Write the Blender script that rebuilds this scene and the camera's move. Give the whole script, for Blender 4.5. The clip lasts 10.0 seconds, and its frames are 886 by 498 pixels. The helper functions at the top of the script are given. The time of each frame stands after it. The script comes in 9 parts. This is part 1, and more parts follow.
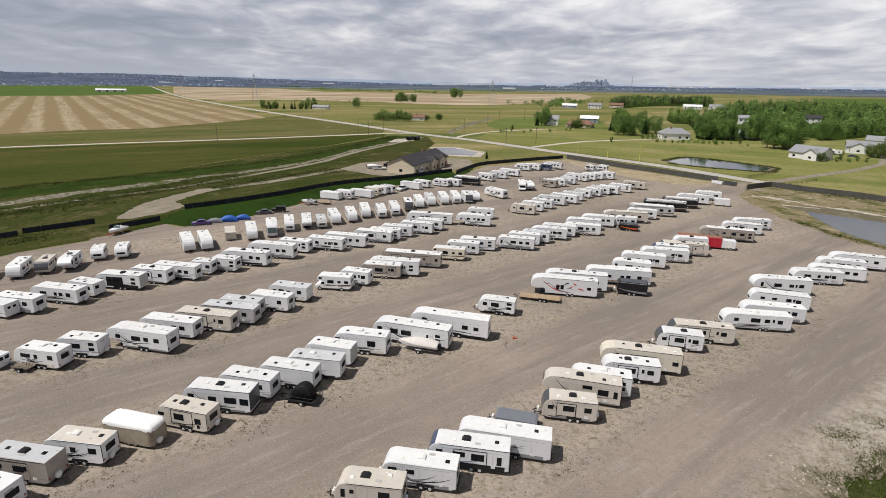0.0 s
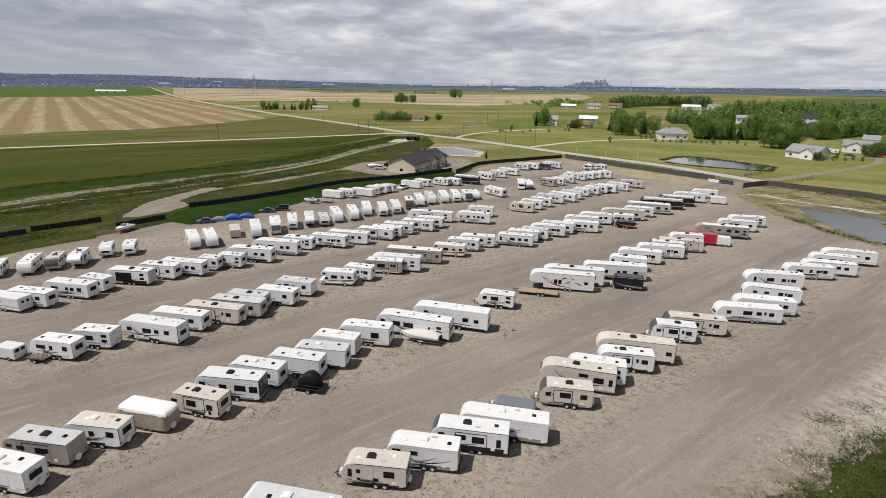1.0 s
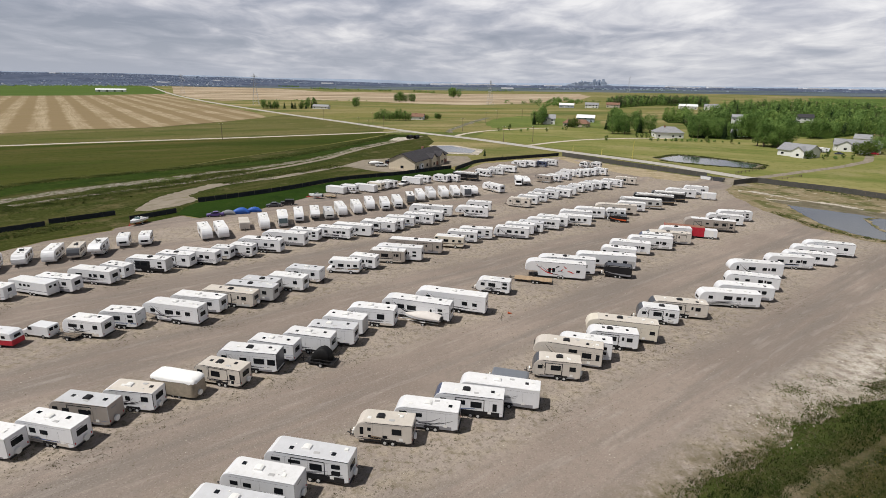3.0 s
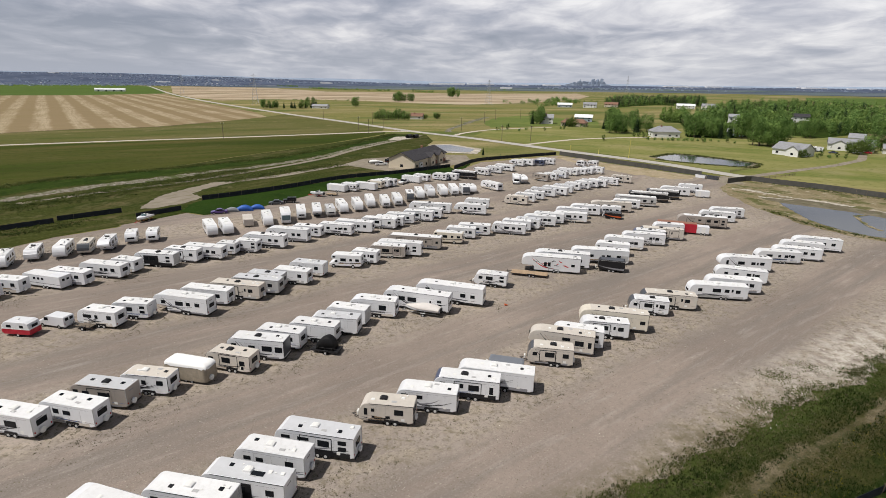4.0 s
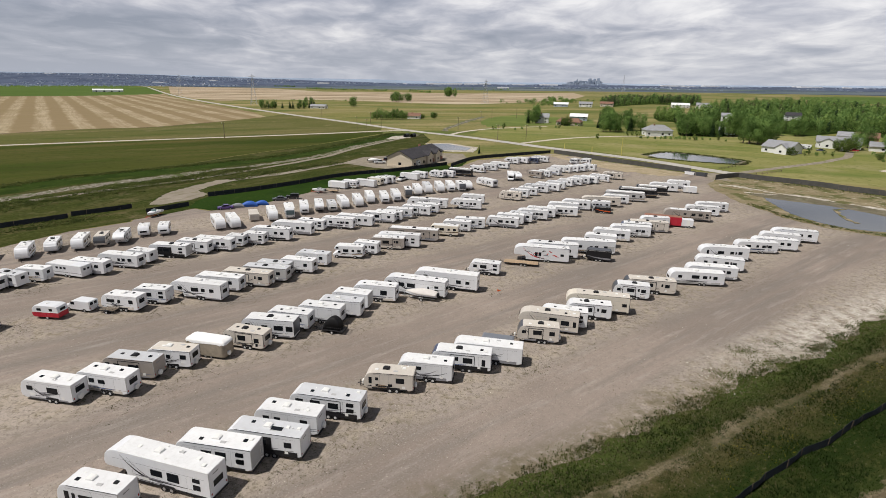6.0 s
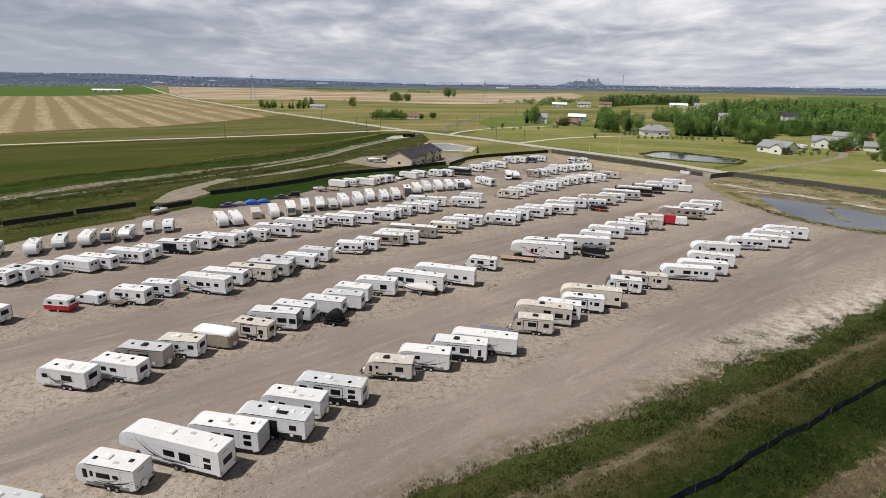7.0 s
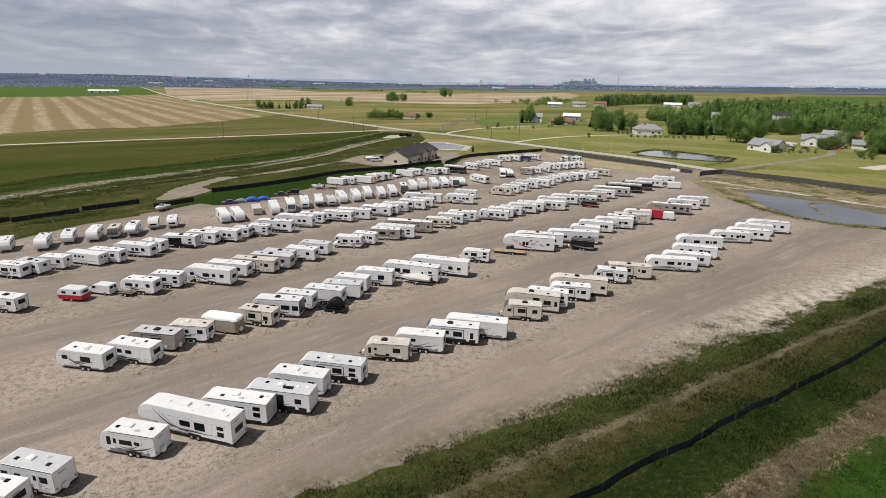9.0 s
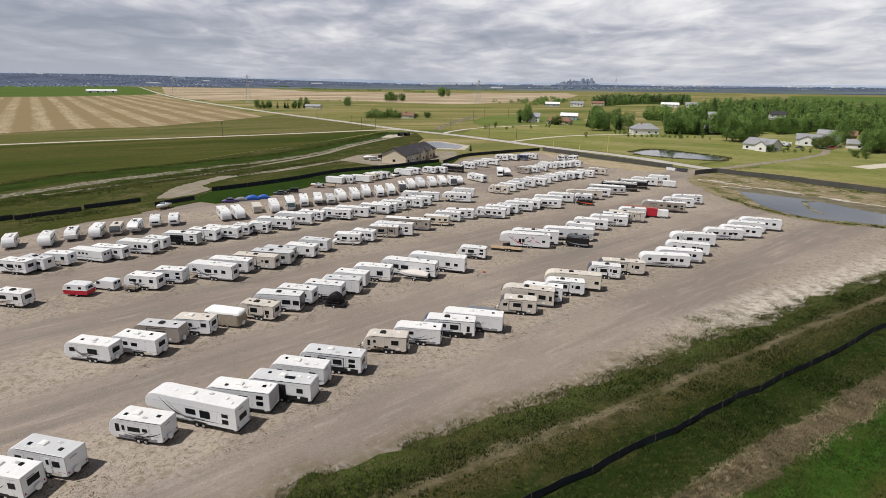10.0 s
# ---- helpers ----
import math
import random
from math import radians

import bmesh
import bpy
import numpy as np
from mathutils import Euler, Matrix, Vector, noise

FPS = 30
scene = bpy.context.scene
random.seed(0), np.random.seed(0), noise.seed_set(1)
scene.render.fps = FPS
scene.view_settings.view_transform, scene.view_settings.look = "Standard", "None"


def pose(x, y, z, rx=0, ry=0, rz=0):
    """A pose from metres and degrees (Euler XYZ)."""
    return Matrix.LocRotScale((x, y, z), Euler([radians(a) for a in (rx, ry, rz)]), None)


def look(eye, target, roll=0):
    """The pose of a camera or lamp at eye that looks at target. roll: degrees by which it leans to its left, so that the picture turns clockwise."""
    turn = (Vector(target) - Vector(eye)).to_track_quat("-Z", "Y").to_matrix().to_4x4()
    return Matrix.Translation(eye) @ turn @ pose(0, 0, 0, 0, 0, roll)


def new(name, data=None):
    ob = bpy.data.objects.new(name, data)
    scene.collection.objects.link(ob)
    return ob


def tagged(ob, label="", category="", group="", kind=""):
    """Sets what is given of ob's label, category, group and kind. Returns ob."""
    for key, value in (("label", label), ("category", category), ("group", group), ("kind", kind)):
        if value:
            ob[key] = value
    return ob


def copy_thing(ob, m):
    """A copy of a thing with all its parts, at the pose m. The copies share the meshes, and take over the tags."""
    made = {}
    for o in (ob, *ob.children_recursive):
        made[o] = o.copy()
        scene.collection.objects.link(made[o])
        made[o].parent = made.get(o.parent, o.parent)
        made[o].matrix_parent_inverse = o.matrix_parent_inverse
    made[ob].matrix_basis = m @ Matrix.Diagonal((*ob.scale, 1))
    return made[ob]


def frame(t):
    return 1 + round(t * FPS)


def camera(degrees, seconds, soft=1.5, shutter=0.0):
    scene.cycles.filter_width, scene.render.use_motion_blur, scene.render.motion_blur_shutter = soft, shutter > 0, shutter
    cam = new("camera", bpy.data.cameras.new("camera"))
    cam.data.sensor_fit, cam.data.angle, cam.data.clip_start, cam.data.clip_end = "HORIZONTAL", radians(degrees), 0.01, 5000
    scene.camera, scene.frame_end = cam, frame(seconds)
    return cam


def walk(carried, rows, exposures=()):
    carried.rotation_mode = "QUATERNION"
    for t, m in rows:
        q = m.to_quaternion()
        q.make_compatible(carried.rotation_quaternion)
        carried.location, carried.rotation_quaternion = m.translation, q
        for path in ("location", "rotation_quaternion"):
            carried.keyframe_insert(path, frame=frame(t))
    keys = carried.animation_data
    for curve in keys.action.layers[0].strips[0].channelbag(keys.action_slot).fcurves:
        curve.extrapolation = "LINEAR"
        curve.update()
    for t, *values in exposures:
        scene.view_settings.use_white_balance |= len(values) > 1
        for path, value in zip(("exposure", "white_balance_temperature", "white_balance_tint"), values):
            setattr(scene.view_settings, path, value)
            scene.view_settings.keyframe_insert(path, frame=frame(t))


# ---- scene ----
cam = camera(78.0, 10.0, 0.7)
PATH = [
    (0, (-0.045, 1.602, 39.296), (-0.128, 3.509, 38.7), 1.4),
    (0.5, (-0.109, 0.271, 39.287), (-0.191, 2.179, 38.692), 1.4),
    (1, (-0.098, -1.224, 39.207), (-0.18, 0.684, 38.613), 1.3),
    (1.5, (-0.16, -2.716, 39.151), (-0.241, -0.809, 38.556), 1.4),
    (2, (-0.205, -4.41, 39.286), (-0.283, -2.503, 38.689), 1.4),
    (2.5, (-0.177, -6.2, 39.271), (-0.255, -4.292, 38.675), 1.4),
    (4, (-0.003, -11.87, 39.462), (-0.076, -9.963, 38.865), 1.4),
    (4.5, (0.106, -13.844, 39.5), (0.035, -11.937, 38.904), 1.4),
    (5, (0.212, -15.784, 39.625), (0.144, -13.877, 39.027), 1.4),
    (5.5, (0.345, -17.612, 39.684), (0.279, -15.704, 39.086), 1.3),
    (7, (0.862, -22.521, 39.847), (0.8, -20.614, 39.25), 1.3),
    (7.5, (0.992, -23.993, 39.88), (0.934, -22.085, 39.283), 1.3),
    (8, (1.194, -25.375, 39.901), (1.138, -23.467, 39.303), 1.2),
    (8.5, (1.351, -26.67, 39.902), (1.298, -24.762, 39.305), 1.2),
    (9, (1.526, -27.942, 39.867), (1.475, -26.033, 39.27), 1.2),
    (9.5, (1.624, -29.117, 39.854), (1.577, -27.209, 39.257), 1.2),
    (10, (1.801, -30.345, 39.881), (1.756, -28.437, 39.284), 1.2),
]
walk(cam, [(t, look(eye, target, roll)) for t, eye, target, roll in PATH])

# ---- light ----
SUN_AZ, SUN_EL = radians(243), radians(60)      # compass bearing from +y towards +x, height
world = bpy.data.worlds.new("overcast_sky")
scene.world = world
world.use_nodes = True
wt = world.node_tree
wt.nodes.clear()


def node(tree, kind, **values):
    n = tree.nodes.new(kind)
    for key, value in values.items():
        if key in n.inputs:
            n.inputs[key].default_value = value
    return n


def math_node(tree, op, a, b=None, clamp=False):
    n = tree.nodes.new("ShaderNodeMath")
    n.operation, n.use_clamp = op, clamp
    for i, v in enumerate((a, b)):
        if v is None:
            continue
        if isinstance(v, (int, float)):
            n.inputs[i].default_value = v
        else:
            tree.links.new(v, n.inputs[i])
    return n.outputs[0]


def mix_node(tree, f, a, b, blend="MIX"):
    n = tree.nodes.new("ShaderNodeMix")
    n.data_type, n.blend_type = "RGBA", blend
    for i, v in ((0, f), (6, a), (7, b)):
        if isinstance(v, (int, float)):
            n.inputs[i].default_value = v
        elif isinstance(v, tuple):
            n.inputs[i].default_value = (*v, 1) if len(v) == 3 else v
        else:
            tree.links.new(v, n.inputs[i])
    return n.outputs[2]


def ramp_node(tree, f, stops):
    n = tree.nodes.new("ShaderNodeValToRGB")
    el = n.color_ramp.elements
    while len(el) < len(stops):
        el.new(0.5)
    for e, (p, c) in zip(el, stops):
        e.position = p
        e.color = (c, c, c, 1) if isinstance(c, (int, float)) else (*c, 1)
    tree.links.new(f, n.inputs[0])
    return n.outputs[0]


def noise_node(tree, vec, scale, detail=4.0, rough=0.55, distort=0.0):
    n = tree.nodes.new("ShaderNodeTexNoise")
    n.inputs["Scale"].default_value = scale
    n.inputs["Detail"].default_value = detail
    n.inputs["Roughness"].default_value = rough
    n.inputs["Distortion"].default_value = distort
    if vec is not None:
        tree.links.new(vec, n.inputs["Vector"])
    return n.outputs[0]


def mapped(tree, vec, scale=(1, 1, 1), turn=0, loc=(0, 0, 0)):
    """Coordinates turned about z by so many degrees, then scaled and moved."""
    if turn:
        r = tree.nodes.new("ShaderNodeMapping")
        r.inputs["Rotation"].default_value = (0, 0, radians(turn))
        tree.links.new(vec, r.inputs["Vector"])
        vec = r.outputs[0]
    n = tree.nodes.new("ShaderNodeMapping")
    n.inputs["Scale"].default_value, n.inputs["Location"].default_value = scale, loc
    tree.links.new(vec, n.inputs["Vector"])
    return n.outputs[0]


# cloud deck seen in perspective: the direction is carried on to a level layer
sky = wt.nodes.new("ShaderNodeTexSky")
sky.sky_type, sky.sun_disc, sky.sun_elevation, sky.sun_rotation = "NISHITA", False, SUN_EL, SUN_AZ
coord = wt.nodes.new("ShaderNodeTexCoord")
sep = wt.nodes.new("ShaderNodeSeparateXYZ")
wt.links.new(coord.outputs["Generated"], sep.inputs[0])
above = math_node(wt, "ADD", math_node(wt, "MAXIMUM", sep.outputs[2], 0.0), 0.13)
layer = wt.nodes.new("ShaderNodeCombineXYZ")
wt.links.new(math_node(wt, "DIVIDE", sep.outputs[0], above), layer.inputs[0])
wt.links.new(math_node(wt, "DIVIDE", sep.outputs[1], above), layer.inputs[1])
deck = layer.outputs[0]
n1 = noise_node(wt, mapped(wt, deck, (0.75, 0.50, 1), 12, (3.1, 1.7, 0.4)), 1.0, 4, 0.5, 0.5)
n2 = noise_node(wt, mapped(wt, deck, (2.3, 1.7, 1), -6, (9.0, 4.0, 0.2)), 1.0, 6, 0.55, 0.4)
cloud = math_node(wt, "ADD", math_node(wt, "MULTIPLY", n1, 0.50), math_node(wt, "MULTIPLY", n2, 0.50))
cloud = math_node(wt, "ADD", cloud, math_node(wt, "SUBTRACT", math_node(wt, "MULTIPLY", sep.outputs[0], 0.15), 0.015))
shade = ramp_node(wt, cloud, [(0.34, (0.30, 0.325, 0.40)), (0.44, (0.42, 0.435, 0.51)), (0.51, (0.585, 0.585, 0.645)), (0.63, (0.92, 0.90, 0.91))])
low = ramp_node(wt, sep.outputs[2], [(0.0, 1.0), (0.07, 0.0)])
shade = mix_node(wt, math_node(wt, "MULTIPLY", low, 0.65), shade, (0.48, 0.515, 0.60))
high = ramp_node(wt, sep.outputs[2], [(0.15, 0.0), (0.45, 1.0)])
shade = mix_node(wt, math_node(wt, "MULTIPLY", high, 0.9), shade, (0.085, 0.096, 0.125))
blue = node(wt, "ShaderNodeBackground", Strength=0.10)
wt.links.new(sky.outputs[0], blue.inputs[0])
grey = node(wt, "ShaderNodeBackground", Strength=1.0)
wt.links.new(shade, grey.inputs[0])
both = wt.nodes.new("ShaderNodeMixShader")
both.inputs[0].default_value = 0.90
wt.links.new(blue.outputs[0], both.inputs[1])
wt.links.new(grey.outputs[0], both.inputs[2])
wt.links.new(both.outputs[0], wt.nodes.new("ShaderNodeOutputWorld").inputs[0])

sun = new("sun", bpy.data.lights.new("sun", "SUN"))
sun.data.energy, sun.data.angle, sun.data.color = 4.5, radians(1.5), (1.0, 0.95, 0.885)
toward = Vector((math.sin(SUN_AZ) * math.cos(SUN_EL), math.cos(SUN_AZ) * math.cos(SUN_EL), math.sin(SUN_EL)))
sun.matrix_world = look(toward * 900, (0, 0, 0))

# ---- materials ----
MATS = {}


def material(name, colour, rough=0.6, metal=0.0, vary=0.12, scale=1.5, fine=18.0, bump=0.0, bump_scale=30.0, dirt=0.0,
             tint=0.0, world_space=False, coat=0.0):
    """A surface with large and small variation, optional dirt and relief. tint: spread of brightness from piece to piece."""
    m = bpy.data.materials.new(name)
    m.use_nodes = True
    t = m.node_tree
    b = t.nodes["Principled BSDF"]
    if world_space:
        vec = t.nodes.new("ShaderNodeNewGeometry").outputs["Position"]
    else:
        vec = t.nodes.new("ShaderNodeTexCoord").outputs["Object"]
    big = noise_node(t, vec, scale, 4)
    small = noise_node(t, vec, fine, 3)
    level = math_node(t, "ADD", math_node(t, "MULTIPLY", big, 0.6), math_node(t, "MULTIPLY", small, 0.4))
    f = ramp_node(t, level, [(0.3, 1 - vary), (0.7, 1 + vary)])
    col = mix_node(t, 1.0, tuple(colour), f, "MULTIPLY")
    if dirt:
        streak = noise_node(t, mapped(t, vec, (1.6, 1.6, 0.5)), 1.6, 5, 0.6)
        col = mix_node(t, math_node(t, "MULTIPLY", ramp_node(t, streak, [(0.48, 0.0), (0.75, 1.0)]), dirt), col, (0.27, 0.24, 0.19))
    if tint:
        info = t.nodes.new("ShaderNodeObjectInfo")
        g = math_node(t, "ADD", math_node(t, "MULTIPLY", info.outputs["Random"], tint), 1 - tint / 2)
        col = mix_node(t, 1.0, col, g, "MULTIPLY")
    t.links.new(col, b.inputs["Base Color"])
    b.inputs["Roughness"].default_value, b.inputs["Metallic"].default_value = rough, metal
    b.inputs["Coat Weight"].default_value = coat
    if max(colour) < 0.06 and name != "still_water":
        b.inputs["Specular IOR Level"].default_value = 0.15
    if bump:
        n = t.nodes.new("ShaderNodeBump")
        n.inputs["Strength"].default_value, n.inputs["Distance"].default_value = bump, 0.05
        t.links.new(noise_node(t, vec, bump_scale, 4), n.inputs["Height"])
        t.links.new(n.outputs[0], b.inputs["Normal"])
    MATS[name] = m
    return m


white = material("white_fibreglass", (0.71, 0.722, 0.745), 0.35, vary=0.04, dirt=0.07, tint=0.10, coat=0.2)
cream = material("cream_fibreglass", (0.66, 0.61, 0.52), 0.4, vary=0.05, dirt=0.12, tint=0.1)
beige = material("beige_fibreglass", (0.585, 0.54, 0.485), 0.4, vary=0.06, dirt=0.12, tint=0.1)
taupe = material("taupe_fibreglass", (0.33, 0.295, 0.265), 0.42, vary=0.08, dirt=0.15, tint=0.1)
greyp = material("grey_fibreglass", (0.42, 0.42, 0.42), 0.42, vary=0.06, dirt=0.12, tint=0.12)
darkp = material("dark_grey_paint", (0.06, 0.065, 0.075), 0.3, vary=0.15, coat=0.12)
blackp = material("black_paint", (0.018, 0.018, 0.02), 0.3, vary=0.2, coat=0.12)
navy = material("navy_paint", (0.05, 0.065, 0.12), 0.3, vary=0.15, coat=0.12)
lid_grey = material("slate_moulded_lid", (0.16, 0.175, 0.20), 0.45, vary=0.1, dirt=0.15)
redp = material("red_paint", (0.42, 0.010, 0.030), 0.4, vary=0.1, dirt=0.1)
orange = material("orange_paint", (0.62, 0.10, 0.02), 0.45, vary=0.1)
purple = material("purple_paint", (0.09, 0.05, 0.22), 0.3, vary=0.1, coat=0.5)
roof_white = material("white_roof_membrane", (0.68, 0.685, 0.69), 0.6, vary=0.07, scale=0.9, dirt=0.16, tint=0.12)
roof_tan = material("tan_roof_membrane", (0.55, 0.51, 0.455), 0.65, vary=0.07, scale=0.9, dirt=0.2, tint=0.1)
roof_silver = material("silver_roof_sheet", (0.52, 0.53, 0.55), 0.5, vary=0.07, scale=0.9, dirt=0.12, tint=0.1)
plastic_w = material("white_plastic", (0.74, 0.74, 0.72), 0.5, vary=0.05)
plastic_b = material("black_plastic", (0.02, 0.02, 0.022), 0.45, vary=0.2)
rubber = material("tyre_rubber", (0.022, 0.022, 0.022), 0.85, vary=0.2, bump=0.2)
rim_w = material("white_steel_rim", (0.50, 0.50, 0.50), 0.4, vary=0.06)
rim_s = material("silver_alloy_rim", (0.5, 0.5, 0.52), 0.3, 0.8, vary=0.06)
steel = material("painted_steel", (0.035, 0.035, 0.038), 0.5, 0.3, vary=0.2)
glassd = material("tinted_glass", (0.012, 0.014, 0.017), 0.08, vary=0.1)
glassl = material("pale_glass", (0.10, 0.14, 0.15), 0.08, vary=0.1)
stripe_k = material("black_vinyl", (0.025, 0.025, 0.028), 0.4, vary=0.1)
stripe_g = material("grey_vinyl", (0.22, 0.22, 0.24), 0.4, vary=0.1)
stripe_t = material("tan_vinyl", (0.28, 0.20, 0.12), 0.4, vary=0.1)
stripe_r = material("red_vinyl", (0.50, 0.02, 0.02), 0.4, vary=0.1)
stripe_b = material("blue_vinyl", (0.10, 0.15, 0.30), 0.4, vary=0.1)
lamp_red = material("red_tail_lens", (0.35, 0.01, 0.01), 0.25, vary=0.1)
canvas_t = material("tan_canvas", (0.31, 0.265, 0.205), 0.9, vary=0.28, bump=0.7, bump_scale=4, dirt=0.6)
canvas_w = material("white_canvas", (0.80, 0.80, 0.79), 0.8, vary=0.05, bump=0.3, bump_scale=5)
canvas_k = material("black_tarp", (0.012, 0.012, 0.013), 0.6, vary=0.3, bump=0.5, bump_scale=5)
canvas_b = material("blue_tarp", (0.02, 0.10, 0.42), 0.55, vary=0.15, bump=0.5, bump_scale=5)
canvas_p = material("faded_boat_canvas", (0.60, 0.57, 0.54), 0.85, vary=0.08, bump=0.4, bump_scale=5)
canvas_g = material("grey_car_cover", (0.22, 0.23, 0.25), 0.8, vary=0.12, bump=0.5, bump_scale=5)
wood_old = material("grey_worn_planks", (0.16, 0.13, 0.10), 0.85, vary=0.25, fine=30, bump=0.3)
wood = material("weathered_planks", (0.36, 0.26, 0.165), 0.8, vary=0.25, fine=30, bump=0.3)
pole_wood = material("pole_wood", (0.16, 0.12, 0.085), 0.85, vary=0.25, bump=0.3)
pole_yellow = material("yellow_marker_paint", (0.55, 0.47, 0.12), 0.6, vary=0.15)
siding_c = material("cream_siding", (0.56, 0.49, 0.38), 0.75, vary=0.06, tint=0.05)
siding_w = material("white_siding", (0.72, 0.72, 0.70), 0.7, vary=0.06, tint=0.08)
siding_b = material("blue_grey_siding", (0.36, 0.41, 0.47), 0.7, vary=0.06)
brick_r = material("red_brown_brick", (0.25, 0.12, 0.08), 0.85, vary=0.2)
shingle_d = material("charcoal_shingles", (0.052, 0.05, 0.055), 0.9, vary=0.3, scale=0.8, fine=6, bump=0.5, bump_scale=8, tint=0.15)
shingle_g = material("grey_shingles", (0.26, 0.265, 0.28), 0.9, vary=0.2, scale=0.8, fine=6, tint=0.15)
shingle_r = material("brown_shingles", (0.20, 0.11, 0.075), 0.9, vary=0.2, scale=0.8, fine=6)
metal_w = material("white_metal_sheet", (0.78, 0.79, 0.80), 0.4, vary=0.04)
concrete = material("pale_concrete", (0.42, 0.41, 0.39), 0.9, vary=0.15, bump=0.2)
tower_m = material("galvanised_lattice", (0.42, 0.44, 0.47), 0.5, 0.5, vary=0.1)
fence_k = material("black_silt_fabric", (0.026, 0.030, 0.036), 0.75, vary=0.35, scale=0.6, fine=5, bump=0.5, bump_scale=4)
fence_g = material("grey_privacy_slats", (0.07, 0.068, 0.062), 0.8, vary=0.3, scale=0.5, fine=6, bump=0.3, bump_scale=6)
# grey-blue of distance haze mixed into the tower colour
city_m = material("haze_tinted_cladding", (0.34, 0.40, 0.49), 0.7, vary=0.15, scale=0.02, fine=0.1, tint=0.3)
# the hills' blue is aerial haze painted into their base colour
ridge_m = material("haze_tinted_hills", (0.27, 0.33, 0.43), 1.0, vary=0.12, scale=0.004, fine=0.03, world_space=True)
trunk_m = material("bark", (0.10, 0.075, 0.055), 0.9, vary=0.25, bump=0.4)


def leaf_material(name, dark, light):
    m = bpy.data.materials.new(name)
    m.use_nodes = True
    t = m.node_tree
    b = t.nodes["Principled BSDF"]
    g = t.nodes.new("ShaderNodeNewGeometry")
    info = t.nodes.new("ShaderNodeObjectInfo")
    f = math_node(t, "ADD", math_node(t, "MULTIPLY", g.outputs["Random Per Island"], 0.55), math_node(t, "MULTIPLY", info.outputs["Random"], 0.45))
    big = ramp_node(t, noise_node(t, g.outputs["Position"], 0.20, 2), [(0.40, 0.0), (0.60, 1.0)])
    f = math_node(t, "ADD", math_node(t, "MULTIPLY", f, 0.42), math_node(t, "MULTIPLY", big, 0.58))
    tone = mix_node(t, f, dark, light)
    t.links.new(tone, b.inputs["Base Color"])
    b.inputs["Roughness"].default_value = 0.75
    b.inputs["Specular IOR Level"].default_value = 0.1
    thin = t.nodes.new("ShaderNodeBsdfTranslucent")
    t.links.new(tone, thin.inputs["Color"])
    leafy = t.nodes.new("ShaderNodeMixShader")
    leafy.inputs[0].default_value = 0.42
    t.links.new(b.outputs[0], leafy.inputs[1])
    t.links.new(thin.outputs[0], leafy.inputs[2])
    t.links.new(leafy.outputs[0], t.nodes["Material Output"].inputs["Surface"])
    MATS[name] = m
    return m


leaf = leaf_material("poplar_leaves", (0.050, 0.110, 0.028), (0.27, 0.40, 0.115))
leaf_fresh = leaf_material("aspen_leaves", (0.11, 0.19, 0.045), (0.31, 0.42, 0.12))
leaf_old = leaf_material("bare_twig_haze", (0.075, 0.085, 0.040), (0.16, 0.16, 0.085))
leaf_dark = leaf_material("spruce_needles", (0.024, 0.052, 0.022), (0.085, 0.13, 0.055))
leaf_pale = leaf_material("willow_leaves", (0.06, 0.10, 0.025), (0.19, 0.25, 0.07))
blade = leaf_material("grass_blades", (0.010, 0.023, 0.004), (0.040, 0.064, 0.013))
blade_lush = leaf_material("lush_blades", (0.024, 0.052, 0.008), (0.085, 0.140, 0.026))
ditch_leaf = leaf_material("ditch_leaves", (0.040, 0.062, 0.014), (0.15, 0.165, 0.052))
blade_dry = leaf_material("dry_grass_blades", (0.13, 0.105, 0.06), (0.31, 0.26, 0.17))
weed = leaf_material("weed_leaves", (0.045, 0.046, 0.020), (0.125, 0.115, 0.058))
blade_edge = leaf_material("edge_weed_blades", (0.045, 0.062, 0.014), (0.145, 0.165, 0.048))
dandelion = leaf_material("yellow_flowers", (0.40, 0.32, 0.02), (0.6, 0.50, 0.05))


def ground_material(name, layers, rough=0.95, bump=0.35, bump_scale=3.0):
    """layers: the base colour, then (colour, mapping scale, turn, noise scale, low, high) laid over it where the noise passes from low to high."""
    m = bpy.data.materials.new(name)
    m.use_nodes = True
    t = m.node_tree
    b = t.nodes["Principled BSDF"]
    pos = t.nodes.new("ShaderNodeNewGeometry").outputs["Position"]
    col = (*layers[0], 1)
    for i, (c, sc, turn, ns, lo, hi, amount) in enumerate(layers[1:]):
        v = mapped(t, pos, sc, turn, (i * 13.7, i * 7.3, 0))
        f = ramp_node(t, noise_node(t, v, ns, 6, 0.6), [(lo, 0.0), (hi, 1.0)])
        col = mix_node(t, math_node(t, "MULTIPLY", f, amount), col, c)
    t.links.new(col, b.inputs["Base Color"])
    b.inputs["Roughness"].default_value = rough
    b.inputs["Specular IOR Level"].default_value = 0.02
    n = t.nodes.new("ShaderNodeBump")
    n.inputs["Strength"].default_value, n.inputs["Distance"].default_value = bump, 0.15
    t.links.new(noise_node(t, pos, bump_scale, 6, 0.65), n.inputs["Height"])
    t.links.new(n.outputs[0], b.inputs["Normal"])
    MATS[name] = m
    return m


ONE = (1, 1, 1)
LANE = (0.07, 1, 1)      # stretched along the lanes


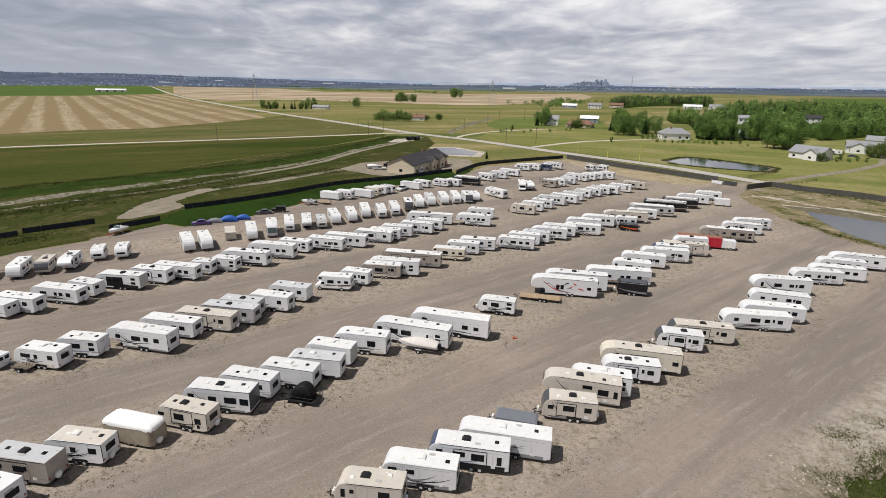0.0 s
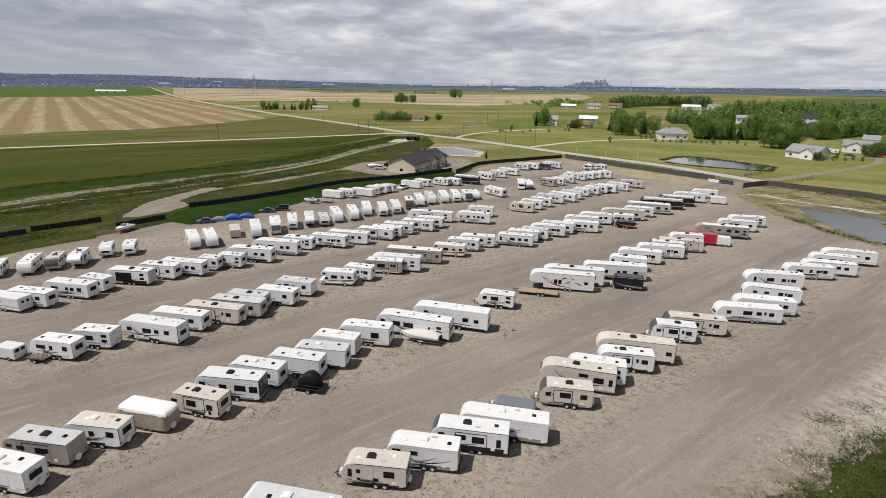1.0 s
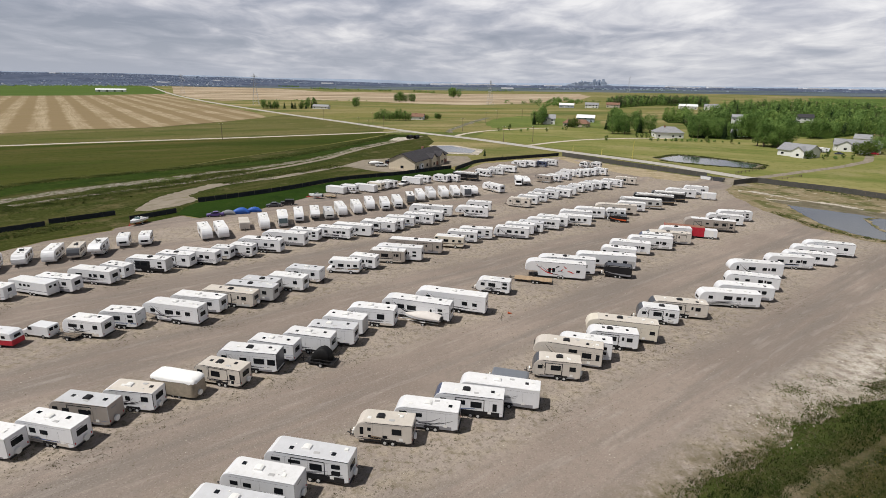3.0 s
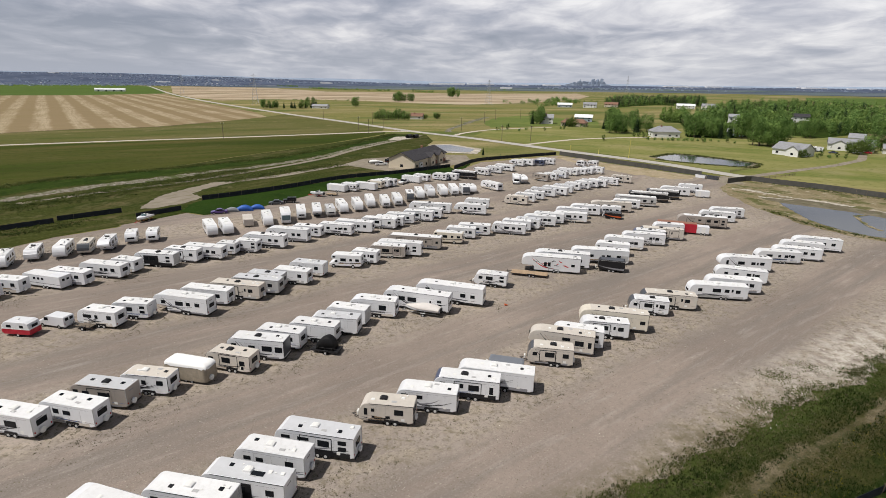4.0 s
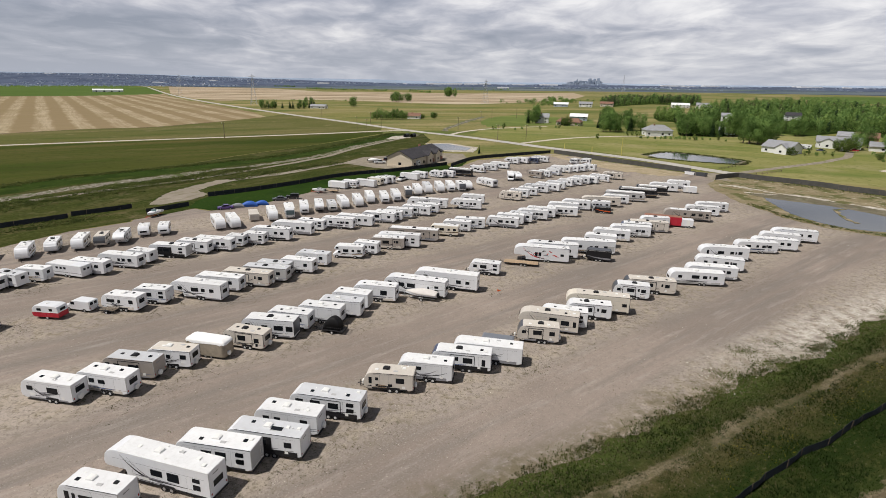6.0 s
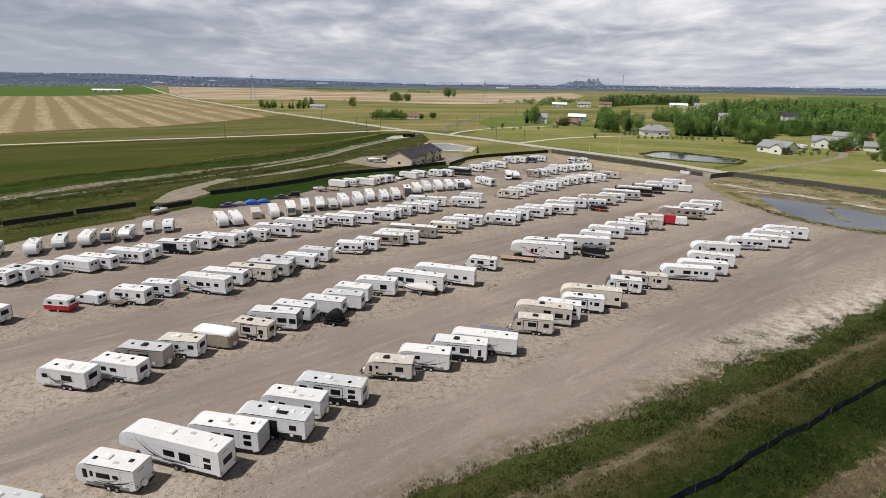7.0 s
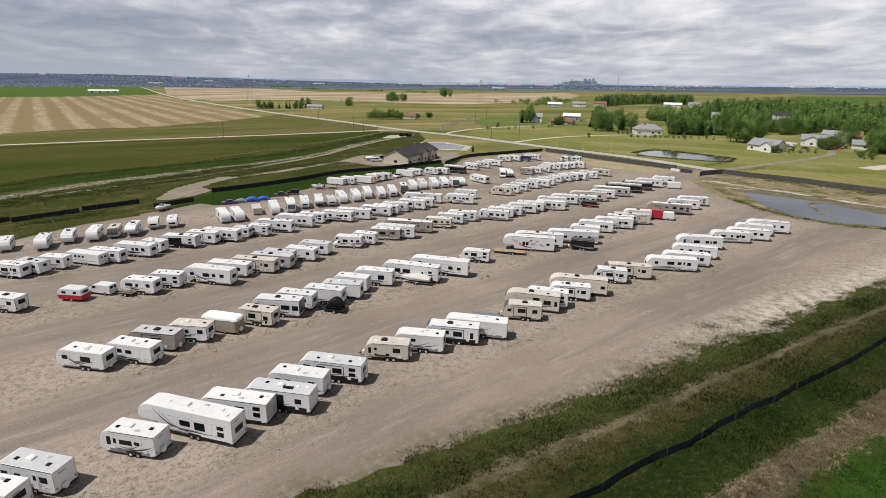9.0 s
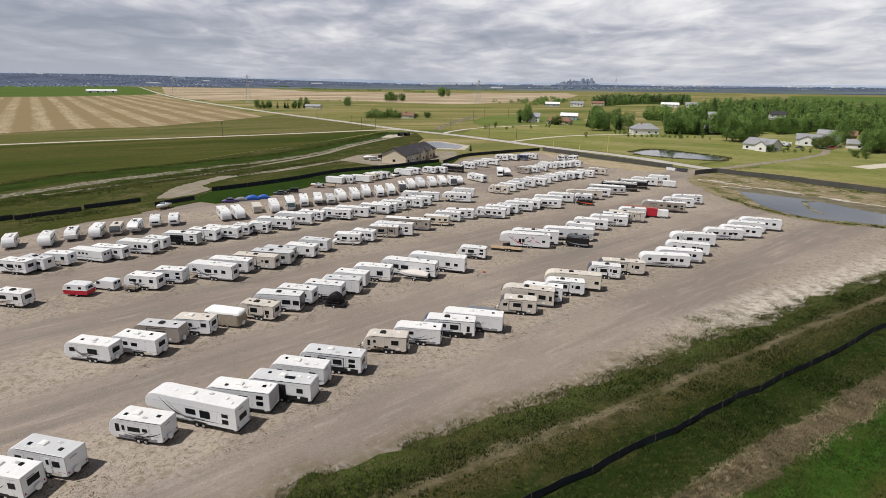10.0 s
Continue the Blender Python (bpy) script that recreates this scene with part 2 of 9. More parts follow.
def lot_gravel():
    """Packed gravel: smooth driven lanes with wheel streaks, and rough weedy parking strips every 26 m between them."""
    m = bpy.data.materials.new("gravel_lot")
    m.use_nodes = True
    t = m.node_tree
    b = t.nodes["Principled BSDF"]
    pos = t.nodes.new("ShaderNodeNewGeometry").outputs["Position"]
    along = mapped(t, pos, ONE, -40.5)
    s = t.nodes.new("ShaderNodeSeparateXYZ")
    t.links.new(along, s.inputs[0])
    wander = math_node(t, "MULTIPLY", math_node(t, "SUBTRACT", noise_node(t, pos, 0.03, 3), 0.5), 9.0)
    q = math_node(t, "ADD", s.outputs[1], wander)
    wave = math_node(t, "COSINE", math_node(t, "MULTIPLY", math_node(t, "SUBTRACT", q, 37.0), 2 * math.pi / 26.0))
    strip = ramp_node(t, math_node(t, "ADD", math_node(t, "MULTIPLY", wave, 0.5), 0.5), [(0.25, 0.0), (0.70, 1.0)])
    def blot(scale, lo, hi, stretch=ONE, turn=0, move=0.0):
        return ramp_node(t, noise_node(t, mapped(t, pos, stretch, turn, (move, move * 0.7, 0)), scale, 5, 0.6), [(lo, 0.0), (hi, 1.0)])
    col = mix_node(t, blot(0.02, 0.42, 0.62), (0.262, 0.225, 0.196), (0.354, 0.304, 0.263))
    lane = mix_node(t, 1.0, col, (0.83, 0.80, 0.79), "MULTIPLY")
    lane = mix_node(t, math_node(t, "MULTIPLY", blot(0.26, 0.44, 0.62, LANE, -40.5, 3), 0.85), lane, (0.186, 0.163, 0.145))
    lane = mix_node(t, math_node(t, "MULTIPLY", blot(0.8, 0.53, 0.70, (0.12, 1, 1), -40.5, 9), 0.4), lane, (0.37, 0.335, 0.30))
    lane = mix_node(t, math_node(t, "MULTIPLY", blot(1.4, 0.56, 0.70, (0.08, 1, 1), -40.5, 15), 0.28), lane, (0.18, 0.163, 0.146))
    park = mix_node(t, math_node(t, "MULTIPLY", blot(0.35, 0.46, 0.64, ONE, 0, 21), 0.6), col, (0.345, 0.295, 0.228))
    park = mix_node(t, math_node(t, "MULTIPLY", blot(0.9, 0.50, 0.64, ONE, 0, 27), 0.65), park, (0.165, 0.140, 0.092))
    park = mix_node(t, math_node(t, "MULTIPLY", blot(2.2, 0.54, 0.66, ONE, 0, 33), 0.62), park, (0.085, 0.076, 0.048))
    col = mix_node(t, strip, lane, park)
    col = mix_node(t, math_node(t, "MULTIPLY", blot(5.0, 0.54, 0.66, ONE, 0, 39), 0.35), col, (0.42, 0.375, 0.325))
    col = mix_node(t, math_node(t, "MULTIPLY", blot(1.1, 0.50, 0.64, ONE, 0, 63), 0.40), col, (0.205, 0.178, 0.150))
    col = mix_node(t, math_node(t, "MULTIPLY", blot(6.5, 0.57, 0.66, ONE, 0, 45), 0.45), col, (0.09, 0.08, 0.062))
    # pale silt and rubble along the foot of the grass bank, to the east
    s2 = t.nodes.new("ShaderNodeSeparateXYZ")
    t.links.new(mapped(t, pos, ONE, -33.25), s2.inputs[0])
    away = math_node(t, "ADD", math_node(t, "SUBTRACT", s2.outputs[1], 6.28), math_node(t, "MULTIPLY", math_node(t, "SUBTRACT", noise_node(t, pos, 0.12, 5), 0.5), 9.0))
    silt = ramp_node(t, math_node(t, "DIVIDE", away, 40.0), [(0.30, 1.0), (0.42, 1.0), (0.58, 0.0)])
    reach = ramp_node(t, math_node(t, "DIVIDE", s2.outputs[0], 150.0), [(0.38, 0.0), (0.55, 1.0)])
    silt = math_node(t, "MULTIPLY", math_node(t, "MULTIPLY", silt, reach), blot(0.55, 0.40, 0.58, ONE, 0, 51))
    col = mix_node(t, math_node(t, "MULTIPLY", silt, 0.85), col, (0.53, 0.49, 0.435))
    col = mix_node(t, math_node(t, "MULTIPLY", math_node(t, "MULTIPLY", silt, blot(1.8, 0.52, 0.64, ONE, 0, 57)), 0.6), col, (0.20, 0.18, 0.14))
    # brown weedy soil where the bank's grass thins out
    soil = math_node(t, "MULTIPLY", ramp_node(t, math_node(t, "DIVIDE", away, 40.0), [(0.35, 1.0), (0.46, 0.0)]), blot(0.7, 0.36, 0.54, ONE, 0, 69))
    soil = math_node(t, "MULTIPLY", soil, math_node(t, "SUBTRACT", 1.0, math_node(t, "MULTIPLY", reach, 0.75)))
    col = mix_node(t, math_node(t, "MULTIPLY", soil, 0.8), col, (0.125, 0.105, 0.062))
    t.links.new(col, b.inputs["Base Color"])
    b.inputs["Roughness"].default_value = 0.97
    b.inputs["Specular IOR Level"].default_value = 0.02
    n = t.nodes.new("ShaderNodeBump")
    n.inputs["Strength"].default_value, n.inputs["Distance"].default_value = 0.42, 0.12
    t.links.new(noise_node(t, pos, 2.4, 6, 0.65), n.inputs["Height"])
    t.links.new(n.outputs[0], b.inputs["Normal"])
    MATS["gravel_lot"] = m
    return m


gravel = lot_gravel()
meadow = ground_material("meadow", [(0.176, 0.166, 0.059),
    ((0.210, 0.181, 0.084), (1, 0.35, 1), 30, 0.010, 0.45, 0.62, 0.85),
    ((0.082, 0.113, 0.029), (1, 0.3, 1), 75, 0.016, 0.48, 0.62, 0.85),
    ((0.326, 0.263, 0.142), (1, 0.25, 1), 80, 0.02, 0.52, 0.66, 0.75),
    ((0.252, 0.210, 0.116), ONE, 0, 0.06, 0.57, 0.72, 0.5),
    ((0.068, 0.089, 0.023), ONE, 0, 0.35, 0.52, 0.70, 0.6)], 0.98, 0.6, 0.8)
lawn = ground_material("mown_lawn", [(0.168, 0.177, 0.056),
    ((0.263, 0.237, 0.103), (0.25, 1, 1), 20, 0.03, 0.45, 0.62, 0.8),
    ((0.103, 0.137, 0.034), (0.4, 1, 1), 15, 0.03, 0.50, 0.66, 0.8),
    ((0.280, 0.241, 0.134), ONE, 0, 0.02, 0.55, 0.72, 0.7),
    ((0.078, 0.103, 0.025), ONE, 0, 0.3, 0.53, 0.70, 0.6)], 0.98, 0.4, 0.8)
hay = ground_material("hay_meadow", [(0.115, 0.148, 0.042),
    ((0.16, 0.185, 0.055), (0.3, 1, 1), 10, 0.02, 0.46, 0.62, 0.8),
    ((0.07, 0.105, 0.024), ONE, 0, 0.08, 0.52, 0.66, 0.6)], 0.98, 0.4, 0.8)
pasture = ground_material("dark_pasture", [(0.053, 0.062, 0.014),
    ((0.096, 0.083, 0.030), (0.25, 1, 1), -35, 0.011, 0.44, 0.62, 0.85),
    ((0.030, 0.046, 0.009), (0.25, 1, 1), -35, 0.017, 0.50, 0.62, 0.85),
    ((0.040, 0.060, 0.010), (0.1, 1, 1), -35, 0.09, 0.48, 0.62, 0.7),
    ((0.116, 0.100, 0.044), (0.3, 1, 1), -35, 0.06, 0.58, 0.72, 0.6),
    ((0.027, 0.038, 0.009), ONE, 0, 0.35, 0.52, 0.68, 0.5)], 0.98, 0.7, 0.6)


def bank_grass():
    """The bank's grass in bands along its slope: green rim at the gravel, a trodden streak, dark sward, straw below the fence, lush growth beyond."""
    m = bpy.data.materials.new("grass_bank")
    m.use_nodes = True
    t = m.node_tree
    b = t.nodes["Principled BSDF"]
    pos = t.nodes.new("ShaderNodeNewGeometry").outputs["Position"]
    s = t.nodes.new("ShaderNodeSeparateXYZ")
    t.links.new(mapped(t, pos, ONE, -33.25), s.inputs[0])
    q = math_node(t, "SUBTRACT", s.outputs[1], 6.28)                     # metres from the fence line
    for scale, amp in ((0.10, 3.6), (0.6, 3.4), (2.6, 2.6)):
        q = math_node(t, "ADD", q, math_node(t, "MULTIPLY", math_node(t, "SUBTRACT", noise_node(t, mapped(t, pos, (0.45, 1, 1), -33.25, (scale * 40, 0, 0)), scale, 4), 0.5), amp))
    f = math_node(t, "DIVIDE", math_node(t, "ADD", q, 24.0), 42.0)
    def at(v):
        return (v + 24.0) / 42.0
    dark, mid, rim = (0.018, 0.031, 0.007), (0.036, 0.048, 0.013), (0.058, 0.075, 0.020)
    rich, tan, path = (0.034, 0.082, 0.012), (0.235, 0.190, 0.125), (0.175, 0.145, 0.095)
    col = ramp_node(t, f, [(at(-22), (0.10, 0.082, 0.036)), (at(-17), (0.075, 0.072, 0.022)), (at(-15), rich), (at(-10.6), rich), (at(-9.6), tan), (at(-7.0), tan), (at(-6.0), mid), (at(-3), dark),
                            (at(1.5), dark), (at(4.5), (0.062, 0.056, 0.022)), (at(5.9), (0.080, 0.068, 0.032)), (at(6.6), path), (at(7.6), path), (at(8.3), (0.056, 0.054, 0.020)), (at(9.5), mid), (at(11.5), rim), (at(16), rim)])
    worn = ramp_node(t, noise_node(t, mapped(t, pos, (0.6, 1, 1), -33.25, (5, 3, 0)), 0.16, 5, 0.65), [(0.44, 0.0), (0.58, 1.0)])
    near_path = ramp_node(t, f, [(at(5.4), 0.0), (at(6.4), 1.0), (at(7.8), 1.0), (at(8.6), 0.0)])
    col = mix_node(t, math_node(t, "MULTIPLY", math_node(t, "MULTIPLY", near_path, worn), 0.85), col, (0.050, 0.050, 0.018))
    def blot(scale, lo, hi, stretch=ONE, move=0.0):
        return ramp_node(t, noise_node(t, mapped(t, pos, stretch, -33.25, (move, move * 0.7, 0)), scale, 6, 0.65), [(lo, 0.0), (hi, 1.0)])
    col = mix_node(t, math_node(t, "MULTIPLY", blot(0.16, 0.50, 0.64, (0.4, 1, 1), 3), 0.6), col, (0.064, 0.056, 0.022))
    col = mix_node(t, math_node(t, "MULTIPLY", blot(0.45, 0.50, 0.64, ONE, 9), 0.6), col, (0.020, 0.032, 0.007))
    col = mix_node(t, math_node(t, "MULTIPLY", blot(1.6, 0.52, 0.66, (0.5, 1, 1), 15), 0.55), col, (0.080, 0.080, 0.028))
    col = mix_node(t, math_node(t, "MULTIPLY", blot(4.5, 0.50, 0.66, ONE, 21), 0.65), col, (0.016, 0.024, 0.006))
    t.links.new(col, b.inputs["Base Color"])
    b.inputs["Roughness"].default_value = 0.98
    b.inputs["Specular IOR Level"].default_value = 0.02
    n = t.nodes.new("ShaderNodeBump")
    n.inputs["Strength"].default_value, n.inputs["Distance"].default_value = 0.9, 0.2
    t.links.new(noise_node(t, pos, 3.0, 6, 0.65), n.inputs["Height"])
    t.links.new(n.outputs[0], b.inputs["Normal"])
    MATS["grass_bank"] = m
    return m


bank = bank_grass()
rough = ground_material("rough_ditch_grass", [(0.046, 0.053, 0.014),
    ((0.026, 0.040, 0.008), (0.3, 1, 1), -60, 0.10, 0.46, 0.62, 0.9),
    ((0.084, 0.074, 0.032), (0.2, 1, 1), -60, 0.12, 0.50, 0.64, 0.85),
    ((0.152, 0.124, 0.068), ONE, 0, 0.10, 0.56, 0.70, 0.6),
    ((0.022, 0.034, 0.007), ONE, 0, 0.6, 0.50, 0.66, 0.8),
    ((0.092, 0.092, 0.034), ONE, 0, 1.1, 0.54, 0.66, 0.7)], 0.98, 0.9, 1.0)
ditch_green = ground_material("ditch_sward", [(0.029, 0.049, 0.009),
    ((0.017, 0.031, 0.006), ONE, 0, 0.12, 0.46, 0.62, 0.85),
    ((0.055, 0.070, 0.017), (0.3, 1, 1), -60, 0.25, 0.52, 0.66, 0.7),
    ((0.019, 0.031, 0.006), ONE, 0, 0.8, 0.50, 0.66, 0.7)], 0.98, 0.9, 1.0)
shore_m = ground_material("weedy_shore", [(0.205, 0.170, 0.100),
    ((0.28, 0.235, 0.155), ONE, 0, 0.12, 0.46, 0.62, 0.85),
    ((0.085, 0.095, 0.030), ONE, 0, 0.13, 0.50, 0.60, 0.85),
    ((0.40, 0.36, 0.28), ONE, 0, 0.35, 0.58, 0.68, 0.8),
    ((0.07, 0.066, 0.032), ONE, 0, 0.8, 0.53, 0.66, 0.7)], 0.98, 0.9, 1.2)
basin = ground_material("lush_grass", [(0.022, 0.045, 0.008),
    ((0.013, 0.029, 0.006), ONE, 0, 0.06, 0.46, 0.62, 0.9),
    ((0.035, 0.055, 0.012), ONE, 0, 0.5, 0.52, 0.70, 0.7)], 0.98, 0.8, 1.5)
side_meadow = ground_material("olive_meadow", [(0.100, 0.102, 0.034),
    ((0.150, 0.130, 0.058), (0.3, 1, 1), -30, 0.02, 0.46, 0.62, 0.85),
    ((0.060, 0.080, 0.020), (0.3, 1, 1), -30, 0.03, 0.50, 0.64, 0.8),
    ((0.19, 0.155, 0.085), ONE, 0, 0.05, 0.58, 0.70, 0.6),
    ((0.050, 0.060, 0.018), ONE, 0, 0.4, 0.53, 0.68, 0.5)], 0.98, 0.5, 0.8)
tilled = ground_material("tilled_soil", [(0.105, 0.080, 0.050),
    ((0.19, 0.15, 0.095), ONE, 0, 0.12, 0.48, 0.64, 0.9),
    ((0.09, 0.085, 0.035), ONE, 0, 0.05, 0.54, 0.66, 0.8)], 0.98, 0.7, 1.0)
crop = ground_material("young_crop", [(0.072, 0.112, 0.027),
    ((0.092, 0.140, 0.036), (1, 0.2, 1), 38, 0.02, 0.45, 0.65, 0.8)], 0.98, 0.3, 0.5)
stubble_far = ground_material("pale_stubble", [(0.295, 0.230, 0.155),
    ((0.47, 0.395, 0.300), (0.12, 1, 1), 12, 0.022, 0.47, 0.58, 0.9),
    ((0.19, 0.145, 0.085), (0.15, 1, 1), 8, 0.020, 0.53, 0.62, 0.85),
    ((0.37, 0.30, 0.21), (0.3, 1, 1), 14, 0.06, 0.50, 0.62, 0.6),
    ((0.15, 0.145, 0.065), (0.3, 1, 1), 10, 0.003, 0.57, 0.64, 0.6)], 0.98, 0.3, 0.5)
dirt_road = ground_material("gravel_road", [(0.50, 0.455, 0.38),
    ((0.52, 0.47, 0.39), ONE, 0, 0.1, 0.45, 0.65, 0.8),
    ((0.34, 0.30, 0.23), ONE, 0, 0.8, 0.50, 0.70, 0.6)], 0.97, 0.3, 2.0)
tarmac = ground_material("worn_road", [(0.40, 0.38, 0.345),
    ((0.47, 0.445, 0.40), ONE, 0, 0.06, 0.45, 0.65, 0.8),
    ((0.22, 0.215, 0.20), ONE, 0, 0.7, 0.52, 0.70, 0.5)], 0.9, 0.2, 2.0)
track_m = ground_material("dirt_track", [(0.235, 0.205, 0.165),
    ((0.295, 0.26, 0.215), ONE, 0, 0.12, 0.45, 0.65, 0.8),
    ((0.17, 0.155, 0.105), (0.3, 1, 1), -60, 0.5, 0.50, 0.66, 0.7),
    ((0.13, 0.13, 0.055), ONE, 0, 0.3, 0.58, 0.72, 0.6)], 0.97, 0.4, 2.0)
stones = ground_material("stony_bed", [(0.19, 0.172, 0.140),
    ((0.34, 0.315, 0.275), ONE, 0, 0.6, 0.50, 0.64, 0.9),
    ((0.085, 0.08, 0.045), ONE, 0, 0.9, 0.50, 0.60, 0.9),
    ((0.065, 0.085, 0.025), ONE, 0, 0.10, 0.54, 0.62, 0.9),
    ((0.06, 0.08, 0.022), ONE, 0, 0.4, 0.53, 0.61, 0.9)], 0.97, 0.8, 1.2)
chalk = ground_material("pale_silt", [(0.40, 0.365, 0.31),
    ((0.60, 0.56, 0.50), ONE, 0, 0.25, 0.50, 0.64, 0.9),
    ((0.27, 0.24, 0.19), ONE, 0, 0.6, 0.50, 0.64, 0.8),
    ((0.11, 0.11, 0.045), ONE, 0, 0.3, 0.60, 0.70, 0.8),
    ((0.12, 0.11, 0.08), ONE, 0, 2.6, 0.58, 0.68, 0.7)], 0.97, 0.8, 2.0)
dry_soil = ground_material("dry_sandy_soil", [(0.345, 0.285, 0.195),
    ((0.25, 0.21, 0.115), ONE, 0, 0.10, 0.46, 0.62, 0.85),
    ((0.46, 0.39, 0.29), ONE, 0, 0.25, 0.52, 0.66, 0.7),
    ((0.17, 0.145, 0.085), ONE, 0, 0.9, 0.54, 0.66, 0.7)], 0.97, 0.8, 1.4)
mud = ground_material("damp_shore", [(0.13, 0.115, 0.08),
    ((0.20, 0.18, 0.13), ONE, 0, 0.2, 0.46, 0.64, 0.8),
    ((0.07, 0.075, 0.03), ONE, 0, 0.35, 0.52, 0.68, 0.8)], 0.9, 0.5, 1.5)
water = material("still_water", (0.035, 0.042, 0.045), 0.06, vary=0.1, scale=0.05, fine=0.5, bump=0.03, bump_scale=0.8, world_space=True)

# blue-grey of far haze painted in, over tree bands and pale or green fields
plain_m = ground_material("haze_tinted_plain", [(0.110, 0.135, 0.150),
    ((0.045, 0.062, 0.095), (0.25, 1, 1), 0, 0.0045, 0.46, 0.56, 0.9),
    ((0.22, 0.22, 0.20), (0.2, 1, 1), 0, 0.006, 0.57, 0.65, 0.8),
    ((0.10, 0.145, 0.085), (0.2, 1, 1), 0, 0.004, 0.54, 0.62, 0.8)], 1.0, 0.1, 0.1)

# wooded, built-up slope; its dark blue is distance haze put into the colour
rise_m = ground_material("haze_tinted_rise", [(0.085, 0.105, 0.155),
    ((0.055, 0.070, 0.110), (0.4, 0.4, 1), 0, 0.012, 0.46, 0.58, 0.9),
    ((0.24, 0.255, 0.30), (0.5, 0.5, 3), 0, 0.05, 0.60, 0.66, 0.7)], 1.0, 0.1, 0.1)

def striped_field():
    """Stubble with pale swaths that run away to the north-west."""
    m = bpy.data.materials.new("striped_stubble")
    m.use_nodes = True
    t = m.node_tree
    b = t.nodes["Principled BSDF"]
    pos = t.nodes.new("ShaderNodeNewGeometry").outputs["Position"]
    turned = mapped(t, pos, ONE, -37.6)
    s = t.nodes.new("ShaderNodeSeparateXYZ")
    t.links.new(turned, s.inputs[0])
    wob = math_node(t, "ADD", math_node(t, "MULTIPLY", noise_node(t, pos, 0.035, 4), 9.0), -4.5 - 14.2)
    x = math_node(t, "ADD", s.outputs[0], wob)
    wave = math_node(t, "COSINE", math_node(t, "MULTIPLY", x, 2 * math.pi / 27.7))
    f = ramp_node(t, math_node(t, "ADD", math_node(t, "MULTIPLY", wave, 0.5), 0.5), [(0.36, 0.0), (0.74, 1.0)])
    along = noise_node(t, mapped(t, pos, (1, 0.08, 1), -37.6), 0.12, 5, 0.6)
    fine = noise_node(t, mapped(t, pos, (1, 0.04, 1), -37.6), 0.55, 4, 0.6)
    f = math_node(t, "MULTIPLY", math_node(t, "MULTIPLY", f, ramp_node(t, along, [(0.34, 0.30), (0.62, 1.0)])), ramp_node(t, fine, [(0.32, 0.45), (0.60, 1.0)]))
    col = mix_node(t, f, (0.225, 0.172, 0.100), (0.385, 0.320, 0.220))
    cross = ramp_node(t, noise_node(t, mapped(t, pos, (0.05, 1, 1), -37.6), 0.14, 4), [(0.46, 0.0), (0.66, 1.0)])
    col = mix_node(t, math_node(t, "MULTIPLY", cross, 0.4), col, (0.17, 0.13, 0.065))
    patch = ramp_node(t, noise_node(t, pos, 0.012, 5), [(0.50, 0.0), (0.68, 1.0)])
    col = mix_node(t, math_node(t, "MULTIPLY", patch, 0.5), col, (0.21, 0.165, 0.085))
    t.links.new(col, b.inputs["Base Color"])
    b.inputs["Roughness"].default_value = 0.98
    b.inputs["Specular IOR Level"].default_value = 0.02
    MATS["striped_stubble"] = m
    return m


striped = striped_field()

# ---- building helpers ----
def land(x, y):
    """Height of the ground: level in the lot, falling away gently with the country round it."""
    d = math.hypot(x * 0.85, y - 110)
    s = min(max((d - 150) / 300, 0), 1)
    s = s * s * (3 - 2 * s)
    return s * (0.0140 * x - 0.0030 * (y - 110))


def finish(ob, bm, mats, smooth=False):
    me = bpy.data.meshes.new(ob if isinstance(ob, str) else ob.name)
    bm.to_mesh(me)
    bm.free()
    for m in (mats if isinstance(mats, (list, tuple)) else [mats]):
        me.materials.append(m)
    if smooth:
        for p in me.polygons:
            p.use_smooth = True
    return me


def part(name, bm, mats, parent=None, label="", at=None, smooth=False):
    """Links a bmesh, or a mesh that is shared, as one object under a thing or a part."""
    me = bm if isinstance(bm, bpy.types.Mesh) else finish(name, bm, mats, smooth)
    ob = new(name, me)
    if parent:
        ob.parent = parent
    if at is not None:
        ob.matrix_basis = at
    if label:
        ob["label"] = label
    return ob


SHARED = {}


def shared(key, build, mats, smooth=False):
    if key not in SHARED:
        SHARED[key] = finish(str(key[0]), build(), mats, smooth)
    return SHARED[key]


def box(bm, c, s, m=0, bevel=0.0):
    r = bmesh.ops.create_cube(bm, size=1)
    for v in r["verts"]:
        v.co = Vector((c[0] + v.co.x * s[0], c[1] + v.co.y * s[1], c[2] + v.co.z * s[2]))
    fs = {f for v in r["verts"] for f in v.link_faces}
    for f in fs:
        f.material_index = m
    if bevel:
        es = list({e for f in fs for e in f.edges})
        out = bmesh.ops.bevel(bm, geom=es, offset=bevel, segments=2, affect="EDGES", profile=0.5)
        for f in out["faces"]:
            f.material_index = m
    return bm


def boxed(c, s, bevel=0.0):
    return box(bmesh.new(), c, s, 0, bevel)


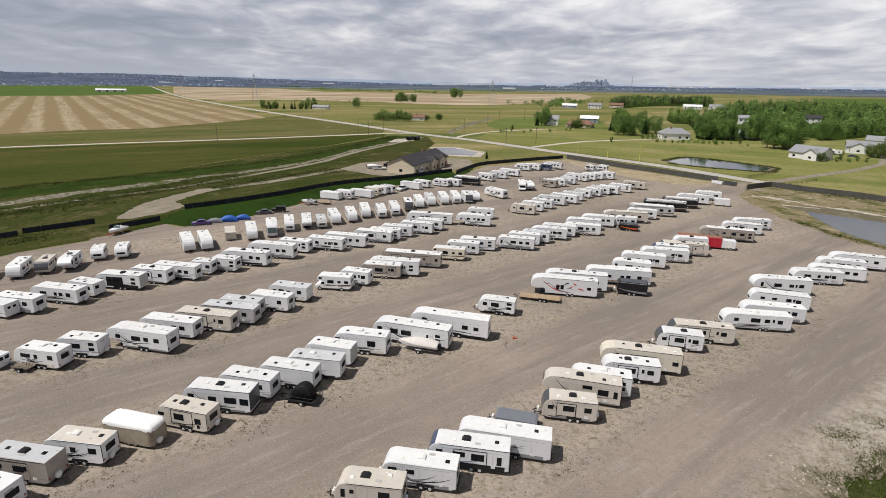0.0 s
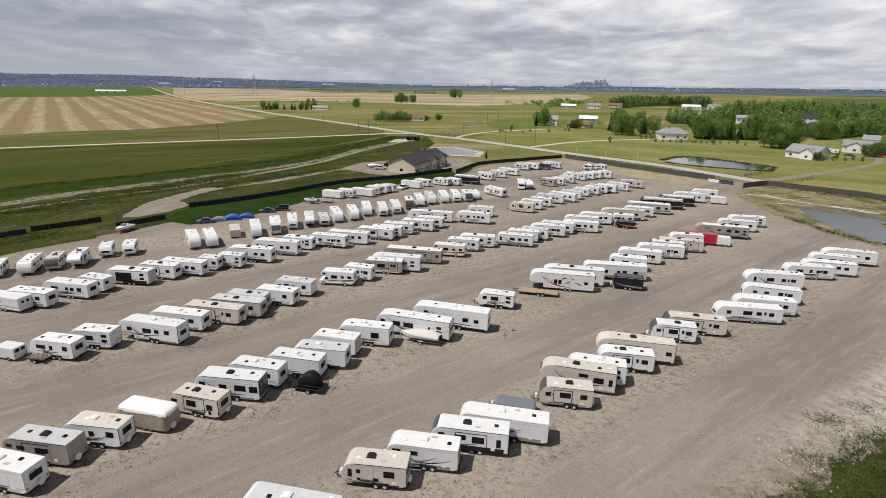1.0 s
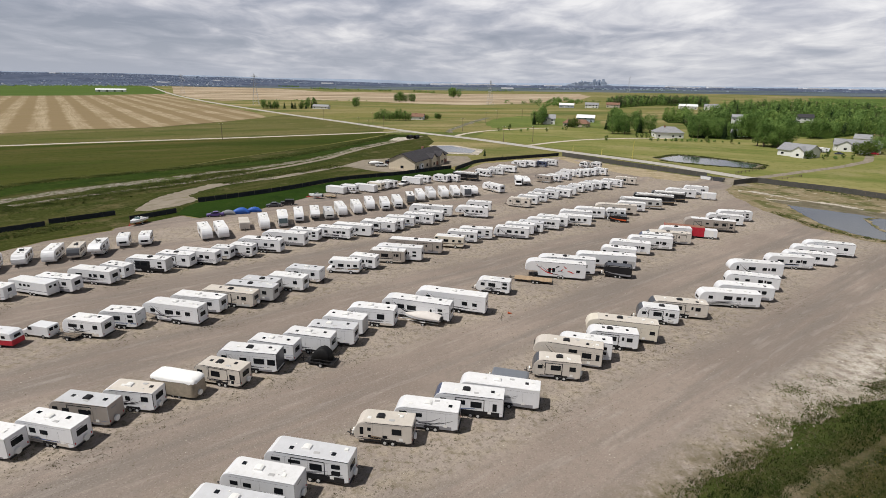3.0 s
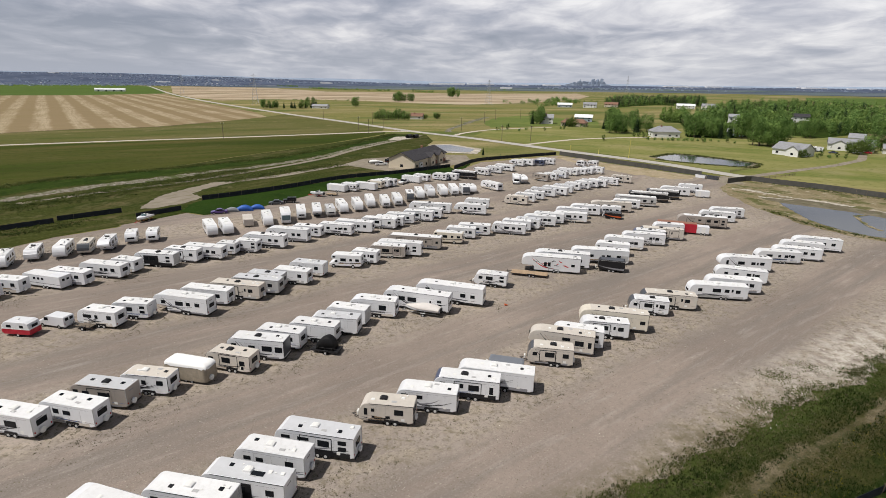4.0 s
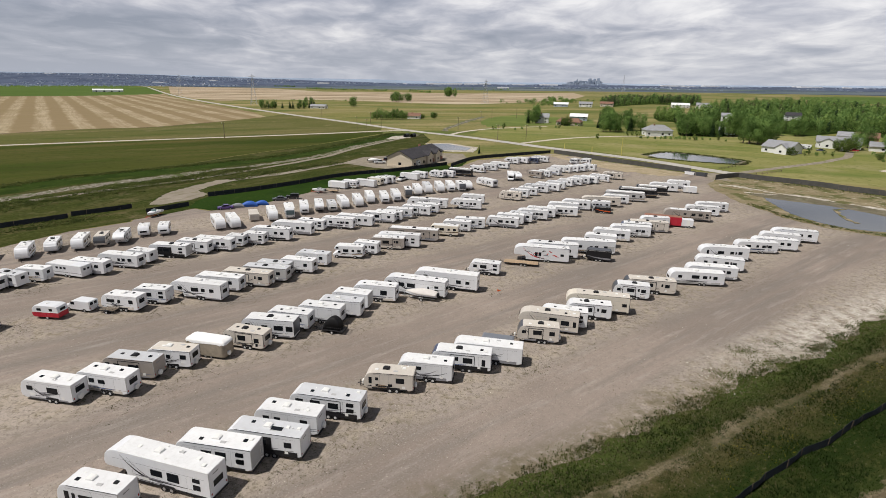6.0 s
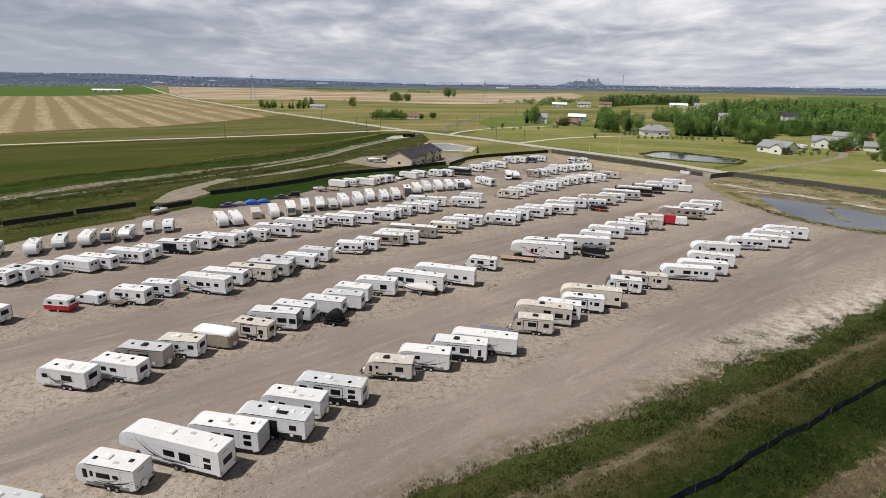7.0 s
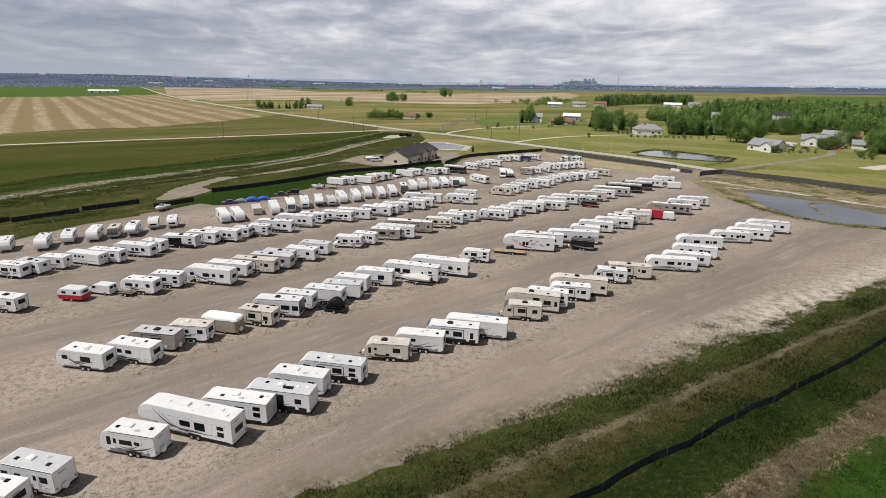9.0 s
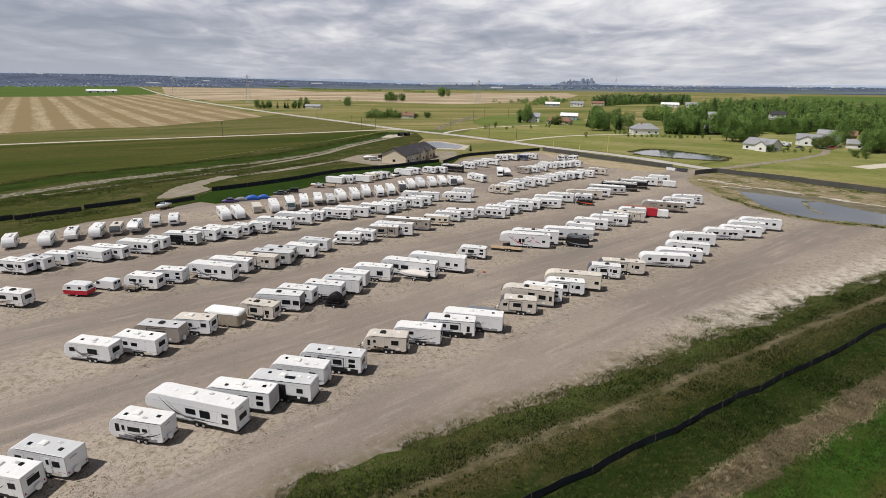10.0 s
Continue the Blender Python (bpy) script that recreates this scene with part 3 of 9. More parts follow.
def prism(bm, profile, y0, y1, bevel=0.0, m=0, segments=2):
    """A side profile of (x, z) points carried across from y0 to y1."""
    a = [bm.verts.new((x, y0, z)) for x, z in profile]
    b = [bm.verts.new((x, y1, z)) for x, z in profile]
    n = len(profile)
    fs = [bm.faces.new(a), bm.faces.new(b[::-1])]
    for i in range(n):
        fs.append(bm.faces.new((a[i], b[i], b[(i + 1) % n], a[(i + 1) % n])))
    for f in fs:
        f.material_index = m
    bmesh.ops.recalc_face_normals(bm, faces=fs)
    if bevel:
        es = list(fs[0].edges) + list(fs[1].edges)
        out = bmesh.ops.bevel(bm, geom=es, offset=bevel, segments=segments, affect="EDGES", profile=0.5)
        for f in out["faces"]:
            f.material_index = m
    return bm


def rod(bm, a, b, r, sides=8, m=0, r2=None):
    a, b = Vector(a), Vector(b)
    d = b - a
    q = d.to_track_quat("Z", "Y").to_matrix().to_4x4()
    before = set(bm.faces)
    bmesh.ops.create_cone(bm, cap_ends=True, segments=sides, radius1=r, radius2=r if r2 is None else r2, depth=d.length,
                          matrix=Matrix.Translation((a + b) / 2) @ q)
    for f in set(bm.faces) - before:
        f.material_index = m
    return bm


def band(bm, xs, zs, ws, y, m=0):
    """A tapering stripe on the plane y, along points (x, z) with half widths."""
    top = [bm.verts.new((x, y, z + w)) for x, z, w in zip(xs, zs, ws)]
    bot = [bm.verts.new((x, y, z - w)) for x, z, w in zip(xs, zs, ws)]
    for i in range(len(xs) - 1):
        f = bm.faces.new((top[i], top[i + 1], bot[i + 1], bot[i]))
        f.material_index = m
    return bm


def thing(name, x, y, turn, label, category, group="", z=None):
    ob = new(name)
    ob.empty_display_size = 0.3
    ob.matrix_world = pose(x, y, land(x, y) if z is None else z, 0, 0, turn)
    return tagged(ob, label, category, group)


# ---- ground and its pieces ----
def sheet(name, points, lift, mat, cell=25.0, label="", thick=0.0):
    """A flat piece of country with the outline given, laid on the land."""
    bm = bmesh.new()
    f = bm.faces.new([bm.verts.new((x, y, 0)) for x, y in points])
    if f.normal.z < 0 or f.calc_area() and (f.normal_update() or f.normal.z < 0):
        f.normal_flip()
    bmesh.ops.triangulate(bm, faces=bm.faces[:])
    for axis in (0, 1):
        lo, hi = min(p[axis] for p in points), max(p[axis] for p in points)
        k = math.floor(lo / cell) + 1
        while k * cell < hi:
            co, no = [0, 0, 0], [0, 0, 0]
            co[axis], no[axis] = k * cell, 1
            bmesh.ops.bisect_plane(bm, geom=bm.verts[:] + bm.edges[:] + bm.faces[:], plane_co=co, plane_no=no)
            k += 1
    for v in bm.verts:
        v.co.z = land(v.co.x, v.co.y) + lift
    ob = part(name, bm, mat)
    return tagged(ob, label, "ground", kind="structure")


def frayed(points, seed, reach=2.2):
    """The outline with tongues of growth a few metres long and a finer fringe on them."""
    return [(x + reach * noise.noise((x * 0.16, y * 0.16, seed)) + 0.5 * noise.noise((x * 0.7, y * 0.7, seed)), y + reach * noise.noise((x * 0.16, y * 0.16, seed + 9)) + 0.6 * noise.noise((x * 0.7, y * 0.7, seed + 9)))
            for x, y in ragged(points, 0.8, 0.3, seed)]


def ragged(points, step, amount, seed):
    """The outline with its sides broken up, so that grass and gravel meet unevenly."""
    rnd = random.Random(seed)
    out = []
    for (x0, y0), (x1, y1) in zip(points, points[1:] + points[:1]):
        n = max(int(math.hypot(x1 - x0, y1 - y0) / step), 1)
        for i in range(n):
            k = i / n
            j = amount if i else 0
            out.append((x0 + (x1 - x0) * k + rnd.uniform(-j, j), y0 + (y1 - y0) * k + rnd.uniform(-j, j)))
    return out


def smooth_line(pts, step):
    """Points along a soft curve through pts."""
    out = []
    P = [pts[0]] + list(pts) + [pts[-1]]
    for i in range(1, len(P) - 2):
        p0, p1, p2, p3 = (Vector(p) for p in P[i - 1:i + 3])
        n = max(int((p2 - p1).length / step), 1)
        for k in range(n):
            t = k / n
            q = 0.5 * ((2 * p1) + (p2 - p0) * t + (2 * p0 - 5 * p1 + 4 * p2 - p3) * t * t + (3 * p1 - p0 - 3 * p2 + p3) * t ** 3)
            out.append((q.x, q.y))
    out.append(tuple(pts[-1]))
    return out


def ribbon(name, pts, width, lift, mat, label, step=8.0, wobble=0.0, category="road", crown=0.0):
    """A road, track or stream bed of a given width along a line."""
    rnd = random.Random(len(name) * 7 + int(width * 10))
    line = smooth_line(pts, step)
    bm = bmesh.new()
    rows = []
    for i, (x, y) in enumerate(line):
        x0, y0 = line[max(i - 1, 0)]
        x1, y1 = line[min(i + 1, len(line) - 1)]
        d = Vector((x1 - x0, y1 - y0)).normalized()
        n = Vector((-d.y, d.x))
        row = []
        for k, c in ((-1, 0), (0, crown), (1, 0)):
            w = k * width / 2 + (rnd.uniform(-wobble, wobble) if k else 0)
            p = Vector((x, y)) + n * w
            row.append(bm.verts.new((p.x, p.y, land(p.x, p.y) + lift + c)))
        rows.append(row)
    for a, b in zip(rows, rows[1:]):
        for k in range(2):
            bm.faces.new((a[k], a[k + 1], b[k + 1], b[k]))
    bmesh.ops.recalc_face_normals(bm, faces=bm.faces[:])
    if bm.faces[:][0].normal.z < 0:
        bmesh.ops.reverse_faces(bm, faces=bm.faces[:])
    return tagged(part(name, bm, mat), label, category, kind="structure")


def ground_sheet():
    """One sheet out to the horizon, finer near the lot."""
    def axis(lo, hi):
        vals, v = [0.0], 0.0
        while v < hi:
            v += 20 if v < 500 else 60 if v < 1200 else 300
            vals.append(min(v, hi))
        v = 0.0
        while v > lo:
            v -= 20 if v > -500 else 60 if v > -1200 else 300
            vals.append(max(v, lo))
        return sorted(set(vals))
    xs, ys = axis(-4600, 4600), axis(-400, 4900)
    verts = [(x, y, land(x, y)) for y in ys for x in xs]
    n = len(xs)
    faces = [(j * n + i, j * n + i + 1, (j + 1) * n + i + 1, (j + 1) * n + i) for j in range(len(ys) - 1) for i in range(n - 1)]
    me = bpy.data.meshes.new("ground")
    me.from_pydata(verts, [], faces)
    me.materials.append(meadow)
    tagged(new("ground", me), "open prairie grassland reaching to the horizon", "ground", kind="structure")


ground_sheet()

# ---- the country round the lot ----
sheet("field_striped", [(-700, 200), (-318, 330), (-318.5, 363.5), (-291.4, 401.5), (-254.7, 422.7), (-225.9, 509), (-205, 560), (-260, 660), (-380, 820),
                        (-535, 1035), (-760, 1380), (-834, 1187.6), (-960, 1112.8), (-1500, 800), (-1300, 300)], 0.10, striped, 60, "pale stubble field with lighter swaths")
sheet("field_crop", [(-1500, 800), (-960, 1112.8), (-834, 1187.6), (-760, 1380), (-1040, 1880), (-1380, 2420), (-1660, 2700), (-2150, 2860), (-3000, 2600), (-2600, 1300)],
      0.12, crop, 90, "bright green field of young crop")
sheet("field_stubble_far", [(-745, 1390), (-560, 1115), (-440, 985), (-388, 1080), (-300, 1060), (-233, 1062), (-160, 1020), (-112, 982), (-10, 926), (92, 1018), (160, 1120), (236, 1240), (330, 1558), (360, 1900), (-48, 1700), (-195, 1760),
                            (-459, 1800), (-869, 2400), (-1366, 2550)], 0.10, stubble_far, 80, "pale tan stubble field")
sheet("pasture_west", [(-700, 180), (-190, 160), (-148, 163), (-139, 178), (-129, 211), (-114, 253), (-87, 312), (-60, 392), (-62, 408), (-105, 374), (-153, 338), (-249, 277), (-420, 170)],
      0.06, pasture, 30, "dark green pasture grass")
sheet("meadow_strip", [(-520, 112), (-249, 289), (-153, 350), (-106, 385), (-66, 420), (-68, 442), (-132, 526), (-208, 622), (-214, 560), (-228, 509), (-257, 425), (-292, 403), (-319, 364), (-318, 332), (-700, 202)], 0.115, side_meadow, 30,
      "rough olive meadow beside the side road")
ribbon("field_edge", [(-620, 228), (-460, 283), (-330, 326), (-321, 362), (-293, 402), (-256, 424), (-242, 466), (-227, 509)], 3.4, 0.135, tilled, "dark tilled edge of the stubble", 4, 0.8, "ground")
sheet("lawn_east", [(60, 326), (82, 304), (104, 281), (124, 250), (142, 230), (160, 220), (300, 150), (520, 250), (420, 420), (300, 420), (235, 455), (205, 480), (150, 470), (80, 500), (20, 460), (5, 395), (37, 350)],
      0.06, lawn, 30, "mown acreage lawn grass")
sheet("meadow_north", ragged([(20, 470), (80, 505), (125, 515), (135, 580), (95, 625), (60, 650), (34, 612), (16, 540)], 8, 2.5, 41), 0.07, hay, 40, "green hay meadow")
sheet("field_east_far", [(770, 1120), (860, 1080), (1250, 1560), (1170, 1670), (955, 1640), (800, 1369)], 0.15, crop, 80, "distant green field")
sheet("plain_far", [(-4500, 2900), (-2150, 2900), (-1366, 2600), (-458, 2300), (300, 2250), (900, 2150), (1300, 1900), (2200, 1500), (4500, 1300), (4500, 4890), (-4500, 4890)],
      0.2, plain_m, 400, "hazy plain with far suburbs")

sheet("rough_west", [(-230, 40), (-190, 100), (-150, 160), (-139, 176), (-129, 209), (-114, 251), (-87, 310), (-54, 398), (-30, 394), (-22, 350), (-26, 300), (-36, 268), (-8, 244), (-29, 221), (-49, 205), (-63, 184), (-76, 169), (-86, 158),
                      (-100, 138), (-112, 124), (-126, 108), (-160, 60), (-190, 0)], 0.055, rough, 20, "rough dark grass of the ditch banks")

# ---- the gravel lot and its edges ----
LOT = [(-130, 60), (-107.5, 92), (-105, 100), (-100, 112), (-90.3, 123), (-92, 131), (-93, 139), (-84, 141.5), (-75.2, 138), (-65, 146), (-59, 158), (-50, 176), (-38.8, 197), (-27.4, 205), (-7, 227), (0, 240),
       (7, 259), (50, 293), (52, 293), (74, 267), (105, 235.5), (113, 235), (112, 224), (103, 209), (101, 192), (101, 175), (104, 152), (108, 142), (112, 138), (118, 134.5), (132, 131.5), (160, 116), (175, 128), (220, 128), (101.8, 86.2), (76.1, 70.6),
       (57, 57), (45.3, 50.6), (37.1, 43.1), (26.9, 37.3), (19.3, 31.6), (14.5, 29.2), (4.2, 23.1), (-5.8, 17.3), (-10.1, 14.3), (-14.8, 9.6), (-57.8, -27.4), (-130, -60), (-200, 0)]
sheet("gravel_lot", ragged(LOT, 3.0, 0.5, 4), 0.05, gravel, 40, "packed tan gravel storage lot with wheel tracks")
sheet("lush_basin", ragged([(-84.5, 157), (-85, 150), (-84, 142), (-75, 138.5), (-65, 146.5), (-59, 158.5), (-50, 176.5), (-38.8, 197.5), (-27.4, 205.5), (-7, 227.5), (0, 240.5), (2, 254), (-5.4, 236), (-7.3, 241), (-29.3, 218.8),
                            (-48.8, 203), (-63.2, 181.8), (-75.4, 166.7)], 3, 0.4, 8), 0.08, basin, 30, "lush dark green grass inside the fence")
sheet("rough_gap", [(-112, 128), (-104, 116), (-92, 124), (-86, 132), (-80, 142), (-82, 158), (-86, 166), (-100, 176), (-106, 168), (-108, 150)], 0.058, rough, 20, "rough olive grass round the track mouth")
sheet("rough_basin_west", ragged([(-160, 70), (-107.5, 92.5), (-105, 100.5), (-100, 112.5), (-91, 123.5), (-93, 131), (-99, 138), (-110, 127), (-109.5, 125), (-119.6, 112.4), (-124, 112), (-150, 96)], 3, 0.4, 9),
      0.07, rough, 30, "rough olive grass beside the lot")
sheet("grass_bank", frayed([(-59.3, -25.5), (-16.3, 11.5), (-11.6, 16.2), (-7.3, 19.2), (2.7, 25), (13, 31), (17.8, 33.5), (25.4, 39), (35.6, 45), (43.8, 52.5), (55.5, 59), (74.6, 72.5), (100.3, 88), (220, 127), (260, 60), (150, -60), (0, -90), (-80, -80)], 5),
      0.09, bank, 20, "rough green grass bank along the lot")
sheet("shore_east", ragged([(101, 209), (98.5, 192), (98, 175), (99.5, 165), (101, 152), (103.6, 146), (107, 139.8), (110.5, 136.5), (116, 132.5), (130, 130), (150, 119), (190, 108), (215, 125), (198, 148), (170, 182), (160, 193), (147, 208),
                            (136, 217), (125, 229), (111, 221)], 2.5, 0.7, 11), 0.07, shore_m, 20, "rough weedy tan shore of the pond")
sheet("mud_margin", ragged([(108, 190), (117.5, 192.5), (123, 189.5), (129.3, 184.5), (134.5, 177.5), (138, 173.5), (143.7, 166.5), (151.5, 158), (172, 136), (165, 124), (142, 146), (131, 165), (112, 181)], 2.5, 0.5, 12), 0.085, mud, 20,
      "dark damp margin of the pond")
sheet("dry_corner", ragged([(51, 292), (60, 282), (74, 265.5), (90, 249.5), (103, 237), (99, 229), (88, 226), (76, 234), (68, 245), (60, 258), (53, 272), (47, 284)], 1.5, 1.0, 61), 0.075, dry_soil, 20, "sandy corner with dry yellow grass")
ribbon("silt_line", [(106, 208), (111, 206), (116, 200), (119.5, 194), (123, 191.4), (129.1, 186.5), (134.2, 179.4)], 2.6, 0.11, chalk, "pale silt line above the pond", 1.6, 1.0, "ground")
ribbon("silt_line", [(137.9, 175.7), (143.5, 168.5), (151.2, 160.3), (175, 134)], 2.6, 0.11, chalk, "pale silt line above the pond", 1.6, 1.0, "ground")
ribbon("silt_line", [(109, 193.2), (114, 191), (119.5, 189)], 1.6, 0.11, chalk, "short pale silt streak above the pond", 2, 0.6, "ground")


def pond(name, pts, lift, label):
    tagged(sheet(name, pts, lift, water, 40, label), category="pond")


pond("water_pond_east", ragged([(111, 183), (116.7, 179.3), (122.7, 174.8), (128.6, 170.5), (132.9, 164.4), (136.3, 157.7), (139.5, 151.4), (143, 148), (152, 139), (168, 126), (160, 118), (142, 127), (131.3, 133), (125.1, 135.7), (117, 138.6),
                                (113.7, 139.8), (109.9, 144.9), (107.8, 151), (106.7, 157.7), (107.9, 166.1), (109.6, 176.3)], 2, 0.45, 3), 0.12, "still grey pond beside the lot")
ribbon("reed_spit", [(126, 165.6), (124.6, 162), (122.6, 157.8), (121, 152), (120.7, 146.5)], 1.3, 0.17, shore_m, "thin reedy spit in the pond", 1.2, 0.45, "ground")
ribbon("reed_spit", [(125.6, 165.2), (128, 166), (130.6, 167)], 1.1, 0.17, shore_m, "thin reedy spit in the pond", 1.2, 0.35, "ground")
sheet("shore_middle", ragged([(102, 302), (120, 317), (132, 311), (148, 294), (156, 283), (141, 267.5), (126, 272), (103, 286)], 3, 0.6, 14), 0.09, mud, 20, "reedy dark pond edge")
pond("water_pond_middle", ragged([(105.1, 299.3), (120.4, 313), (129.3, 308), (145.2, 290.8), (151, 282.7), (140.9, 270.7), (126.9, 275), (106.9, 287.7)], 3, 0.4, 15), 0.13, "small dark pond on the lawn")
sheet("shore_house", ragged([(-24, 328), (-10, 335), (9, 314), (6, 291), (-15, 292)], 3, 0.6, 16), 0.09, chalk, 20, "pale bank of the house pond")
pond("water_pond_house", ragged([(-20.4, 326), (-10.4, 329), (4.5, 311), (2, 297), (-12.3, 298)], 3, 0.4, 17), 0.13, "small pond behind the house")

ribbon("road_main", [(-1500, 2560), (-1380, 2400), (-779, 1432), (-517, 1039), (-368, 834), (-215, 636), (-124.5, 527), (-58.8, 439), (-29.5, 405.3), (-0.6, 379), (34.1, 340.6), (54.4, 318.3), (80, 294.4),
                     (101.4, 272), (121.2, 243), (138.2, 224), (160, 205), (205, 165), (300, 80)], 8.5, 0.16, tarmac, "long pale country road past the lot", 12, 0.15, crown=0.08)
ribbon("road_west", [(-520, 105), (-249.4, 283), (-153.5, 344), (-105.4, 378.7), (-56, 416), (-40, 418)], 6.0, 0.14, dirt_road, "pale gravel side road", 12, 0.2)
ribbon("lane_north", [(-10, 388), (-3, 412), (16.6, 444.8), (45, 468), (73.8, 483.6)], 4.0, 0.13, dirt_road, "gravel lane to the acreages", 8, 0.3)
ribbon("lane_middle", [(38, 343), (58, 366), (80.7, 386), (104, 398), (126.3, 405.9), (150, 406)], 4.0, 0.13, dirt_road, "gravel drive over the lawn", 8, 0.2)
ribbon("lane_east", [(119, 233), (130, 241), (159, 261), (190, 281), (204, 292), (221, 306), (238, 330)], 4.2, 0.13, track_m, "gravel drive to the white house", 6, 0.25)
ribbon("lane_far_east", [(206, 253), (226, 263), (262, 276), (330, 295)], 9.0, 0.14, dirt_road, "wide concrete drive", 8, 0.2)
ribbon("yard_apron", [(111, 219), (113, 229), (117, 238)], 9.0, 0.10, track_m, "gravel entrance of the lot", 4, 0.4)
sheet("track_mouth", ragged([(-96.5, 143), (-99.5, 154), (-100.3, 163), (-98, 174.5), (-94.1, 187), (-90, 190), (-88.6, 185.5), (-91.6, 174.5), (-92.5, 167), (-86, 161.5), (-87.8, 151.8), (-92.5, 144.5)], 1.4, 0.6, 31), 0.10, track_m, 20,
      "wide mouth of the dirt track")
ribbon("track_south", [(-95.5, 172), (-91, 184), (-83.4, 195.6), (-74.6, 206), (-65.4, 222.8), (-57, 236.5), (-49, 242)], 4.2, 0.115, track_m, "dirt track beside the ditch", 3, 0.4)
ribbon("track_north", [(-135, 144), (-124, 161), (-107, 183), (-97.7, 199), (-88.4, 217), (-78.4, 237), (-69, 261), (-60, 301), (-44.3, 350), (-33, 386)], 3.0, 0.11, track_m, "narrow track along the ditch", 6, 0.4)
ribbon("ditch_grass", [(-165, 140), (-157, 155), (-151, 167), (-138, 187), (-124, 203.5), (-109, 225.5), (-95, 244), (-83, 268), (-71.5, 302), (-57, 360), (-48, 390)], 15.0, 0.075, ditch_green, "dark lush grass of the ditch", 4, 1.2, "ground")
ribbon("ditch_bed", [(-156, 128), (-147, 140), (-143.5, 148), (-139.5, 156.5), (-135, 165), (-130, 174), (-123.5, 181.5), (-117, 191), (-110.2, 202)], 6.5, 0.09, stones, "stony drainage ditch with grass", 2, 1.1, "ground")
ribbon("ditch_bed", [(-110.2, 202), (-103, 214), (-93.5, 223.5), (-84.7, 238), (-74.6, 259), (-69, 277), (-64, 302), (-58, 322), (-50, 346), (-43, 362)], 4.0, 0.09, stones, "narrow stony drainage ditch with grass", 2.5, 1.2, "ground")
sheet("culvert_apron", ragged([(-52, 352), (-45, 350), (-38, 362), (-33, 372), (-40, 378), (-49, 372)], 2, 0.7, 33), 0.12, chalk, 20, "pale rubble apron at the culverts")
ribbon("bed_north", [(-16, 420), (-14, 450), (-4, 505), (8, 560), (22, 612)], 6.0, 0.11, stones, "stony creek bed", 8, 1.4, "ground")
sheet("house_yard", [(-57, 239), (-51, 259), (-39, 268), (-28, 285), (0, 283), (3, 262), (-9, 243), (-30, 224), (-40, 227)], 0.10, track_m, 20, "gravel yard round the house")


# ---- far backdrop ----
def rise(x, y):
    """How far the country climbs beyond the valley: a broad slope to the west, hardly any to the north-east."""
    a = -math.degrees(math.atan2(x, y))
    side = min(max((a - 6) / 26, 0.0), 1.0)
    return min(max((math.hypot(x, y) - 3300) / 1480, 0.0), 1.0) * (6 + 58 * side)


def hills(name, r, mat, label):
    """A low range along the horizon, higher to the west."""
    bm = bmesh.new()
    last = None
    n = 160
    for i in range(n + 1):
        a = radians(-64 + 128 * i / n)
        x, y = math.sin(a) * r, math.cos(a) * r
        base = land(x, y)
        h = 20 + 12 * noise.noise((i * 0.05, 3.0, 0)) + 3 * noise.noise((i * 0.21, 9.0, 0)) + max(0.0, -math.sin(a)) * 88
        cur = [bm.verts.new((x, y, base - 30)), bm.verts.new((x, y, base + max(h, 12))), bm.verts.new((x * 1.02, y * 1.02, base - 30))]
        if last:
            bm.faces.new((last[0], cur[0], cur[1], last[1]))
            bm.faces.new((last[1], cur[1], cur[2], last[2]))
        last = cur
    tagged(part(name, bm, mat, smooth=True), label, "hills", kind="structure")


def valley_side():
    """The far slope of the valley, built over with suburbs."""
    bm = bmesh.new()
    rows = []
    for k in range(9):
        r = 3300 + 185 * k
        row = []
        for i in range(121):
            a = radians(-64 + 128 * i / 120)
            x, y = math.sin(a) * r, math.cos(a) * r
            row.append(bm.verts.new((x, y, land(x, y) + rise(x, y) + (0.4 if k else -2) + 4 * noise.noise((x * 0.004, y * 0.004, 6)) * (k > 0))))
        rows.append(row)
    for p, q in zip(rows, rows[1:]):
        for i in range(120):
            bm.faces.new((p[i], p[i + 1], q[i + 1], q[i]))
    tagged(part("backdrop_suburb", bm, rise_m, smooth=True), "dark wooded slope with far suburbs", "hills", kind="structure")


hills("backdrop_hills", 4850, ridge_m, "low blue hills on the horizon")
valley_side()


def city_tower(x, y, w, h, crown):
    """A downtown tower: shaft, a set-back crown or spire, and a podium."""
    ob = thing("office_tower", x, y, rnd.uniform(-12, 12), "distant grey-blue downtown office tower", "tower", "downtown skyline", land(x, y) + rise(x, y) - 0.5)
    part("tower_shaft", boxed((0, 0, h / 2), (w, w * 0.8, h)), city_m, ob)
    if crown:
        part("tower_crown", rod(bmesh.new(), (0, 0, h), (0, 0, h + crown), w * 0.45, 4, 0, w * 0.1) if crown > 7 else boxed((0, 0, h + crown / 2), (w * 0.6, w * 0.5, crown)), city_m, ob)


# (place along the skyline, width, height, crown)
rnd = random.Random(24)
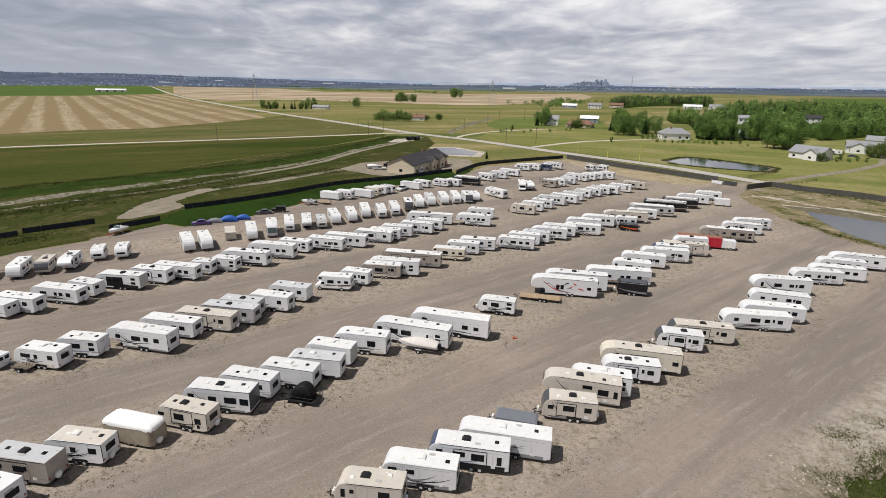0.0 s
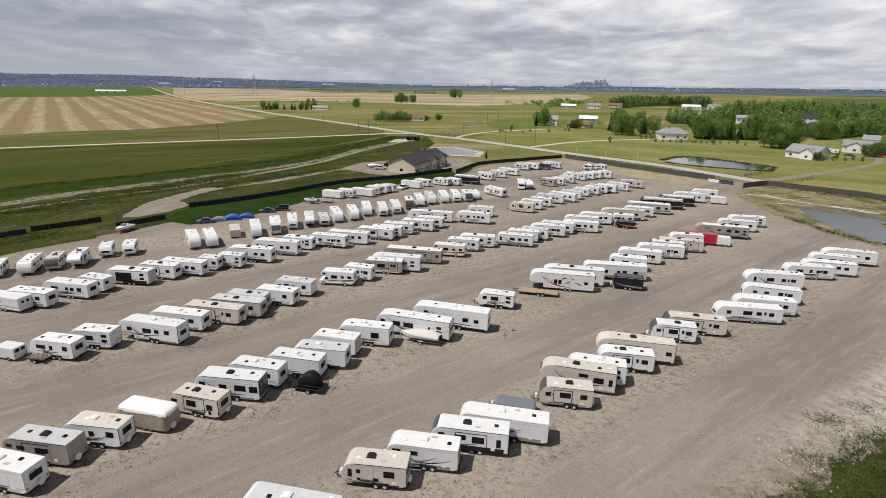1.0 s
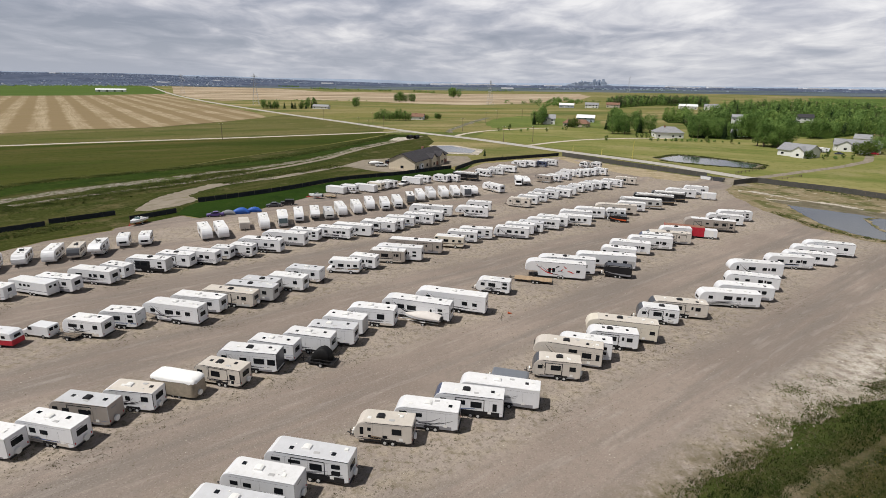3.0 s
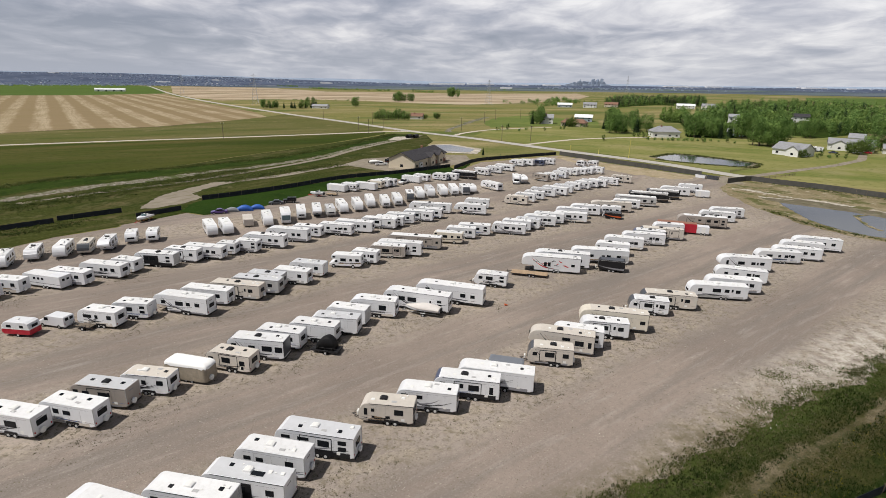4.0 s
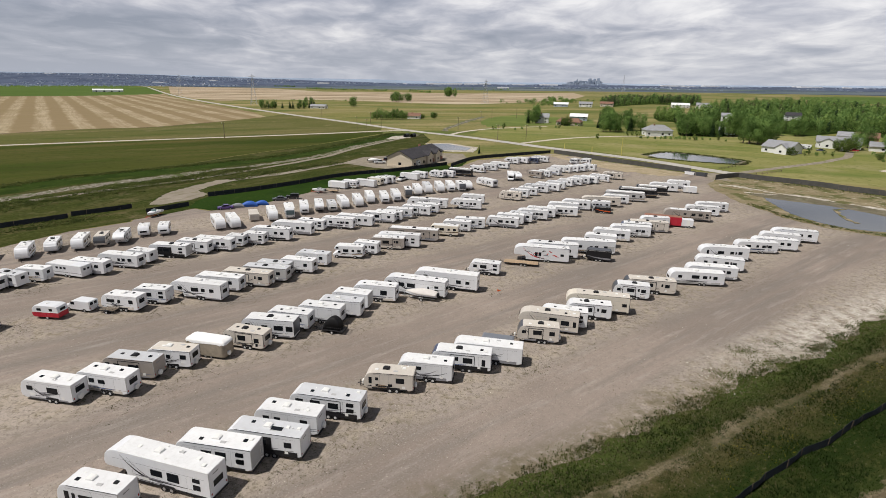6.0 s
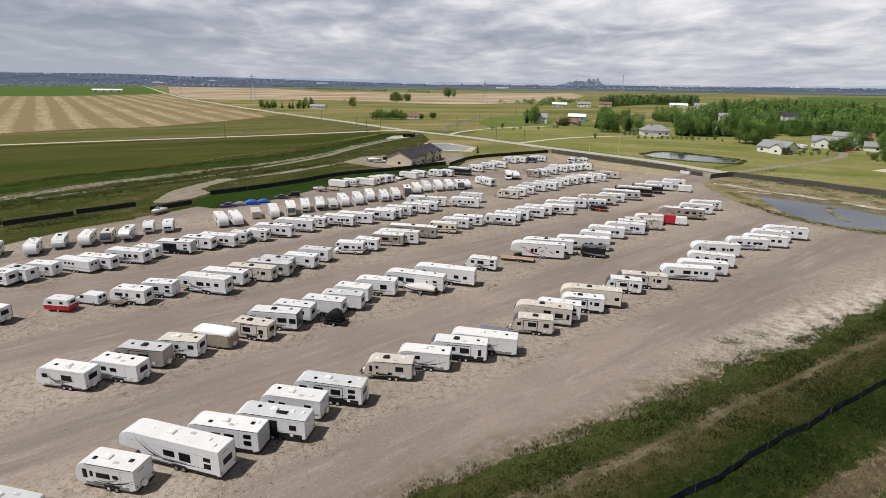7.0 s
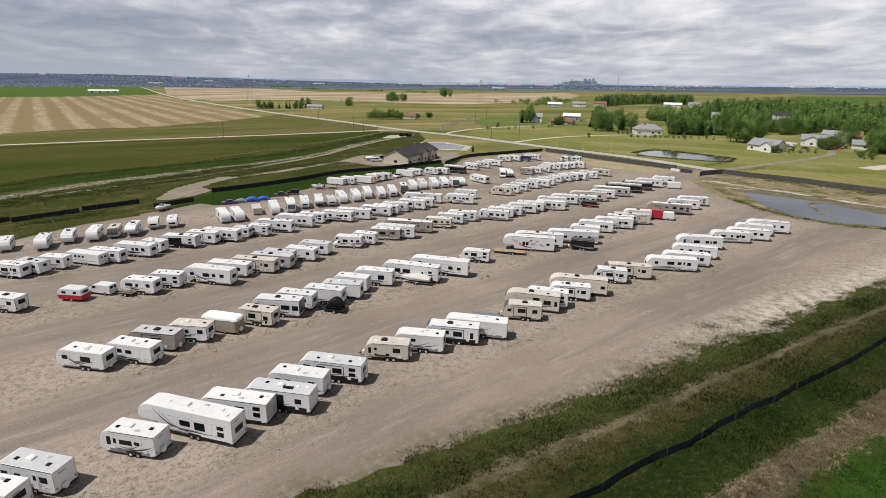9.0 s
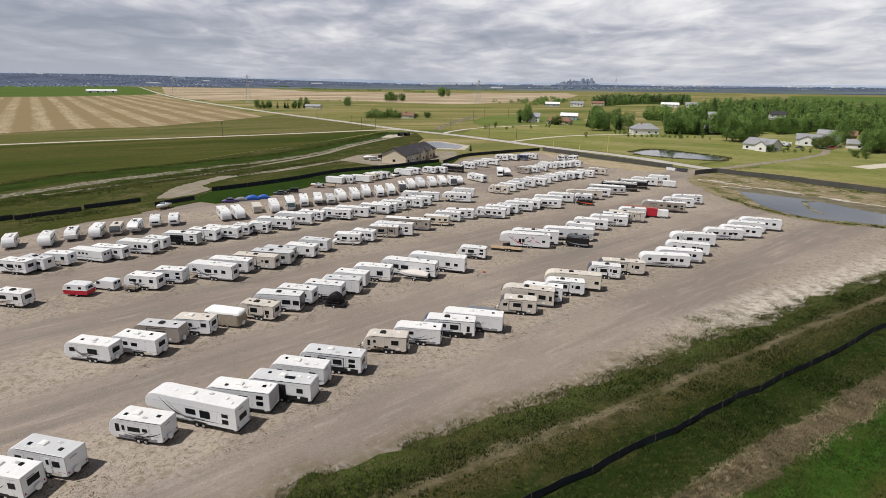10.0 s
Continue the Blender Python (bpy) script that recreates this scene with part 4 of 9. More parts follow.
for k, w, h, crown in ((0.02, 30, 27, 0), (0.07, 24, 32, 3), (0.12, 20, 26, 0), (0.19, 22, 38, 4), (0.245, 20, 44, 14), (0.30, 22, 32, 0), (0.36, 26, 40, 5), (0.41, 24, 44, 0), (0.46, 24, 38, 4), (0.50, 20, 42, 0), (0.55, 22, 34, 5),
                       (0.62, 22, 58, 5), (0.665, 18, 66, 0), (0.71, 18, 44, 4), (0.75, 16, 54, 0), (0.79, 18, 60, 3), (0.84, 16, 46, 0), (0.885, 22, 66, 4), (0.92, 14, 50, 0), (0.96, 22, 38, 3), (1.0, 18, 30, 0)):
    city_tower(812 + 255 * k, 4560 - 30 * k + rnd.uniform(-20, 20), w, h * 0.80, crown)
for k in range(26):
    f = rnd.uniform(-0.25, 1.2)
    city_tower(812 + 255 * f, 4470 + rnd.uniform(-25, 25), rnd.uniform(16, 34), rnd.uniform(9, 17), 0)


def suburb():
    """Far roofs and walls, pale specks on the plain."""
    rnd = random.Random(31)
    verts, faces, idx = [], [], []
    for k in range(3300):
        west = k >= 1900
        a = radians(rnd.uniform(-50, -16) if west else rnd.uniform(-48, 46))
        r = rnd.uniform(2950, 4750)
        x, y = math.sin(a) * r, math.cos(a) * r
        dense = noise.noise((x * 0.0016, y * 0.0016, 1.5))
        if dense < (-0.15 if west else -0.05) or not west and a < radians(-20) and r < 3900:
            continue
        big = rnd.random() < (0.008 if west else 0.04)
        w, d, h = (rnd.uniform(30, 110), rnd.uniform(20, 40), rnd.uniform(5, 8)) if big else (rnd.uniform(5, 11), rnd.uniform(5, 9), rnd.uniform(2.5, 4.5))
        z = land(x, y) + rise(x, y)
        i = len(verts)
        for dx, dy, dz in ((-1, -1, 0), (1, -1, 0), (1, 1, 0), (-1, 1, 0), (-1, -1, 1), (1, -1, 1), (1, 1, 1), (-1, 1, 1)):
            verts.append((x + dx * w / 2, y + dy * d / 2, z + dz * h))
        new_faces = [(0, 1, 5, 4), (1, 2, 6, 5), (2, 3, 7, 6), (3, 0, 4, 7), (4, 5, 6, 7)]
        faces += [tuple(i + q for q in f) for f in new_faces]
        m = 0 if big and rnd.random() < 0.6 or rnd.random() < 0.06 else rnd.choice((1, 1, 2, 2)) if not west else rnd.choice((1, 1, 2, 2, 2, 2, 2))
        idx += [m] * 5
    for wx, wy, w, d, h in ((-230, 4400, 150, 60, 11), (-90, 4420, 120, 60, 12), (40, 4400, 110, 50, 10), (150, 4450, 90, 50, 10), (190, 2900, 60, 20, 7), (620, 4300, 130, 50, 9), (1500, 4200, 160, 60, 9), (1750, 4150, 110, 50, 9), (2300, 3900, 140, 50, 9)):
        z, i = land(wx, wy) + rise(wx, wy), len(verts)
        for dx, dy, dz in ((-1, -1, 0), (1, -1, 0), (1, 1, 0), (-1, 1, 0), (-1, -1, 1), (1, -1, 1), (1, 1, 1), (-1, 1, 1)):
            verts.append((wx + dx * w / 2, wy + dy * d / 2, z + dz * h))
        faces += [tuple(i + q for q in f) for f in ((0, 1, 5, 4), (1, 2, 6, 5), (2, 3, 7, 6), (3, 0, 4, 7), (4, 5, 6, 7))]
        idx += [0] * 5
    me = bpy.data.meshes.new("far_suburb")
    me.from_pydata(verts, [], faces)
    # tower and hill materials carry the painted haze tint on to these houses
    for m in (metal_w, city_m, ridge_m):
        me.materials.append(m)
    me.polygons.foreach_set("material_index", idx)
    tagged(new("far_suburb", me), "far suburb houses and pale warehouses", "suburb", kind="stuff")


suburb()


# ---- fences ----
def silt_fence(name, pts, height, label, step=2.4, lean=0.12, group="lot fence", mat=fence_k, dip=0.03):
    """Black fabric on stakes: a wavy sheet with thickness, sagging between the stakes."""
    rnd = random.Random(len(pts) * 11 + int(height * 100))
    line = smooth_line(pts, step)
    x0, y0 = line[0]
    ob = thing(name, x0, y0, 0, label, "fence", group)
    inv = ob.matrix_world.inverted()
    bm = bmesh.new()
    prev = None
    for i, (x, y) in enumerate(line):
        a, b = line[max(i - 1, 0)], line[min(i + 1, len(line) - 1)]
        d = Vector((b[0] - a[0], b[1] - a[1])).normalized()
        n = Vector((-d.y, d.x))
        for half in range(2):
            if half and i == len(line) - 1:
                break
            q = Vector((x, y)) if not half else (Vector((x, y)) + Vector(line[i + 1])) / 2
            sag = rnd.uniform(0.3, 1.0) * dip * height if half else rnd.uniform(0, 0.4) * dip * height
            off = rnd.uniform(-lean, lean)
            z = land(q.x, q.y)
            cur = []
            for w, k in ((0.012, 0.02), (0.012, 0.5), (0.012, 1), (-0.012, 1), (-0.012, 0.5), (-0.012, 0.02)):
                p = q + n * (w + off * k * (1.2 if half else 1))
                cur.append(bm.verts.new(inv @ Vector((p.x, p.y, z + (height - sag) * k))))
            if prev:
                for k in range(6):
                    bm.faces.new((prev[k], cur[k], cur[(k + 1) % 6], prev[(k + 1) % 6]))
            prev = cur
    part("fabric", bm, mat, ob, "fabric screen sheet")
    stake = shared(("stake", height), lambda: boxed((0, 0, height * 0.52), (0.05, 0.05, height * 1.1)), pole_wood)
    for i, (x, y) in enumerate(line[::max(1, len(line) // 40)]):
        part("stake", stake, None, ob, at=inv @ pose(x, y, land(x, y), rnd.uniform(-5, 5), rnd.uniform(-5, 5), 0))
    return ob


silt_fence("silt_fence", [(-20, -6), (-4, 4.5), (9.9, 14), (13.4, 16.4), (16.9, 18.3), (20.4, 21), (23.1, 22.9), (28.4, 25.9), (33, 29.4), (36.6, 31.7), (39.3, 33.8), (43.5, 35.9), (46.4, 38), (50.8, 41.1), (54.9, 43.5),
                          (64.8, 50.2), (76.9, 58.5), (110, 76)], 1.2, "long black silt fence on wooden stakes in grass", 2.6, 0.09, dip=0.12)
silt_fence("lot_fence", [(-84.5, 157.5), (-75.4, 166.7), (-63.2, 181.8), (-48.8, 203.1), (-29.3, 218.8), (-7.3, 241.2)], 1.6, "tall dark screened fence above green grass", 3, 0.05)
silt_fence("lot_fence", [(-5.4, 235.6), (-1, 248), (6.8, 263.8), (28, 281), (49.7, 296.5)], 1.7, "tall dark screened fence behind parked trailers", 3, 0.05)
silt_fence("lot_fence", [(51.6, 296.5), (73.8, 270.2), (90, 253.5), (105.8, 237.8)], 2.2, "tall grey screened fence along the road", 3, 0.04, mat=fence_g)
silt_fence("lot_fence", [(109.5, 220.2), (117, 225.3), (123.2, 228.3), (128.8, 223.2), (136.3, 218), (147, 210), (153.7, 201.6), (161, 195), (169.5, 185.5), (190, 165)], 2.2, "tall grey screened fence by the pond", 3, 0.04, mat=fence_g)
silt_fence("lot_fence", [(-140, 95), (-130, 104), (-120.8, 113.3)], 1.45, "tall dark screened fence along the ditch grass", 3, 0.05)
silt_fence("lot_fence", [(-119.6, 112.2), (-114, 119), (-109.3, 124.8)], 1.45, "tall dark screened fence along the ditch grass", 3, 0.05)
silt_fence("lot_fence", [(-109.9, 126.9), (-104, 133), (-99.2, 138.4)], 1.45, "tall dark screened fence along the ditch grass", 3, 0.05)
silt_fence("lot_fence", [(-91.6, 132.8), (-88, 138), (-84.2, 143.6)], 1.45, "tall dark screened fence beside the dirt entrance", 3, 0.05)

# ---- vehicles: shared pieces ----
def wheel_mesh(r, w, rim):
    def build():
        bm = bmesh.new()
        rod(bm, (0, -w / 2, 0), (0, w / 2, 0), r, 18)
        return bm
    def rim_build():
        bm = bmesh.new()
        rod(bm, (0, -w / 2 - 0.012, 0), (0, w / 2 + 0.012, 0), r * 0.52, 14)
        rod(bm, (0, -w / 2 - 0.03, 0), (0, w / 2 + 0.03, 0), r * 0.2, 8)
        return bm
    return shared(("tyre", r, w), build, rubber), shared(("rim", r, w, rim.name), rim_build, rim)


def wheel(parent, x, y, r=0.36, w=0.24, rim=rim_w, z=None, split=True):
    """A wheel: tyre and rim apart, or, for those that stay far off, one mesh of both."""
    tyre, rm = wheel_mesh(r, w, rim)
    if split:
        t = part("wheel", tyre, None, parent, at=pose(x, y, r if z is None else z))
        part("rim", rm, None, t)
        return t
    def build():
        bm = bmesh.new()
        rod(bm, (0, -w / 2, 0), (0, w / 2, 0), r, 14)
        rod(bm, (0, -w / 2 - 0.02, 0), (0, w / 2 + 0.02, 0), r * 0.5, 10, 1)
        return bm
    return part("wheel", shared(("whole_wheel", r, w, rim.name), build, [rubber, rim]), None, parent, at=pose(x, y, r if z is None else z))


def window_mesh(w, h, frame=0.04):
    def build():
        bm = boxed((0, 0.008, 0), (w, 0.03, h), 0.012)
        box(bm, (0, 0.02, 0), (w - frame * 2, 0.022, h - frame * 2), 1)
        return bm
    return shared(("window", round(w, 2), round(h, 2), frame), build, [plastic_b, glassd])


def side_window(parent, x, y, z, w, h, name="window"):
    """A framed dark window on the left side (y above 0) or, with y below 0, on the right."""
    return part(name, window_mesh(w, h), None, parent, at=pose(x, y, z, 0, 0, 0 if y > 0 else 180))


def end_window(parent, x, z, w, h, y=0.0, name="window"):
    return part(name, window_mesh(w, h), None, parent, at=pose(x, y, z, 0, 0, -90 if x > 0 else 90))


def ac_mesh(mat):
    def build():
        bm = bmesh.new()
        prism(bm, [(-0.48, 0), (-0.42, 0.22), (-0.2, 0.30), (0.28, 0.28), (0.48, 0.10), (0.48, 0)], -0.36, 0.36, 0.05)
        return bm
    return shared(("ac", mat.name), build, mat)


def vent_mesh(mat):
    return shared(("vent", mat.name), lambda: box(boxed((0, 0, 0.03), (0.44, 0.44, 0.06)), (0, 0, 0.09), (0.40, 0.40, 0.07), 0, 0.03), mat)


def swooshes(parent, L, h, y, rnd, mats, count=3, nose=False):
    """One vinyl graphic along a side: a sheaf of nearly parallel tapering lines that sweep low along the body and, on some, arc down from the nose."""
    a, f = L / 2, 1 if y > 0 else -1
    tones = list(dict.fromkeys(mats))
    bm = bmesh.new()
    n = 13
    splash = len(tones) > 2
    x0, reach = a * rnd.uniform(0.45, 0.92), L * rnd.uniform(0.40, 0.72)
    z0, rise, dip = rnd.uniform(0.95, 1.25), rnd.uniform(-0.15, 0.65), rnd.uniform(0.02, 0.20)
    for k in range(count):
        xs, zs, ws = [], [], []
        if nose and k < 2:
            xa, xb = a * (0.66 - 0.13 * k), a * (-0.12 - 0.16 * k)
            za, zb = h - 0.42 - 0.12 * k, 1.05 - 0.16 * k
            for i in range(n):
                t = i / (n - 1)
                xs.append(xa + (xb - xa) * t)
                zs.append(zb + (za - zb) * (1 - t) ** 2.4 - 0.06 * math.sin(math.pi * t))
                ws.append(0.02 + (0.13 - 0.06 * k) * math.sin(math.pi * min(t * 1.1, 1)) ** 0.8 / (1 + 1.5 * (1 - t) ** 2))
        elif splash:
            xa, za = a * rnd.uniform(-0.5, 0.65), rnd.uniform(1.5, 2.8)
            for i in range(n):
                t = i / (n - 1)
                xs.append(xa - (0.8 + 0.25 * (k % 4)) * t)
                zs.append(za + 0.18 * math.sin(4 * t + k))
                ws.append(0.01 + 0.12 * math.sin(math.pi * t) ** 1.5)
        else:
            xa = x0 - 0.09 * L * (k % 3)
            length = reach * (1 - 0.16 * (k // 2))
            za = z0 + 0.115 * ((k + 1) // 2) * (-1 if k % 2 else 1)
            wide = (0.075, 0.035, 0.05, 0.025)[k % 4]
            for i in range(n):
                t = i / (n - 1)
                xs.append(max(xa - length * t, -a + 0.12 - 0.001 * i))
                zs.append(max(za + rise * (1 + 0.12 * k) * t ** 2.4 - dip * math.sin(math.pi * t), 0.70))
                ws.append(0.012 + wide * math.sin(math.pi * t ** 0.75) ** 1.1)
        band(bm, xs, zs, ws, y + f * (0.005 + 0.0025 * k), tones.index(mats[k % len(mats)]))
    part("side_graphic", bm, tones, parent, "flowing vinyl graphics")


def tongue(parent, x, spread=0.7, reach=1.1, tanks=True):
    bm = bmesh.new()
    for s in (1, -1):
        rod(bm, (x - 0.3, s * spread, 0.5), (x + reach, 0, 0.5), 0.05, 6)
    rod(bm, (x + reach - 0.35, 0, 0.05), (x + reach - 0.35, 0, 0.95), 0.04, 6)
    part("hitch_frame", bm, steel, parent, "black steel A-frame hitch")
    if tanks:
        def build():
            bm = bmesh.new()
            for s in (0.16, -0.16):
                rod(bm, (0, s, 0.55), (0, s, 1.0), 0.14, 10)
                rod(bm, (0, s, 1.0), (0, s, 1.08), 0.14, 10, 0, 0.05)
            return bm
        part("gas_bottle", shared(("gas",), build, plastic_w), None, parent, "pair of white gas bottles", at=pose(x + 0.35, 0, 0))


def spare(parent, x, y, z, cover):
    def build():
        bm = bmesh.new()
        rod(bm, (-0.11, 0, 0), (0.11, 0, 0), 0.36, 18)
        rod(bm, (-0.13, 0, 0), (0.13, 0, 0), 0.28, 18)
        return bm
    part("spare_wheel", shared(("spare", cover.name), build, cover), None, parent, "covered spare wheel", at=pose(x, y, z))


def tail(parent, x, W, h):
    lamp = shared(("tail",), lambda: boxed((0, 0, 0), (0.04, 0.14, 0.22), 0.01), lamp_red)
    for s in (1, -1):
        part("tail_light", lamp, None, parent, at=pose(x, s * (W / 2 - 0.2), 1.0))
    part("bumper", shared(("bumper", round(W, 1)), lambda: boxed((0, 0, 0), (0.1, W * 0.96, 0.1)), steel), None, parent, at=pose(x - 0.1, 0, 0.55))


PAINT = {"beige": (beige, "beige"), "cream": (cream, "cream"), "taupe": (taupe, "taupe"), "grey": (greyp, "grey"), "darkblue": (navy, "dark blue")}
count_unit = [0]
UNITS = []


def body_profile(kind, L, h):
    a = L / 2
    if kind == "fw":
        step = a - min(2.7, L * 0.3)
        return [(-a, 0.62), (-a + 0.4, 0.48), (step - 0.1, 0.48), (step + 0.05, 1.45), (a - 0.32, 1.50), (a - 0.06, 1.68), (a, 1.95), (a - 0.05, 2.25), (a - 0.22, h - 0.72), (a - 0.55, h - 0.36), (a - 1.0, h - 0.14), (a - 1.6, h - 0.02), (a - 2.0, h), (-a, h - 0.08)]
    if kind == "horse":
        return [(-a, 0.5), (a - 1.4, 0.5), (a - 1.3, 1.1), (a - 0.1, 1.2), (a, 1.5), (a - 0.3, h - 0.1), (a - 0.7, h), (-a, h)]
    if kind in ("cargo", "redcargo"):
        return [(-a, 0.42), (a - 0.1, 0.42), (a, 0.6), (a, h - 0.15), (a - 0.15, h), (-a, h)]
    return [(-a, 0.66), (-a + 0.55, 0.46), (a - 0.75, 0.46), (a - 0.12, 0.72), (a, 1.15), (a - 0.05, 1.75), (a - 0.20, h - 0.72), (a - 0.46, h - 0.32), (a - 0.80, h - 0.09), (a - 1.25, h), (-a, h - 0.03)]


def trailer(x, y, turn, L, h=3.0, kind="tt", look_of="", group="parked trailers"):
    """A travel trailer, fifth wheel, horse or cargo trailer: body, roof, windows, wheels, hitch and roof fittings."""
    count_unit[0] += 1
    rnd = random.Random(count_unit[0] * 17 + 3)
    W = 2.5
    near = math.hypot(x, y) < 100
    UNITS.append((x, y, turn, L))
    f = set(look_of.split())
    wins = [[float(v) for v in q.split(":")] for k in f if k.startswith("W=") for q in k[2:].split(",")]
    paint, word = white, "white"
    for key, (m, w) in PAINT.items():
        if key in f:
            paint, word = m, w
    nouns = {"tt": ("travel_trailer", "travel trailer"), "fw": ("fifth_wheel_trailer", "fifth-wheel camper"), "horse": ("horse_trailer", "horse trailer"),
             "cargo": ("cargo_trailer", "enclosed cargo trailer")}
    name, noun = nouns[kind]
    extra = []
    if "swoosh" in f or "redswoosh" in f:
        extra.append("red and black graphics" if "redswoosh" in f else "dark swoosh graphics")
    if "spare" in f:
        extra.append("a rear spare wheel")
    elif f & {"slide", "twoslides", "rearslide"}:
        extra.append("a closed slide-out")
    elif "bunks" in f:
        extra.append("stacked bunk windows")
    label = f"{word} {noun} with {' and '.join(extra[:2]) if extra else 'plain sides'}" + (" on gravel" if len(extra) < 2 else "")
    ob = thing(name, x, y, turn + rnd.uniform(-0.8, 0.8), label, "trailer", group)
    bm = bmesh.new()
    prism(bm, body_profile(kind, L, h), -W / 2, W / 2, 0.07)
    part("body", bm, paint, ob)
    a = L / 2
    top = h - 0.03
    # roof membrane, laid on the shell
    rmat = roof_tan if f & {"beige", "cream", "beigeroof"} else roof_silver if f & {"silverroof", "grey", "greyside"} or "taupe" in f and near else roof_white
    front = a - (2.0 if kind == "fw" else 1.25)
    bm = bmesh.new()
    prism(bm, [(-a + 0.04, h - 0.09), (-a + 0.04, h - 0.025), (-a + 0.1, h + 0.005 - (0.075 if kind == "fw" else 0.022)), (front, h + 0.03), (front + 0.25, h - 0.0), (front, h - 0.1)], -W / 2 + 0.05, W / 2 - 0.05, 0.0)
    part("roof", bm, rmat, ob, "rubber roof membrane")
    for s in ((1, -1) if near else (1,)):
        bm = boxed(((front - a) / 2, s * (W / 2 + 0.004), h - 0.09), (front + a - 0.1, 0.03, 0.05))
        part("gutter", bm, plastic_b if f & {"blacktrim", "slide", "beige", "blackedge"} or rnd.random() < 0.2 else rnd.choice((plastic_w, greyp)), ob)
    if kind in ("tt", "fw"):
        ac = plastic_b if "blackac" in f else plastic_w
        part("air_conditioner", ac_mesh(ac), None, ob, at=pose(rnd.uniform(-0.6, 0.6), 0, top))
        for px in (-a * 0.62, a * 0.42):
            part("roof_vent", vent_mesh(rnd.choice((plastic_w, plastic_b, glassd))), None, ob, at=pose(px + rnd.uniform(-0.4, 0.4), rnd.uniform(-0.5, 0.5), top - (0.02 if kind == "fw" else 0)))
        if L > 8 and near:
            part("roof_vent", vent_mesh(plastic_w), None, ob, at=pose(-a * 0.82, rnd.uniform(-0.6, 0.6), top - (0.03 if kind == "fw" else 0)))
        if near:
            small = shared(("roof_cap",), lambda: rod(bmesh.new(), (0, 0, 0), (0, 0, 0.12), 0.09, 8), plastic_w)
            for k in range(3):
                part("roof_cap", small, None, ob, at=pose(rnd.uniform(-a * 0.9, a * 0.5), rnd.uniform(-0.9, 0.9), top - 0.03))
            hatch_top = shared(("skylight",), lambda: boxed((0, 0, 0.05), (0.62, 0.36, 0.09), 0.03), rnd.choice((plastic_w, greyp)))
            part("skylight", hatch_top, None, ob, at=pose(-a * 0.28 + rnd.uniform(-0.4, 0.4), rnd.choice((-0.6, 0.55)), top - 0.02))
        if not near:
            clutter = bmesh.new()
            for k in range(4):
                box(clutter, (rnd.uniform(-a * 0.9, a * 0.5), rnd.uniform(-0.9, 0.9), 0.04), (rnd.uniform(0.15, 0.5), rnd.uniform(0.15, 0.4), 0.10), rnd.choice((0, 0, 1)))
            part("roof_fitting", clutter, [greyp, plastic_b], ob, "small caps and hatches on the roof", at=pose(0, 0, top - 0.02))
        if "solar" in f:
            part("solar_panel", boxed((-a * 0.3, 0.3, top + 0.07), (1.3, 0.6, 0.05), 0.01), glassd, ob, "dark blue solar panel")
    # chassis and wheels
    part("chassis", boxed((-0.2, 0, 0.46), (L - 1.2 - (2.2 if kind == "fw" else 0), 1.5, 0.22)), steel, ob)
    axles = (-0.45, 0.45) if L > 5.4 else (0,)
    if L > 15 and kind == "fw":
        axles = (-0.9, 0, 0.9)
    base = -L * 0.10
    for ax in axles:
        for s in (1, -1):
            wheel(ob, base + ax, s * (W / 2 - 0.10), 0.35, 0.22, rim_w if rnd.random() < 0.8 else rim_s, split=near)
    arch = shared(("arch", len(axles)), lambda: prism(bmesh.new(), [(-0.5 - 0.45 * (len(axles) - 1), 0.5), (-0.42 - 0.42 * (len(axles) - 1), 0.78), (0.42 + 0.42 * (len(axles) - 1), 0.78), (0.5 + 0.45 * (len(axles) - 1), 0.5)], -0.012, 0.012), plastic_b)
    for s in ((1, -1) if near else ()):
        part("wheel_arch", arch, None, ob, at=pose(base, s * (W / 2 + 0.010), 0.06))
    if kind == "fw":
        bm = bmesh.new()
        for s in (0.8, -0.8):
            rod(bm, (a - 2.4, s, 0.03), (a - 2.4, s, 0.7), 0.05, 6)
            box(bm, (a - 2.4, s, 0.03), (0.25, 0.25, 0.05))
        part("landing_leg", bm, steel, ob)
        part("kingpin", boxed((a - 1.3, 0, 1.35), (0.5, 0.5, 0.35), 0.04), steel, ob)
        end_window(ob, a - 0.02, 2.45, 1.5, 0.001 + 0.42) if rnd.random() < 0.25 else None
    else:
        tongue(ob, a, tanks=kind == "tt" and near)
    if near:
        tail(ob, -a, W, h)
    # sides
    low_band = rnd.choice((0.2, 0.24, 0.42, 0.55))
    low_tone = rnd.choice((stripe_k, stripe_k, stripe_g)) if low_band < 0.3 else rnd.choice((greyp, stripe_g, beige))
    for s in (1, -1):
        y0 = s * W / 2
        if kind == "horse":
            for k in range(3):
                side_window(ob, -a * 0.1 + k * 0.95, y0, h - 0.75, 0.55, 0.42)
            part("stripe", band(bmesh.new(), (-a + 0.1, a - 1.4), (1.1, 1.1), (0.05, 0.05), y0 + s * 0.006), stripe_g, ob)
            continue
        if kind == "cargo":
            part("door", shared(("cargo_door",), lambda: boxed((0, 0, 0), (0.85, 0.03, 1.75), 0.01), plastic_w), None, ob, at=pose(a - 1.2, y0 + s * 0.01, 1.4))
            continue
        z = 1.92 if kind == "tt" else 2.05
        if wins and s > 0:
            for u, ww, wh, wz in wins:
                side_window(ob, a * u, y0, wz, ww, wh)
